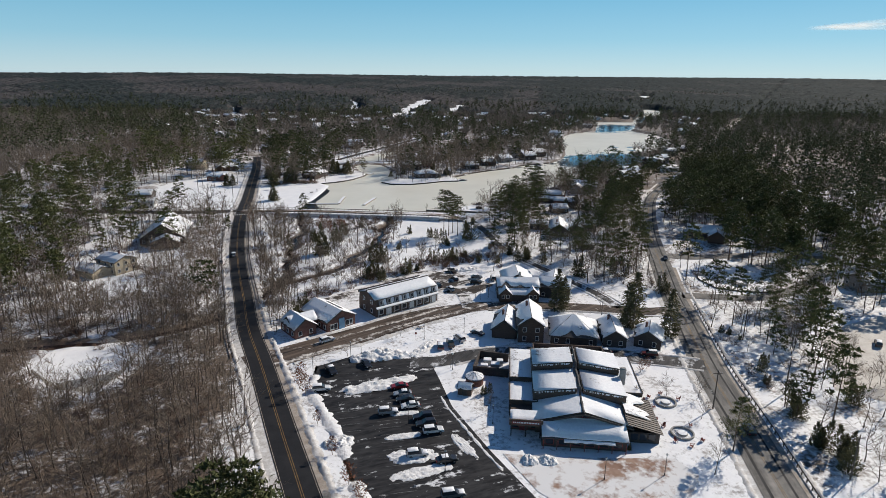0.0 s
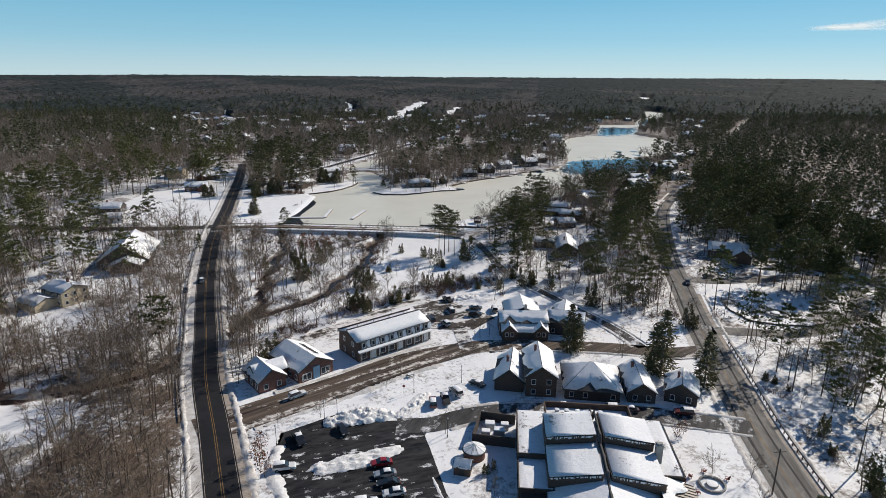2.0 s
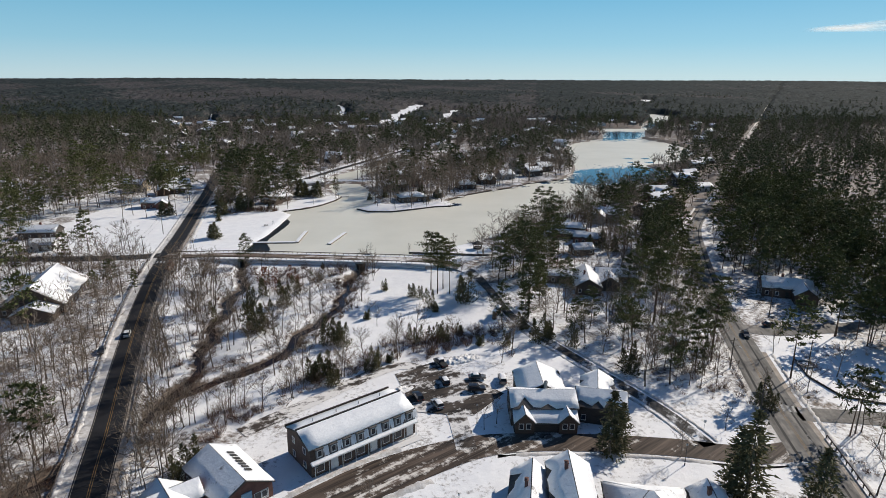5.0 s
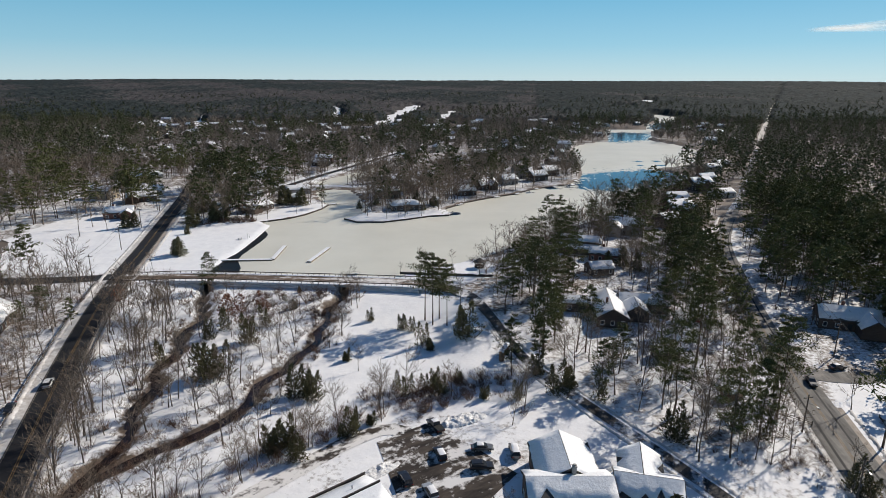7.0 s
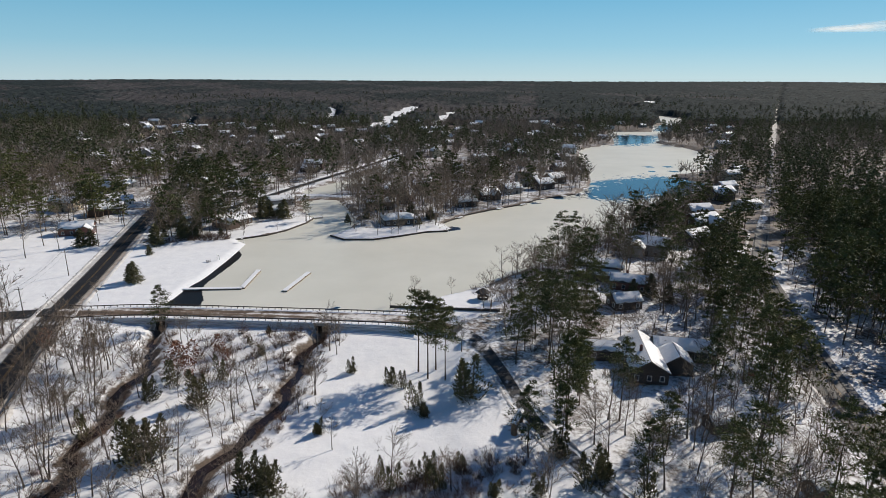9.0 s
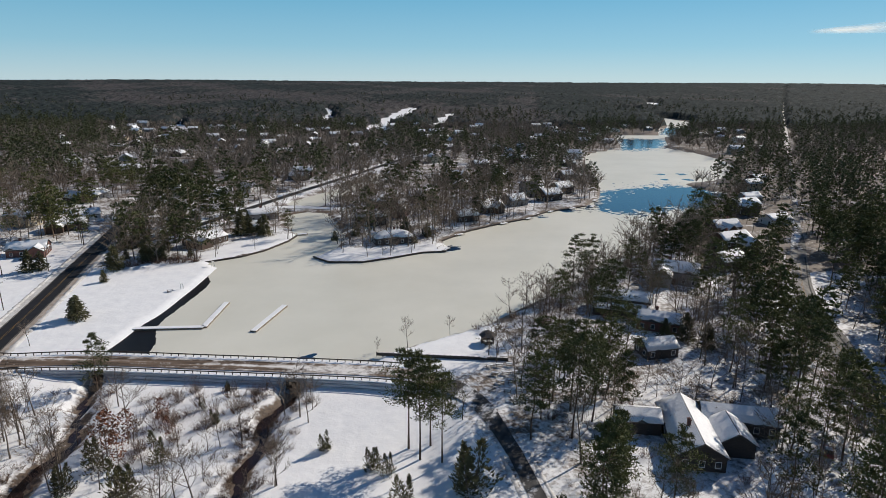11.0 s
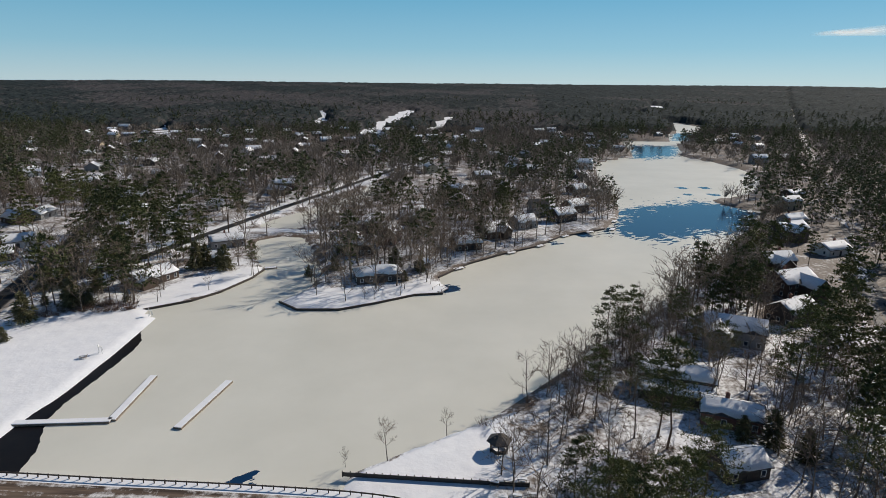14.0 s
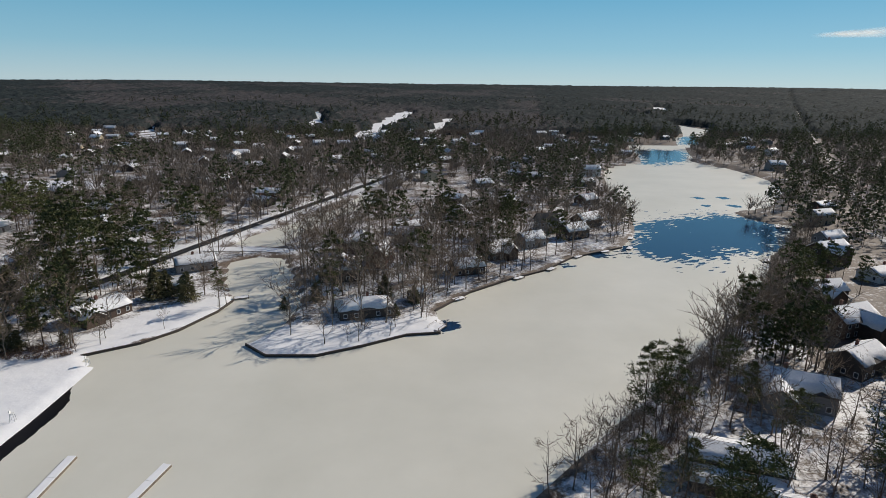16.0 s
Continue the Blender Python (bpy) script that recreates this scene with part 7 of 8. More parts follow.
SHAPES = {  # length, width, lower profile, cabin profile (x, z)
    "car": (4.6, 1.78, [(-2.3, 0.35), (-2.28, 0.72), (-2.05, 0.92), (-1.2, 0.98), (0.9, 0.98), (1.95, 0.82), (2.26, 0.62), (2.3, 0.35)], [(-1.75, 0.96), (-1.05, 1.42), (0.25, 1.42), (1.05, 0.96)]),
    "suv": (4.7, 1.88, [(-2.35, 0.42), (-2.33, 0.95), (-2.2, 1.08), (0.95, 1.08), (2.05, 0.98), (2.32, 0.75), (2.35, 0.42)], [(-2.2, 1.06), (-2.0, 1.70), (0.15, 1.72), (0.95, 1.06)]),
    "pickup": (5.6, 1.96, [(-2.8, 0.5), (-2.8, 1.08), (-0.75, 1.08), (1.2, 1.12), (2.5, 1.02), (2.78, 0.8), (2.8, 0.5)], [(-0.75, 1.08), (-0.55, 1.82), (0.75, 1.82), (1.35, 1.1)]),
    "van": (4.9, 1.96, [(-2.45, 0.42), (-2.45, 1.1), (1.3, 1.1), (2.25, 0.92), (2.45, 0.7), (2.45, 0.42)], [(-2.42, 1.08), (-2.3, 1.85), (0.7, 1.85), (1.6, 1.08)]),
}


def hull(profile, w, tuck, top_tuck):
    """A side profile carried across the width, drawn in towards the top and the bumpers."""
    g = Geo()
    n = len(profile)
    zs = [z for _, z in profile]
    lo, hi = min(zs), max(zs)
    xe = max(abs(x) for x, _ in profile)
    for s in (-1, 1):
        for x, z in profile:
            k = 1 - tuck * (abs(x) / xe) ** 4 - top_tuck * ((z - lo) / max(hi - lo, 0.01)) ** 2
            g.v.append((x, s * w / 2 * k, z))
    g.f = [tuple(range(n)), tuple(reversed(range(n, 2 * n)))] + [(i, n + i, n + (i + 1) % n, (i + 1) % n) for i in range(n)]
    g.f = [tuple(reversed(q)) for q in g.f]
    g.k = [0] * len(g.f)
    return g


def vehicle(x, y, turn, kind, colour, label, snow=0.0, z=None, group="parked cars"):
    L, W, low, cab = SHAPES[kind]
    key = ("vehicle", kind, colour)
    if key not in CACHE:
        zr = max(p[1] for p in cab)
        xs = [p[0] for p in cab if p[1] > zr - 0.1]
        roof = Geo().prism([(min(xs), -W * 0.36), (max(xs), -W * 0.36), (max(xs), W * 0.36), (min(xs), W * 0.36)], zr - 0.02, zr + 0.05, top=[(min(xs) + 0.1, -W * 0.33), (max(xs) - 0.1, -W * 0.33), (max(xs) - 0.1, W * 0.33), (min(xs) + 0.1, W * 0.33)])
        tyre = Geo().tube([(0, -0.11, 0), (0, -0.08, 0), (0, 0.08, 0), (0, 0.11, 0)], [0.28, 0.34, 0.34, 0.28], 14)
        rim = Geo().tube([(0, -0.12, 0), (0, 0.12, 0)], 0.2, 10)
        hl = Geo().box(-0.06, 0.05, -0.2, 0.2, -0.07, 0.08)
        bed = Geo().box(-2.65, -0.85, -W * 0.4, W * 0.4, 1.08, 1.085) if kind == "pickup" else None
        CACHE[key] = [hull(low, W, 0.12, 0.05).mesh("body", [M["paint_" + colour]]), hull(cab, W * 0.9, 0.0, 0.18).mesh("cabin", [M["glass"]]), roof.mesh("roof", [M["paint_" + colour]]),
                      tyre.mesh("wheel", [M["rubber"]]), rim.mesh("rim", [M["steel"]]), hl.mesh("headlight", [M["lamp_clear"]]), hl.mesh("tail_light", [M["lamp_red"]]),
                      bed.mesh("bed_liner", [M["rubber"]]) if bed else None]
    body, cabin, roof, wheel, rim, hl, tl, bed = CACHE[key]
    zz = gz(x, y) + 0.07 if z is None else z
    ob = thing({"car": "car", "suv": "suv", "pickup": "pickup_truck", "van": "van"}[kind], pose(x, y, zz, 0, 0, turn), label, {"pickup": "pickup truck", "suv": "car"}.get(kind, kind), group)
    part("body", body, None, ob)
    c = part("cabin", cabin, None, ob, "dark glazed cabin")
    part("roof", roof, None, c)
    if bed:
        part("bed_liner", bed, None, ob)
    for sx in (-0.31, 0.31):
        for sy in (-1, 1):
            w = part("wheel", wheel, None, ob)
            w.location = (L * sx, sy * (W / 2 - 0.12), 0.34)
            part("rim", rim, None, w)
    for sy in (-1, 1):
        part("headlight", hl, None, ob).location = (L / 2 - 0.03, sy * W * 0.34, 0.68)
        part("tail_light", tl, None, ob).location = (-L / 2 + 0.03, sy * W * 0.36, 0.8)
    if snow:
        rnd = random.Random(int(x * 31 + y))
        zr = max(p[1] for p in cab)
        xs = [p[0] for p in cab if p[1] > zr - 0.1]
        g = moved(ragged(max(xs) - min(xs) + 0.1, W * 0.72, 0, rnd, 0.1 + 0.12 * snow, 5), min(xs) - 0.05, -W * 0.36, zr + 0.03)
        part("snow_cover", g, M["snow"], ob, "snow on the roof", smooth=True)
        if snow > 0.6:
            hood = max(z for xx, z in low if xx > 1.0)
            part("snow_cover", moved(ragged(1.2, W * 0.78, 0, rnd, 0.16, 5), 1.0, -W * 0.39, hood - 0.04), M["snow"], ob, "snow on the bonnet", smooth=True)
    return ob


P_ = "parked in the car park"
for _v in [
    (-10.0, 134.5, 192, "car", "red", "bright red car " + P_, 0), (-8.9, 131.0, 192, "car", "silver", "silver car with a snowy roof " + P_, 0.4), (-8.0, 128.2, 190, "car", "black", "black car " + P_, 0),
    (-6.6, 125.4, 192, "car", "white", "pale car with some snow " + P_, 0.4), (-11.7, 122.5, 12, "suv", "silver", "silver car with a snow-covered roof " + P_, 0.7),
    (-3.4, 120.4, 190, "suv", "black", "black car " + P_, 0), (-2.6, 117.6, 192, "suv", "black", "black car " + P_, 0), (-0.9, 115.0, 12, "suv", "white", "white boxy car " + P_, 0.3),
    (-4.1, 106.3, 12, "suv", "silver", "car buried under snow " + P_, 1.0), (2.1, 104.6, 14, "car", "black", "black car " + P_, 0.2), (3.3, 93.9, 12, "suv", "grey", "grey car with snow on the roof " + P_, 0.8),
    (-29.0, 142.7, 300, "pickup", "black", "black pickup truck " + P_, 0.4), (-20.0, 146.4, 300, "car", "black", "black car in a shaded bay " + P_, 0), (-29.6, 132.8, 12, "suv", "white", "white car " + P_, 0.6),
    (-33.6, 161.4, 40, "suv", "white", "white car parked at the kerb of the street", 0.5), (0.2, 158.4, 95, "suv", "maroon", "dark red car with snow on its bonnet by the street", 0.3),
    (3.2, 160.2, 100, "pickup", "black", "black pickup truck with a snowy bonnet by the street", 0.6), (5.9, 163.6, 118, "van", "silver", "silver van with a snowy roof by the street", 0.7), (11.5, 167.8, 140, "car", "black", "dark car at the end of the row", 0.1),
    (31.5, 157.2, 176, "car", "white", "white car in front of the shops", 0.6), (42.6, 156.3, 176, "suv", "black", "black car in front of the shops", 0.3), (47.5, 155.8, 176, "car", "grey", "grey car in front of the shops", 0.5),
    (60.2, 154.6, 172, "suv", "maroon", "dark red car in front of the cottage", 0.2), (4.2, 229.4, 118, "pickup", "black", "black pickup truck behind the inn", 0.1), (5.2, 219.0, 108, "suv", "black", "black car in the slushy lot behind the inn", 0.2),
    (13.3, 214.4, 4, "suv", "black", "black car in the slushy lot behind the inn", 0), (13.8, 220.6, 2, "car", "grey", "grey car in the slushy lot behind the inn", 0.2), (-1.4, 211.2, 112, "suv", "black", "black car in the slushy lot behind the inn", 0),
    (20.2, 219.4, 92, "van", "grey", "grey van beside the inn", 0.6), (3.4, 207.6, 114, "suv", "silver", "silver car in the slushy lot behind the inn", 0.3)]:
    vehicle(*_v)
for _x, _y, _r, _k, _c, _l in ((-91.0, 247.5, 110, "suv", "white", "white car on the dark road"), (-92.5, 236.0, 290, "car", "black", "black car on the dark road"), (70.5, 116.7, 83, "suv", "black", "black car on the salted road"),
                               (97.5, 248, 255, "car", "black", "black car at the junction")):
    vehicle(_x, _y, _r, _k, _c, _l, 0, gbase(_x, _y) + 0.1, "cars on the road")
vehicle(131.8, 163.3, 60, "suv", "black", "black car in the eastern car park", 0.5, gz(131.8, 163.3) + 0.1)
vehicle(108.8, 255.5, 10, "car", "black", "black car beside the garden drive", 0.2)
vehicle(84.5, 285, 60, "car", "red", "red car among the pines", 0.2)


# ---- poles, wires, lamps ----
def utility_pole(x, y, h=10.2, turn=0.0, lamp=False):
    ob = thing("utility_pole", pose(x, y, gz(x, y), 0, 0, turn), "brown wooden utility pole with a crossarm", "utility pole", "utility poles")
    part("pole", Geo().tube([(0, 0, -0.4), (0, 0, h)], [0.17, 0.11], 8), M["bark"], ob)
    part("crossarm", Geo().box(-1.2, 1.2, -0.06, 0.06, h - 0.75, h - 0.62), M["bark"], ob)
    for u in (-1.05, 0.0, 1.05):
        part("insulator", Geo().tube([(u, 0, h - 0.62 if u else h), (u, 0, h - 0.42 if u else h + 0.2)], [0.06, 0.04], 6), M["steel"], ob)
    if lamp:
        part("lamp_arm", Geo().tube([(0, 0, h - 2.0), (0, -1.2, h - 1.6), (0, -2.3, h - 1.6)], 0.05, 5), M["steel"], ob)
        part("lamp_head", Geo().box(-0.14, 0.14, -2.9, -2.2, h - 1.68, h - 1.52), M["steel"], ob)
    return Vector((x, y, gz(x, y) + h)), turn


def wires(tops, label):
    for (a, ta), (b, tb) in zip(tops, tops[1:]):
        for u in (-1.05, 0.0, 1.05):
            oa = Vector((math.cos(radians(ta)) * u, math.sin(radians(ta)) * u, -0.4 if u else 0.2))
            ob_ = Vector((math.cos(radians(tb)) * u, math.sin(radians(tb)) * u, -0.4 if u else 0.2))
            pts = []
            for i in range(9):
                t = i / 8
                p = (a + oa).lerp(b + ob_, t)
                p.z -= 0.9 * 4 * t * (1 - t)
                pts.append(p)
            me = Geo().tube(pts, 0.022, 3, cap=False).mesh("power_line", [M["black_metal"]])
            tagged(new("power_line", me), label, "power line", "power lines")


_e = [utility_pole(*p) for p in ((79.5, 72, 10.2, 4), (83, 100.5, 10.2, 5, True), (88, 134, 10.2, 8), (92.5, 166, 10.2, 12), (96.5, 196, 10.2, 14, True), (101.5, 223, 10.2, 14), (112, 262, 10.2, 18), (124, 305, 10.2, 18))]
wires(_e, "sagging black power line beside the salted road")
for _p in ((66.5, 126.4, 10.2, 5), (80.2, 205.4, 9.0, -14, True), (83, 227, 9.0, 14, True)):
    utility_pole(*_p)
_w = []
for _i in range(0, len(MAIN_ROAD) - 1, 10):
    _a, _b = Vector(MAIN_ROAD[_i]), Vector(MAIN_ROAD[_i + 1])
    if not 80 < _a.y < 470:
        continue
    _d = (_b - _a).normalized()
    _q = _a - Vector((_d.y, -_d.x)) * 8.6
    _w.append(utility_pole(_q.x, _q.y, 9.6, math.degrees(math.atan2(-_d.x, _d.y))))
wires(_w, "sagging black power line beside the dark road")


def street_lamp(x, y, h=4.6, label="black post lamp with a pale globe"):
    ob = thing("street_lamp", pose(x, y, gz(x, y)), label, "street lamp", "street lamps")
    part("post", Geo().tube([(0, 0, 0), (0, 0, 0.5), (0, 0, 0.55), (0, 0, h)], [0.12, 0.12, 0.06, 0.05], 8), M["black_metal"], ob)
    part("globe", Geo().tube([(0, 0, h), (0, 0, h + 0.1), (0, 0, h + 0.3), (0, 0, h + 0.45)], [0.08, 0.19, 0.19, 0.05], 8), M["white_trim"], ob)
    part("cap", Geo().tube([(0, 0, h + 0.45), (0, 0, h + 0.52)], [0.16, 0.03], 8), M["black_metal"], ob)


for _p in ((-33.4, 141.0), (-22.2, 152.6), (-25.0, 151.4), (-4.7, 164.0), (7.5, 169.4), (-6.7, 118.4), (1.8, 101.4), (12.7, 118.8), (3.7, 144.6), (33.5, 99.5), (46, 101), (12.5, 199.5), (54, 184.5)):
    street_lamp(*_p)


def tall_lamp(x, y, z, turn):
    ob = thing("street_lamp", pose(x, y, z, 0, 0, turn), "tall dark lamp post with a bracket head", "street lamp", "street lamps")
    part("post", Geo().tube([(0, 0, 0), (0, 0, 6.2), (0.3, 0, 6.8), (1.1, 0, 7.0)], 0.09, 8), M["black_metal"], ob)
    part("lamp_head", Geo().box(0.9, 1.6, -0.16, 0.16, 6.88, 7.05), M["black_metal"], ob)


tall_lamp(103.9, 143.2, gz(103.9, 143.2), 40)
tall_lamp(140, 150, gz(140, 150), 160)


def street_sign(x, y, turn, colour, label):
    ob = thing("street_sign", pose(x, y, gz(x, y), 0, 0, turn), label, "sign", "street signs")
    part("post", Geo().tube([(0, 0, 0), (0, 0, 2.6)], 0.035, 6), M["steel"], ob)
    part("plate", Geo().tube([(0, -0.03, 2.35), (0, 0.0, 2.35)], 0.38, 8), M[colour], ob)


street_sign(-7.2, 163.2, 0, "red_trim", "small red sign on a thin steel post")
street_sign(92.5, 207.5, 0, "yellow_line", "yellow warning sign beside the crossing")
street_sign(-48.5, 157.5, 30, "white_trim", "small pale sign at the street corner")
street_sign(63.2, 197, 0, "white_trim", "small pale sign at the street")


# ---- garden and plaza things ----
def ring_bed(x, y, r, label, wall=0.45):
    ob = thing("round_planter", pose(x, y, gz(x, y)), label, "planter", "round planters")
    n = 22
    a1 = 2 * math.pi * 0.92 / n
    stone = Geo().add([(rr * math.cos(a), rr * math.sin(a), z) for z in (0, wall) for rr, a in ((r, 0), (r, a1), (r - 0.35, a1), (r - 0.35, 0))],
                      [(0, 3, 2, 1), (4, 5, 6, 7), (0, 1, 5, 4), (1, 2, 6, 5), (2, 3, 7, 6), (3, 0, 4, 7)]).mesh("stone", [M["concrete"]])
    for i in range(n):
        part("stone", stone, None, ob).rotation_euler = (0, 0, 2 * math.pi * i / n)
    part("inner_ring", Geo().tube([(0, 0, 0), (0, 0, wall * 0.8)], r * 0.45, 16), M["concrete"], ob)
    part("snow_cover", Geo().tube([(0, 0, wall * 0.5), (0, 0, wall * 0.95), (0, 0, wall * 1.05)], [r * 0.42, r * 0.42, r * 0.2], 16), M["snow"], ob)


ring_bed(56.0, 129.0, 2.6, "round stone fire-pit ring in the snow")
ring_bed(55.1, 115.7, 2.6, "round stone fire-pit ring in the snow")
ring_bed(115.7, 218.0, 3.4, "round stone planter on the garden island", 0.8)
ring_bed(104.8, 229.0, 2.2, "round stone planter on the garden island", 0.6)


def red_chair(x, y, turn):
    ob = thing("garden_chair", pose(x, y, gz(x, y), 0, 0, turn), "dark red slatted garden chair in the snow", "chair", "garden chairs")
    part("seat", Geo().slab([(-0.3, -0.3, 0.32), (0.3, -0.3, 0.38), (0.3, 0.3, 0.38), (-0.3, 0.3, 0.32)], 0.05), M["red_trim"], ob)
    part("backrest", Geo().slab([(-0.3, -0.3, 0.3), (-0.3, 0.3, 0.3), (-0.55, 0.24, 1.05), (-0.55, -0.24, 1.05)], 0.05), M["red_trim"], ob)
    for sy in (-0.32, 0.32):
        part("armrest", Geo().box(-0.35, 0.35, sy - 0.06, sy + 0.06, 0.58, 0.62), M["red_trim"], ob)
        for sx in (-0.28, 0.28):
            part("leg", Geo().box(sx - 0.04, sx + 0.04, sy - 0.04, sy + 0.04, 0, 0.58), M["red_trim"], ob)


for _i, (_x, _y) in enumerate(((52.2, 126.5), (52.6, 131.4), (56.0, 133), (59.6, 130.5), (51.8, 118.4), (52.5, 112.6), (58.2, 118.8), (58.6, 113), (51.0, 121.4), (55.2, 110.8), (50.4, 129.4))):
    red_chair(_x, _y, _i * 57)


def picnic_table(x, y, turn):
    key = "picnic"
    if key not in CACHE:
        CACHE[key] = (Geo().box(-0.9, 0.9, -0.38, 0.38, 0.72, 0.77).mesh("tabletop", [M["wood"]]), Geo().box(-0.9, 0.9, -0.14, 0.14, 0.42, 0.47).mesh("bench", [M["wood"]]),
                      Geo().slab([(-0.04, -0.75, 0), (0.04, -0.75, 0), (0.04, -0.25, 0.72), (-0.04, -0.25, 0.72)], 0.07).slab([(-0.04, 0.75, 0), (0.04, 0.75, 0), (0.04, 0.25, 0.72), (-0.04, 0.25, 0.72)], 0.07)
                      .box(-0.04, 0.04, -0.8, 0.8, 0.36, 0.42).mesh("leg", [M["wood"]]), Geo().box(-0.85, 0.85, -0.34, 0.34, 0.77, 0.87).mesh("snow_cover", [M["snow"]]))
    t, b, l, s = CACHE[key]
    ob = thing("picnic_table", pose(x, y, gz(x, y), 0, 0, turn), "weathered wooden picnic table with snow on top", "picnic table", "picnic tables")
    part("tabletop", t, None, ob)
    for sy in (-0.75, 0.75):
        part("bench", b, None, ob).location = (0, sy, 0)
    for sx in (-0.7, 0.7):
        part("leg", l, None, ob).location = (sx, 0, 0)
    part("snow_cover", s, None, ob)


for _i in range(3):
    for _j in range(6):
        picnic_table(18.6 + _j * 1.1 + _i * 2.6, 324 - _j * 4.0 + _i * 0.4, -14 + _i * 3)
picnic_table(-84.5, 375.0, 20)
picnic_table(-6.0, 172.5, 35)


def carving(x, y, turn):
    """Two thick posts with a snow-capped beam: a carved timber sign."""
    ob = thing("timber_sign", pose(x, y, gz(x, y), 0, 0, turn), "carved brown timber sign with a snowy roof", "sign")
    for u in (-2.6, 2.4):
        part("post", Geo().tube([(u, 0, -0.2), (u, 0, 2.6)], [0.75, 0.62], 8), M["log_siding"], ob)
    part("panel", Geo().box(-2.4, 2.2, -0.2, 0.2, 0.5, 2.2), M["log_siding"], ob)
    part("cap", Geo().slab([(-3.3, -0.7, 2.6), (3.1, -0.7, 2.6), (3.1, 0.0, 3.1), (-3.3, 0.0, 3.1)], 0.12).slab([(3.1, 0.7, 2.6), (-3.3, 0.7, 2.6), (-3.3, 0.0, 3.1), (3.1, 0.0, 3.1)], 0.12), M["snow"], ob)


carving(22.6, 262.4, 68)


def gazebo(x, y):
    ob = thing("gazebo", pose(x, y, gz(x, y), 0, 0, 20), "small dark timber gazebo with a snowy roof", "gazebo")
    for k in range(6):
        a = k * math.pi / 3
        part("post", Geo().box(1.9 * math.cos(a) - 0.08, 1.9 * math.cos(a) + 0.08, 1.9 * math.sin(a) - 0.08, 1.9 * math.sin(a) + 0.08, 0, 2.3), M["dark_trim"], ob)
    part("railing", Geo().tube([(0, 0, 0.1), (0, 0, 0.95)], 1.9, 6, cap=False), M["dark_siding"], ob)
    part("roof", Geo().tube([(0, 0, 2.3), (0, 0, 2.4), (0, 0, 3.9)], [2.6, 2.6, 0.1], 6), M["shingle"], ob)
    part("snow_cover", Geo().tube([(0, 0, 2.45), (0, 0, 3.7)], [2.4, 0.3], 6), M["roof_snow"], ob)


gazebo(20.5, 334.5)
rail_line("retaining_wall", [(-9.5, 326.6), (5.6, 325.2), (26, 323.4)], "low dark timber retaining wall by the lake", gbase, post=1.5, height=1.0, material="dark_trim", rails=(0.0, 0.45), rail_h=0.42)
rail_line("fence", [(64, 250), (72, 235), (80, 221)], "split-rail timber fence in the snow", gbase, post=2.6, height=1.2, rails=(0.35, 0.8), rail_h=0.12)
rail_line("fence", [(66, 256), (76, 240), (88, 228)], "split-rail timber fence in the snow", gbase, post=2.6, height=1.2, rails=(0.35, 0.8), rail_h=0.12)
rail_line("railing", [(104, 233), (101.5, 222), (104, 211.8), (112, 208.4), (122, 207.4), (130, 211)], "dark low wall round the garden island", gbase, post=2.0, height=0.6, material="dark_trim", rails=(0.0,), rail_h=0.5)
house("shed", 74.5, 241.5, 20, 4.0, 3.2, 2.2, 1.1, "log_siding", "small brown cabin behind a fence", 61, over=0.3, stack=False, category="shed", simple=True)
house("shed", 66, 262, 10, 6.0, 4.0, 2.4, 1.3, "dark_siding", "dark shed under the pines", 62, over=0.3, stack=False, category="shed", simple=True)


# ---- lake edge ----
def bulkhead(line, label, top=0.72):
    ob = thing("bulkhead", Matrix.Identity(4), label, "bulkhead", kind="structure")
    for a, b in zip(line, line[1:]):
        a, b = Vector((*a, 0)), Vector((*b, 0))
        d = (b - a).normalized()
        n = Vector((-d.y, d.x, 0)) * 0.2
        k = max(1, round((b - a).length / 5))
        for i in range(k):
            p, q = a.lerp(b, i / k), a.lerp(b, (i + 1) / k)
            part("plank", Geo().prism([tuple((p - n).xy), tuple((q - n).xy), tuple((q + n).xy), tuple((p + n).xy)], -0.4, top), M["dark_siding"], ob)
    return ob


bulkhead(WEST_SHORE[21:27], "dark timber bulkhead round the peninsula")
bulkhead(WEST_SHORE[7:13], "dark timber bulkhead along the western shore")
bulkhead(WEST_SHORE[28:34], "dark timber bulkhead below the lake houses")


def deck(x, y, turn, L, W, label, rails=False, h=0.55):
    ob = thing("dock", pose(x, y, 0, 0, 0, turn), label, "dock", "docks along the shore")
    part("decking", Geo().box(-L / 2, L / 2, -W / 2, W / 2, h - 0.12, h), M["wood"], ob)
    part("snow_cover", moved(ragged(L * 0.92, W * 0.9, h, random.Random(int(x)), 0.12, 5), -L * 0.46, -W * 0.45), M["snow"], ob, smooth=True)
    for sx in (-0.45, 0.45):
        for sy in (-0.45, 0.45):
            part("pile", Geo().tube([(L * sx, W * sy, -0.6), (L * sx, W * sy, h + (0.9 if rails else 0.1))], 0.1, 6), M["wood"], ob)
    if rails:
        for sy in (-0.48, 0.48):
            part("rail", Geo().box(-L / 2, L / 2, W * sy - 0.04, W * sy + 0.04, h + 0.8, h + 0.88), M["wood"], ob)


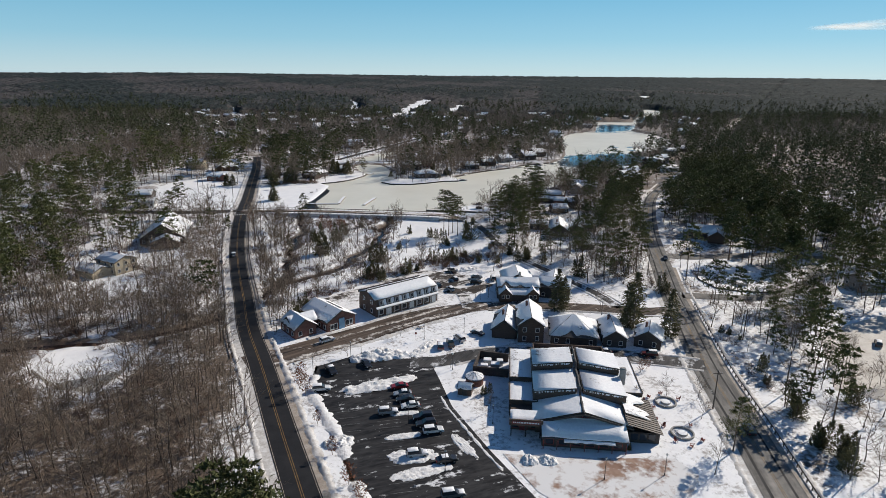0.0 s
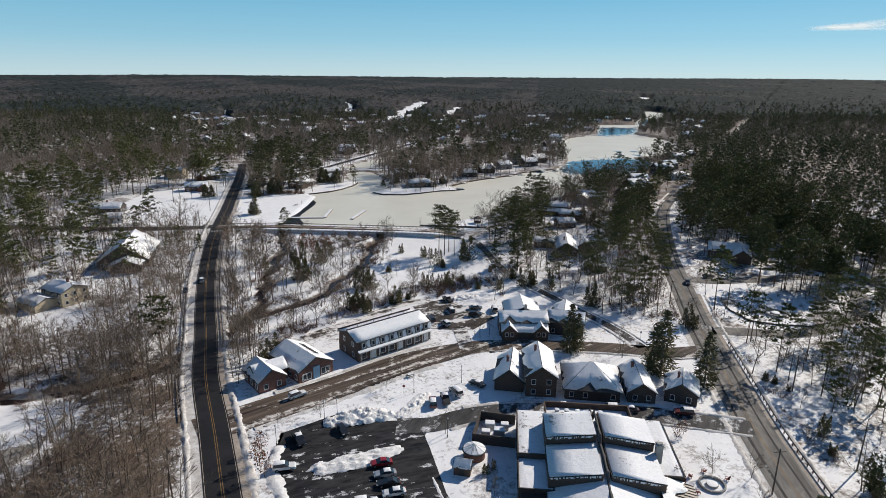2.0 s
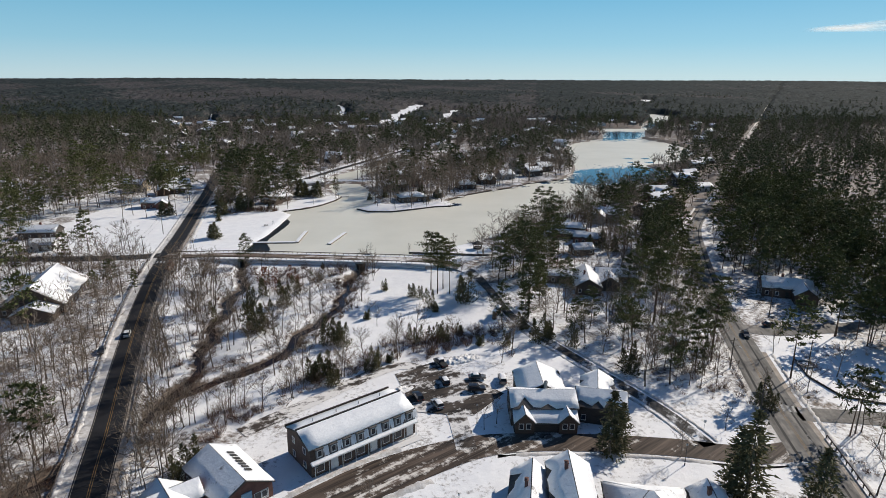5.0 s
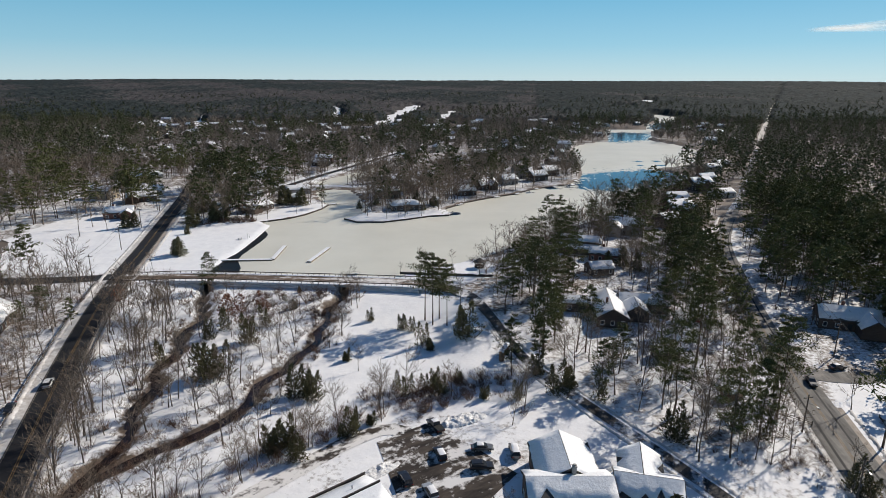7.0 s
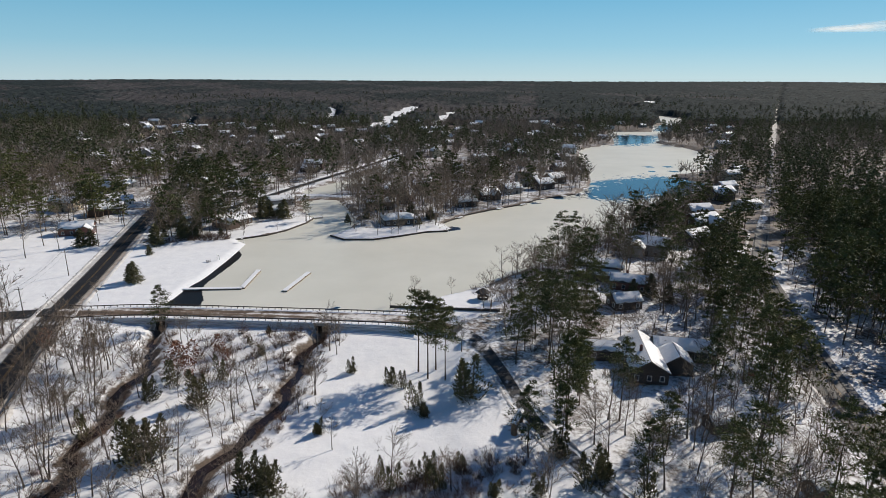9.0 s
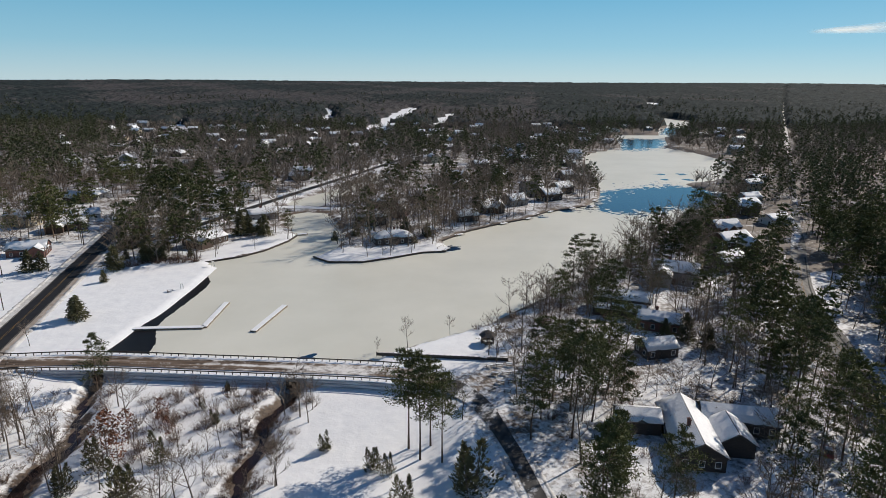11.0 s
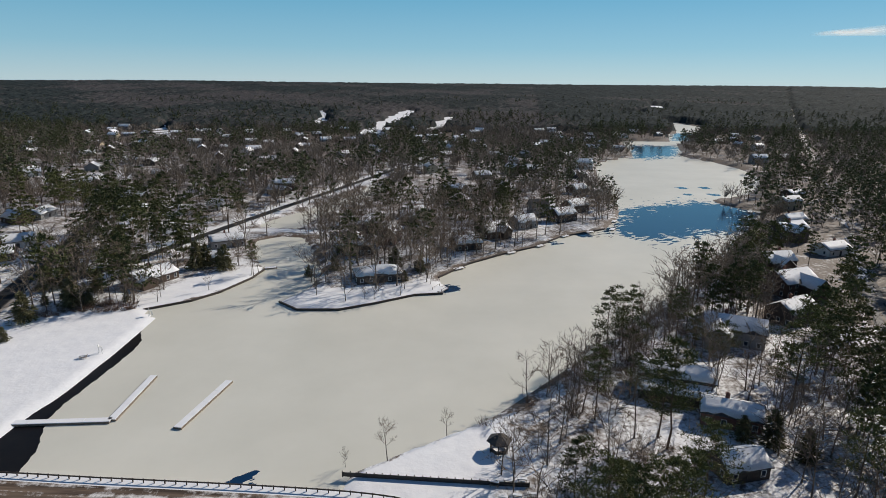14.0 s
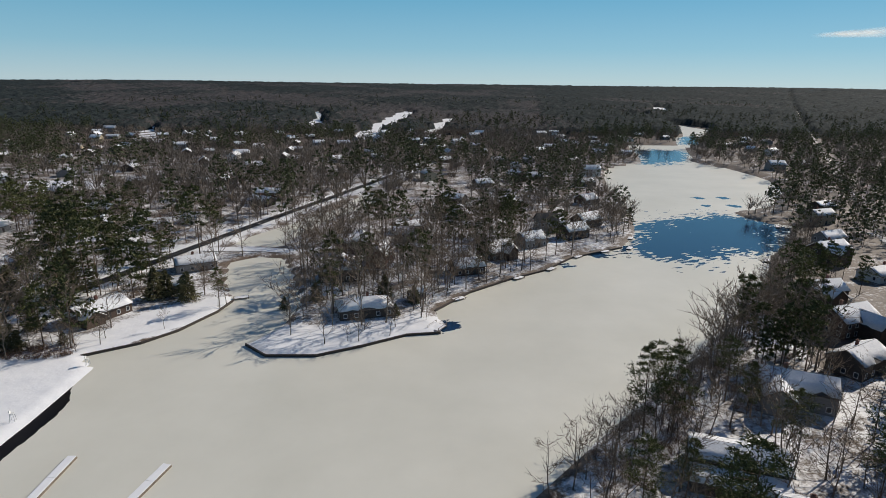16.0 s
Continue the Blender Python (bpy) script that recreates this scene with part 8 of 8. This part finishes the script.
deck(9.5, 431.0, 60, 5.5, 4.0, "wooden deck with a railing at the tip of the peninsula", True)
for _x, _y, _t in ((-57.0, 455.5, 20), (17, 456, 40), (40.5, 479, 40), (55, 490.5, 45), (70, 508.5, 45), (84, 517, 30), (97, 523, 60), (103, 541, 60), (118, 462, 50), (104, 441, 40), (130, 474, 60), (150, 505, 60), (190, 568, 60), (66, 398, 50)):
    deck(_x, _y, _t, 5.0, 2.4, "small snowy wooden dock at the water's edge")


def beach_chair_tower(x, y):
    ob = thing("lifeguard_chair", pose(x, y, gz(x, y), 0, 0, 15), "tall white lifeguard chair on the snowy beach", "chair")
    for sx in (-0.5, 0.5):
        for sy in (-0.5, 0.5):
            part("leg", Geo().tube([(sx, sy, 0), (sx * 0.6, sy * 0.6, 1.8)], 0.06, 5), M["white_trim"], ob)
    part("seat", Geo().box(-0.4, 0.4, -0.4, 0.4, 1.8, 1.9), M["white_trim"], ob)
    part("backrest", Geo().box(-0.4, -0.32, -0.4, 0.4, 1.9, 2.6), M["white_trim"], ob)


beach_chair_tower(-81.6, 378.0)
beach_chair_tower(-80.4, 404.5)

# ---- single trees and shrubs ----
CONE_LABEL = "dense dark green conical evergreen in the snow"
CEDAR_LABEL = "bushy olive-brown cedar standing in the snowy meadow"


def put(temps, made, name, label, group, mats, places):
    xs = np.array([p[0] for p in places], float)
    ys = np.array([p[1] for p in places], float)
    single(xs, ys, temps, made, name, mats, label, "tree", group, np.array([p[2] for p in places], float) * (1.2 if name == "evergreen_tree" else 1.0))


cone_mats = (M["bark"], M["cedar"])
put(cedar_near, {}, "cedar_tree", CEDAR_LABEL, "cedars in the meadow", cone_mats,
    [(-53.1, 251.5, 1.15), (-55.5, 253.5, 0.95), (-50.8, 254, 1.0), (-49.9, 273.5, 1.0), (-29.1, 243.2, 1.0), (-24.8, 241.8, 0.85), (-26.6, 244.8, 0.7), (-28.6, 220.6, 0.95), (-26.2, 222.6, 0.8), (-43.6, 310.7, 0.3), (-46.5, 303, 0.3),
     (-42.0, 298, 0.4), (-16.6, 289.1, 0.45), (15.7, 241.1, 0.5), (23.5, 241.1, 0.55), (54.8, 224.6, 1.0), (-2.7, 243.2, 0.6), (5.4, 243.2, 0.65), (1.5, 246, 0.5), (0.6, 271.7, 0.75), (2.6, 268.5, 0.5), (33, 243, 0.9), (37, 246, 0.8),
     (12.6, 274.8, 1.3), (30, 252.5, 0.8), (43, 240, 0.7), (-15.5, 226, 0.4), (-10, 231, 0.45), (-60, 283, 0.8), (-62, 276, 0.7), (-13.6, 227.4, 0.7), (-23.2, 218, 0.7), (-48.5, 285, 0.7), (-20, 262, 0.5), (-70, 262, 0.7), (-6, 283, 0.6), (-3, 281.5, 0.5), (-5, 246, 0.5), (4, 247.5, 0.6), (10, 249, 0.45)])
put(cone_near[:1], {}, "evergreen_tree", CONE_LABEL, "evergreens in the village", cone_mats,
    [(39.6, 188, 0.95), (42, 189, 0.75), (61.5, 174.5, 1.25), (60, 176, 1.0), (70.3, 167.5, 1.05)])
put(cedar_near, {}, "cedar_tree", "bushy dark green evergreen beside the road", "evergreens in the village", cone_mats,
    [(102.5, 129.5, 0.75), (83.5, 111.6, 0.85), (86.5, 108, 0.9), (84.1, 103, 0.75), (84.8, 122.5, 0.7), (86.8, 127, 0.7),
     (87.4, 145.2, 0.6), (90, 148, 0.45), (88.3, 171.5, 0.3), (89.9, 169.9, 0.32), (91.5, 166, 0.25), (86, 139, 0.4), (69, 228, 0.8), (73, 224, 0.65), (81.5, 208, 0.75), (83, 206, 0.6), (-45.5, 183, 0.85), (-47, 178.5, 0.7), (41.3, 109.4, 0.2), (11.4, 132.0, 0.3), (13, 133, 0.3)])
put(cone_near[1:], {}, "evergreen_tree", "round dark evergreen on the snowy beach", "evergreens by the lake", cone_mats, [(-101, 350, 0.9), (-103.5, 352, 0.7), (-112, 385, 0.5), (-146, 396.6, 1.0), (-143, 399, 0.8), (-125.7, 426.3, 1.1), (-122, 430, 0.9), (-128.6, 433, 1.0), (-108.2, 426.6, 0.9), (-84.6, 453, 1.35), (-82.0, 456, 1.0), (-73.2, 451.5, 1.15), (-76.6, 455.8, 0.8), (-127, 445, 1.5), (-115, 456, 1.7), (-115.3, 398.8, 1.2), (-108.2, 411.5, 1.2), (-104, 412, 0.9), (-111, 414, 0.8), (-8.2, 454.5, 1.0), (-3.6, 439.3, 0.5), (-31, 452, 0.8), (2, 450, 0.7), (-40, 446, 0.6), (-118, 413, 0.5), (-112, 416, 0.45), (-104, 414, 0.4), (-94, 417, 0.45), (76, 336, 0.9), (80, 331, 0.8), (71, 338, 0.7)])
put(pine_near, PINE_MADE, "pine_tree", PINE_LABEL, "tall pines near the dam", (M["bark_pine"], M["needle"]),
    [(36, 300, 1.0), (42, 304, 1.0), (47, 309, 0.95), (40, 296, 1.0), (33, 304, 0.9), (52, 314, 0.9), (47, 299, 0.95), (2.9, 286, 1.0), (0.5, 289.5, 1.02), (5.2, 290, 0.9), (7.5, 284, 0.8), (-75.8, 313, 0.85), (33, 262, 0.9), (31, 256, 0.85), (26, 290, 0.9), (29, 297, 0.85), (38, 271, 0.9), (63.5, 109.2, 0.75), (-104.7, 281, 0.55), (-114, 283, 0.6),
     (-117, 277, 0.55), (44, 243, 0.8), (106, 183, 0.75), (98.6, 163.8, 0.7), (106.7, 175.2, 0.8), (109.7, 170.2, 0.75), (106.8, 161, 0.8), (116.5, 172, 0.8), (118, 196, 0.8), (84.6, 127, 0.5), (31, 315, 0.85), (36, 308, 0.85), (-112, 448, 0.8), (-116, 462, 0.8), (-106, 456, 0.7), (-104, 450, 0.6), (-99, 457, 0.7), (-91, 457, 0.65), (-105, 465, 0.7), (-89, 468, 0.65), (-127, 453, 0.65), (-119, 472, 0.7),
      (-97, 474, 0.8), (-93, 478, 0.7), (-102, 480, 0.75), (-60.8, 445.5, 0.6), (-107, 422, 0.6), (-110, 430, 0.7)])
put(bare_near, BARE_MADE, "bare_tree", BARE_LABEL, "bare trees in the village", (M["bark"], M["twig"]),
    [(56.3, 101.5, 0.55), (57.5, 132.5, 0.5), (64.9, 131.3, 0.5), (54, 187, 0.65), (-8.5, 172, 0.45), (-12, 166, 0.4), (-26, 152, 0.4), (-35, 148, 0.4), (3.2, 146, 0.4), (14, 197, 0.5), (17, 199.5, 0.5), (109.2, 222.3, 0.85), (101.1, 220.8, 0.4), (98.9, 192, 0.7), (103, 187, 0.6), (111, 184, 0.8), (120, 178, 0.8), (69.8, 168.8, 0.5), (-159, 380, 1.15), (-153, 392, 0.9), (-163, 398, 1.0), (96, 178, 0.5), (90, 158, 0.4),
     (100, 205, 0.55), (12.5, 124, 0.4), (-1.5, 331.3, 0.6), (10.2, 340.2, 0.45), (-9.5, 330, 0.35), (12, 297, 0.7), (8, 243, 0.8), (49, 128, 0.4), (62, 122, 0.45), (-22.1, 418, 0.85), (-12.8, 420, 0.8), (-3.1, 430.3, 0.8), (-83.8, 416.8, 0.75), (-4.3, 424.1, 0.7), (-90, 411, 0.7), (-92.5, 413.5, 0.6), (-88, 412.5, 0.55), (-97, 417, 0.6), (-101, 414, 0.55), (-94, 420, 0.6), (-33, 424, 0.7), (-26, 434, 0.9), (-38, 440, 0.95), (-20, 452, 1.0), (2, 444, 0.9), (6, 436, 0.7), (-100, 428, 0.9), (-108, 440, 1.0), (-90, 446, 1.0), (-72, 462, 0.9), (-36, 458, 1.0), (8, 456, 0.9), (14, 466, 0.95), (-12, 428, 0.6),
     (-16, 420, 0.45), (-84.5, 421, 0.6), (-71, 428, 0.5), (-61.5, 446, 0.6), (-59.8, 449, 0.7), (86, 215, 0.5), (79, 232, 0.6), (82, 246, 0.6), (76, 250, 0.6), (68, 197, 0.45), (105, 243, 0.5), (-104, 332, 0.5), (-107, 297, 0.8), (-97, 285, 0.9), (-95.5, 291, 0.85), (-98.5, 300, 0.8), (-99.5, 306, 0.75), (-92, 278, 0.9), (-89, 272, 0.85), (-63, 289, 0.6), (-59, 284, 0.65), (-55, 288, 0.6), (-51, 283, 0.6), (-47, 290, 0.55), (-66, 281, 0.7), (-43, 296, 0.5), (-70, 294, 0.6), (-56, 277, 0.6), (-20, 266, 0.5), (-16, 256, 0.5)])
rust_near = []
for _k in range(2):
    _t, _c = bare_tree(140 + _k, 9, 9, 4, 3, 0.4, 5, 0.2)
    _rnd = random.Random(_k)
    for _q in range(230):
        _a, _u = _rnd.uniform(0, 6.28), _rnd.uniform(0, 1)
        _s = 2.9 * math.sin(math.pi * (0.15 + 0.8 * _u)) * _rnd.uniform(0.3, 1)
        tuft(_c, Vector((math.cos(_a) * _s, math.sin(_a) * _s, 2 + 6.5 * _u)), 0.4, 1, _rnd, 0.8, 0.45)
    rust_near.append((_t, _c))
put(rust_near, {}, "oak_tree", "small oak still carrying rust-brown leaves", "rust-brown oaks", (M["bark"], M["rust_leaf"]),
    [(-60.4, 288, 1.1), (-57.5, 291, 0.9), (-35.5, 134.0, 0.6), (-33.0, 130.5, 0.65), (-36, 139, 0.6), (-22.0, 106.5, 0.5), (-17, 97, 0.6), (-14, 92, 0.6), (54.6, 144.5, 0.45), (57, 146.5, 0.45), (-27.5, 118, 0.4), (-53.5, 298, 0.7), (-62, 292, 0.9), (-56, 284, 0.8), (-50, 293, 0.6), (-98, 296, 0.8)])


def along(line, lo, hi, n, seed):
    rnd = np.random.default_rng(seed)
    i = rnd.integers(0, len(line) - 1, n)
    p, q = np.array(line)[i], np.array(line)[i + 1]
    t = rnd.random(n)[:, None]
    d = q - p
    nrm = np.stack([d[:, 1], -d[:, 0]], 1) / np.linalg.norm(d, axis=1)[:, None]
    s = rnd.uniform(lo, hi, n) * rnd.choice([-1, 1], n)
    c = p + d * t + nrm * s[:, None]
    return c[:, 0], c[:, 1]


def shrubs(x, y, sizes, label):
    ok = (poly_dist(x, y, LAKE) > 0.5)
    for line, w in ROADS:
        ok &= line_dist(x, y, line) > w - 2
    x, y, sizes = x[ok], y[ok], sizes[ok]
    joined("shrubs", brush_near, rng.integers(0, 3, x.size), x, y, ground_z(x, y), sizes, rng.uniform(0, 6.28, x.size), M["shrub"], label, "shrubs")


for _s in STREAMS:
    _x, _y = along(_s[2:], 1.8, 7.0, 190, 5)
    shrubs(_x, _y, rng.uniform(0.35, 0.9, _x.size), "leafless reddish brown shrubs along the stream")
    _x, _y = along(_s[2:30], 2.5, 10.0, 40, 6)
    _ok = np.ones(_x.size, bool)
    for _line, _wd in ROADS:
        _ok &= line_dist(_x, _y, _line) > _wd
    _ok &= (_y < 308)
    single(_x[_ok], _y[_ok], bare_near, BARE_MADE, "bare_tree", (M["bark"], M["twig"]), BARE_LABEL, "tree", "bare trees along the stream", rng.uniform(0.5, 1.05, _ok.sum()))
# strip behind the long building, and between road and stream
_x, _y = along([(-50, 196), (-40, 205), (-26, 219), (-14, 231), (0, 240), (12, 246)], 0.0, 6.0, 150, 7)
shrubs(_x, _y, rng.uniform(0.5, 1.3, _x.size), "leafless brown shrubs at the edge of the meadow")
_x, _y = along([(-52, 198), (-40, 208), (-26, 222), (-14, 234), (0, 243)], 0.0, 5.0, 26, 8)
single(_x, _y, bare_near, BARE_MADE, "bare_tree", (M["bark"], M["twig"]), BARE_LABEL, "tree", "bare trees behind the shops", rng.uniform(0.5, 0.85, _x.size))
_x, _y = along([(-92, 300), (-84, 280), (-78, 255), (-70, 230), (-64, 205), (-58, 190)], 0.0, 9.0, 90, 9)
_ok = (line_dist(_x, _y, MAIN_ROAD) > 7) & (line_dist(_x, _y, STREAMS[0]) > 2.0)
single(_x[_ok], _y[_ok], bare_near, BARE_MADE, "bare_tree", (M["bark"], M["twig"]), BARE_LABEL, "tree", "bare trees beside the road", rng.uniform(0.6, 1.1, _ok.sum()))
_x, _y = along([(-60, 300), (-45, 306), (-30, 300), (-60, 290)], 0.0, 7.0, 70, 10)
shrubs(_x, _y, rng.uniform(0.5, 1.2, _x.size), "leafless reddish brown shrubs below the dam")
_x, _y = along([(-14, 240), (0, 247), (14, 249), (22, 246)], 0.0, 5.0, 70, 11)
shrubs(_x, _y, rng.uniform(0.4, 1.0, _x.size), "leafless brown shrubs in the meadow")
_x, _y = along([(-120, 402), (-104, 410), (-88, 412)], 0.0, 3.5, 80, 31)
shrubs(_x, _y, rng.uniform(0.4, 0.9, _x.size), "leafless brown hedge between the beach and the gardens")
_x, _y = along([(100, 212), (106, 232), (120, 240), (130, 225), (118, 212)], 0.0, 3.0, 40, 12)
shrubs(_x, _y, rng.uniform(0.25, 0.5, _x.size), "low shrubs on the garden island")
_x, _y = along([(92, 196), (100, 170), (112, 160), (104, 140), (120, 128)], 0.0, 9.0, 30, 21)
_ok = (line_dist(_x, _y, EAST_ROAD[:60]) > 8.5)
single(_x[_ok], _y[_ok], bare_near, BARE_MADE, "bare_tree", (M["bark"], M["twig"]), BARE_LABEL, "tree", "bare trees east of the road", rng.uniform(0.4, 0.85, _ok.sum()))
_x, _y = along([(86, 190), (84, 165), (82, 140), (80, 118)], 1.0, 6.0, 70, 22)
shrubs(_x[_x > 84], _y[_x > 84], rng.uniform(0.3, 0.8, (_x > 84).sum()), "leafless brown shrubs below the road")
_x, _y = along([(60, 224), (74, 212), (86, 216), (82, 232)], 0.0, 6.0, 60, 32)
shrubs(_x, _y, rng.uniform(0.3, 0.8, _x.size), "leafless brown shrubs in the grass triangle")
_x, _y = along(EAST_SHORE[3:13], 1.5, 12.0, 230, 13)
_ok = free(_x, _y, 1.0) & ~((_x > 48) & (_y > 338) & (_y < 358) & (_x < 74))
stand(_x[_ok], _y[_ok], bare_mid, False, (M["bark"], M["twig"]), rng.uniform(0.7, 1.15, _ok.sum()))
_x, _y = along(EAST_SHORE[4:13], 1.5, 16.0, 160, 14)
shrubs(_x, _y, rng.uniform(0.6, 1.3, _x.size), "leafless brown brush along the wooded shore")


# ---- thin cloud low over the horizon ----
def cloud():
    m, nt, b = nodes("cloud")
    nt.nodes.remove(b)
    d = nt.nodes.new("ShaderNodeBsdfDiffuse")
    tl = nt.nodes.new("ShaderNodeBsdfTranslucent")
    tr = nt.nodes.new("ShaderNodeBsdfTransparent")
    d.inputs[0].default_value = tl.inputs[0].default_value = (0.62, 0.6, 0.57, 1)
    ad = nt.nodes.new("ShaderNodeAddShader")
    mx = nt.nodes.new("ShaderNodeMixShader")
    at = nt.nodes.new("ShaderNodeAttribute")
    at.attribute_name = "veil"
    n = noise_node(nt, 0.012, 6, 0.6, stretch=(0.35, 0.35, 1.6, 0))
    fac = math_node(nt, "MULTIPLY", at.outputs["Fac"], ramp(nt, n, [(0.3, (0, 0, 0)), (0.6, (1, 1, 1))]), True)
    nt.links.new(d.outputs[0], ad.inputs[0])
    nt.links.new(tl.outputs[0], ad.inputs[1])
    nt.links.new(fac, mx.inputs[0])
    nt.links.new(tr.outputs[0], mx.inputs[1])
    nt.links.new(ad.outputs[0], mx.inputs[2])
    nt.links.new(mx.outputs[0], nt.nodes["Material Output"].inputs[0])
    g = Geo()
    c, r = [], []
    nx, ny = 28, 8
    for j in range(ny + 1):
        for i in range(nx + 1):
            u, v = i / nx, j / ny
            wide = 12 + 46 * u
            g.v.append((2290 + 700 * u, 4085 - 420 * u, 368 + 26 * u + (v - 0.5) * wide * 2))
            c.append(max(0.0, 1 - abs(v - 0.5) * 2) ** 0.7 * min(1.0, u * 6) * (1 - u * 0.2))
    for j in range(ny):
        for i in range(nx):
            a = j * (nx + 1) + i
            g.f.append((a, a + 1, a + nx + 2, a + nx + 1))
            g.k.append(0)
    me = g.mesh("cloud", [m])
    me.attributes.new("veil", "FLOAT", "POINT").data.foreach_set("value", c)
    tagged(new("cloud", me), "thin white streak of cloud low in a clear sky", "cloud", kind="structure")


cloud()
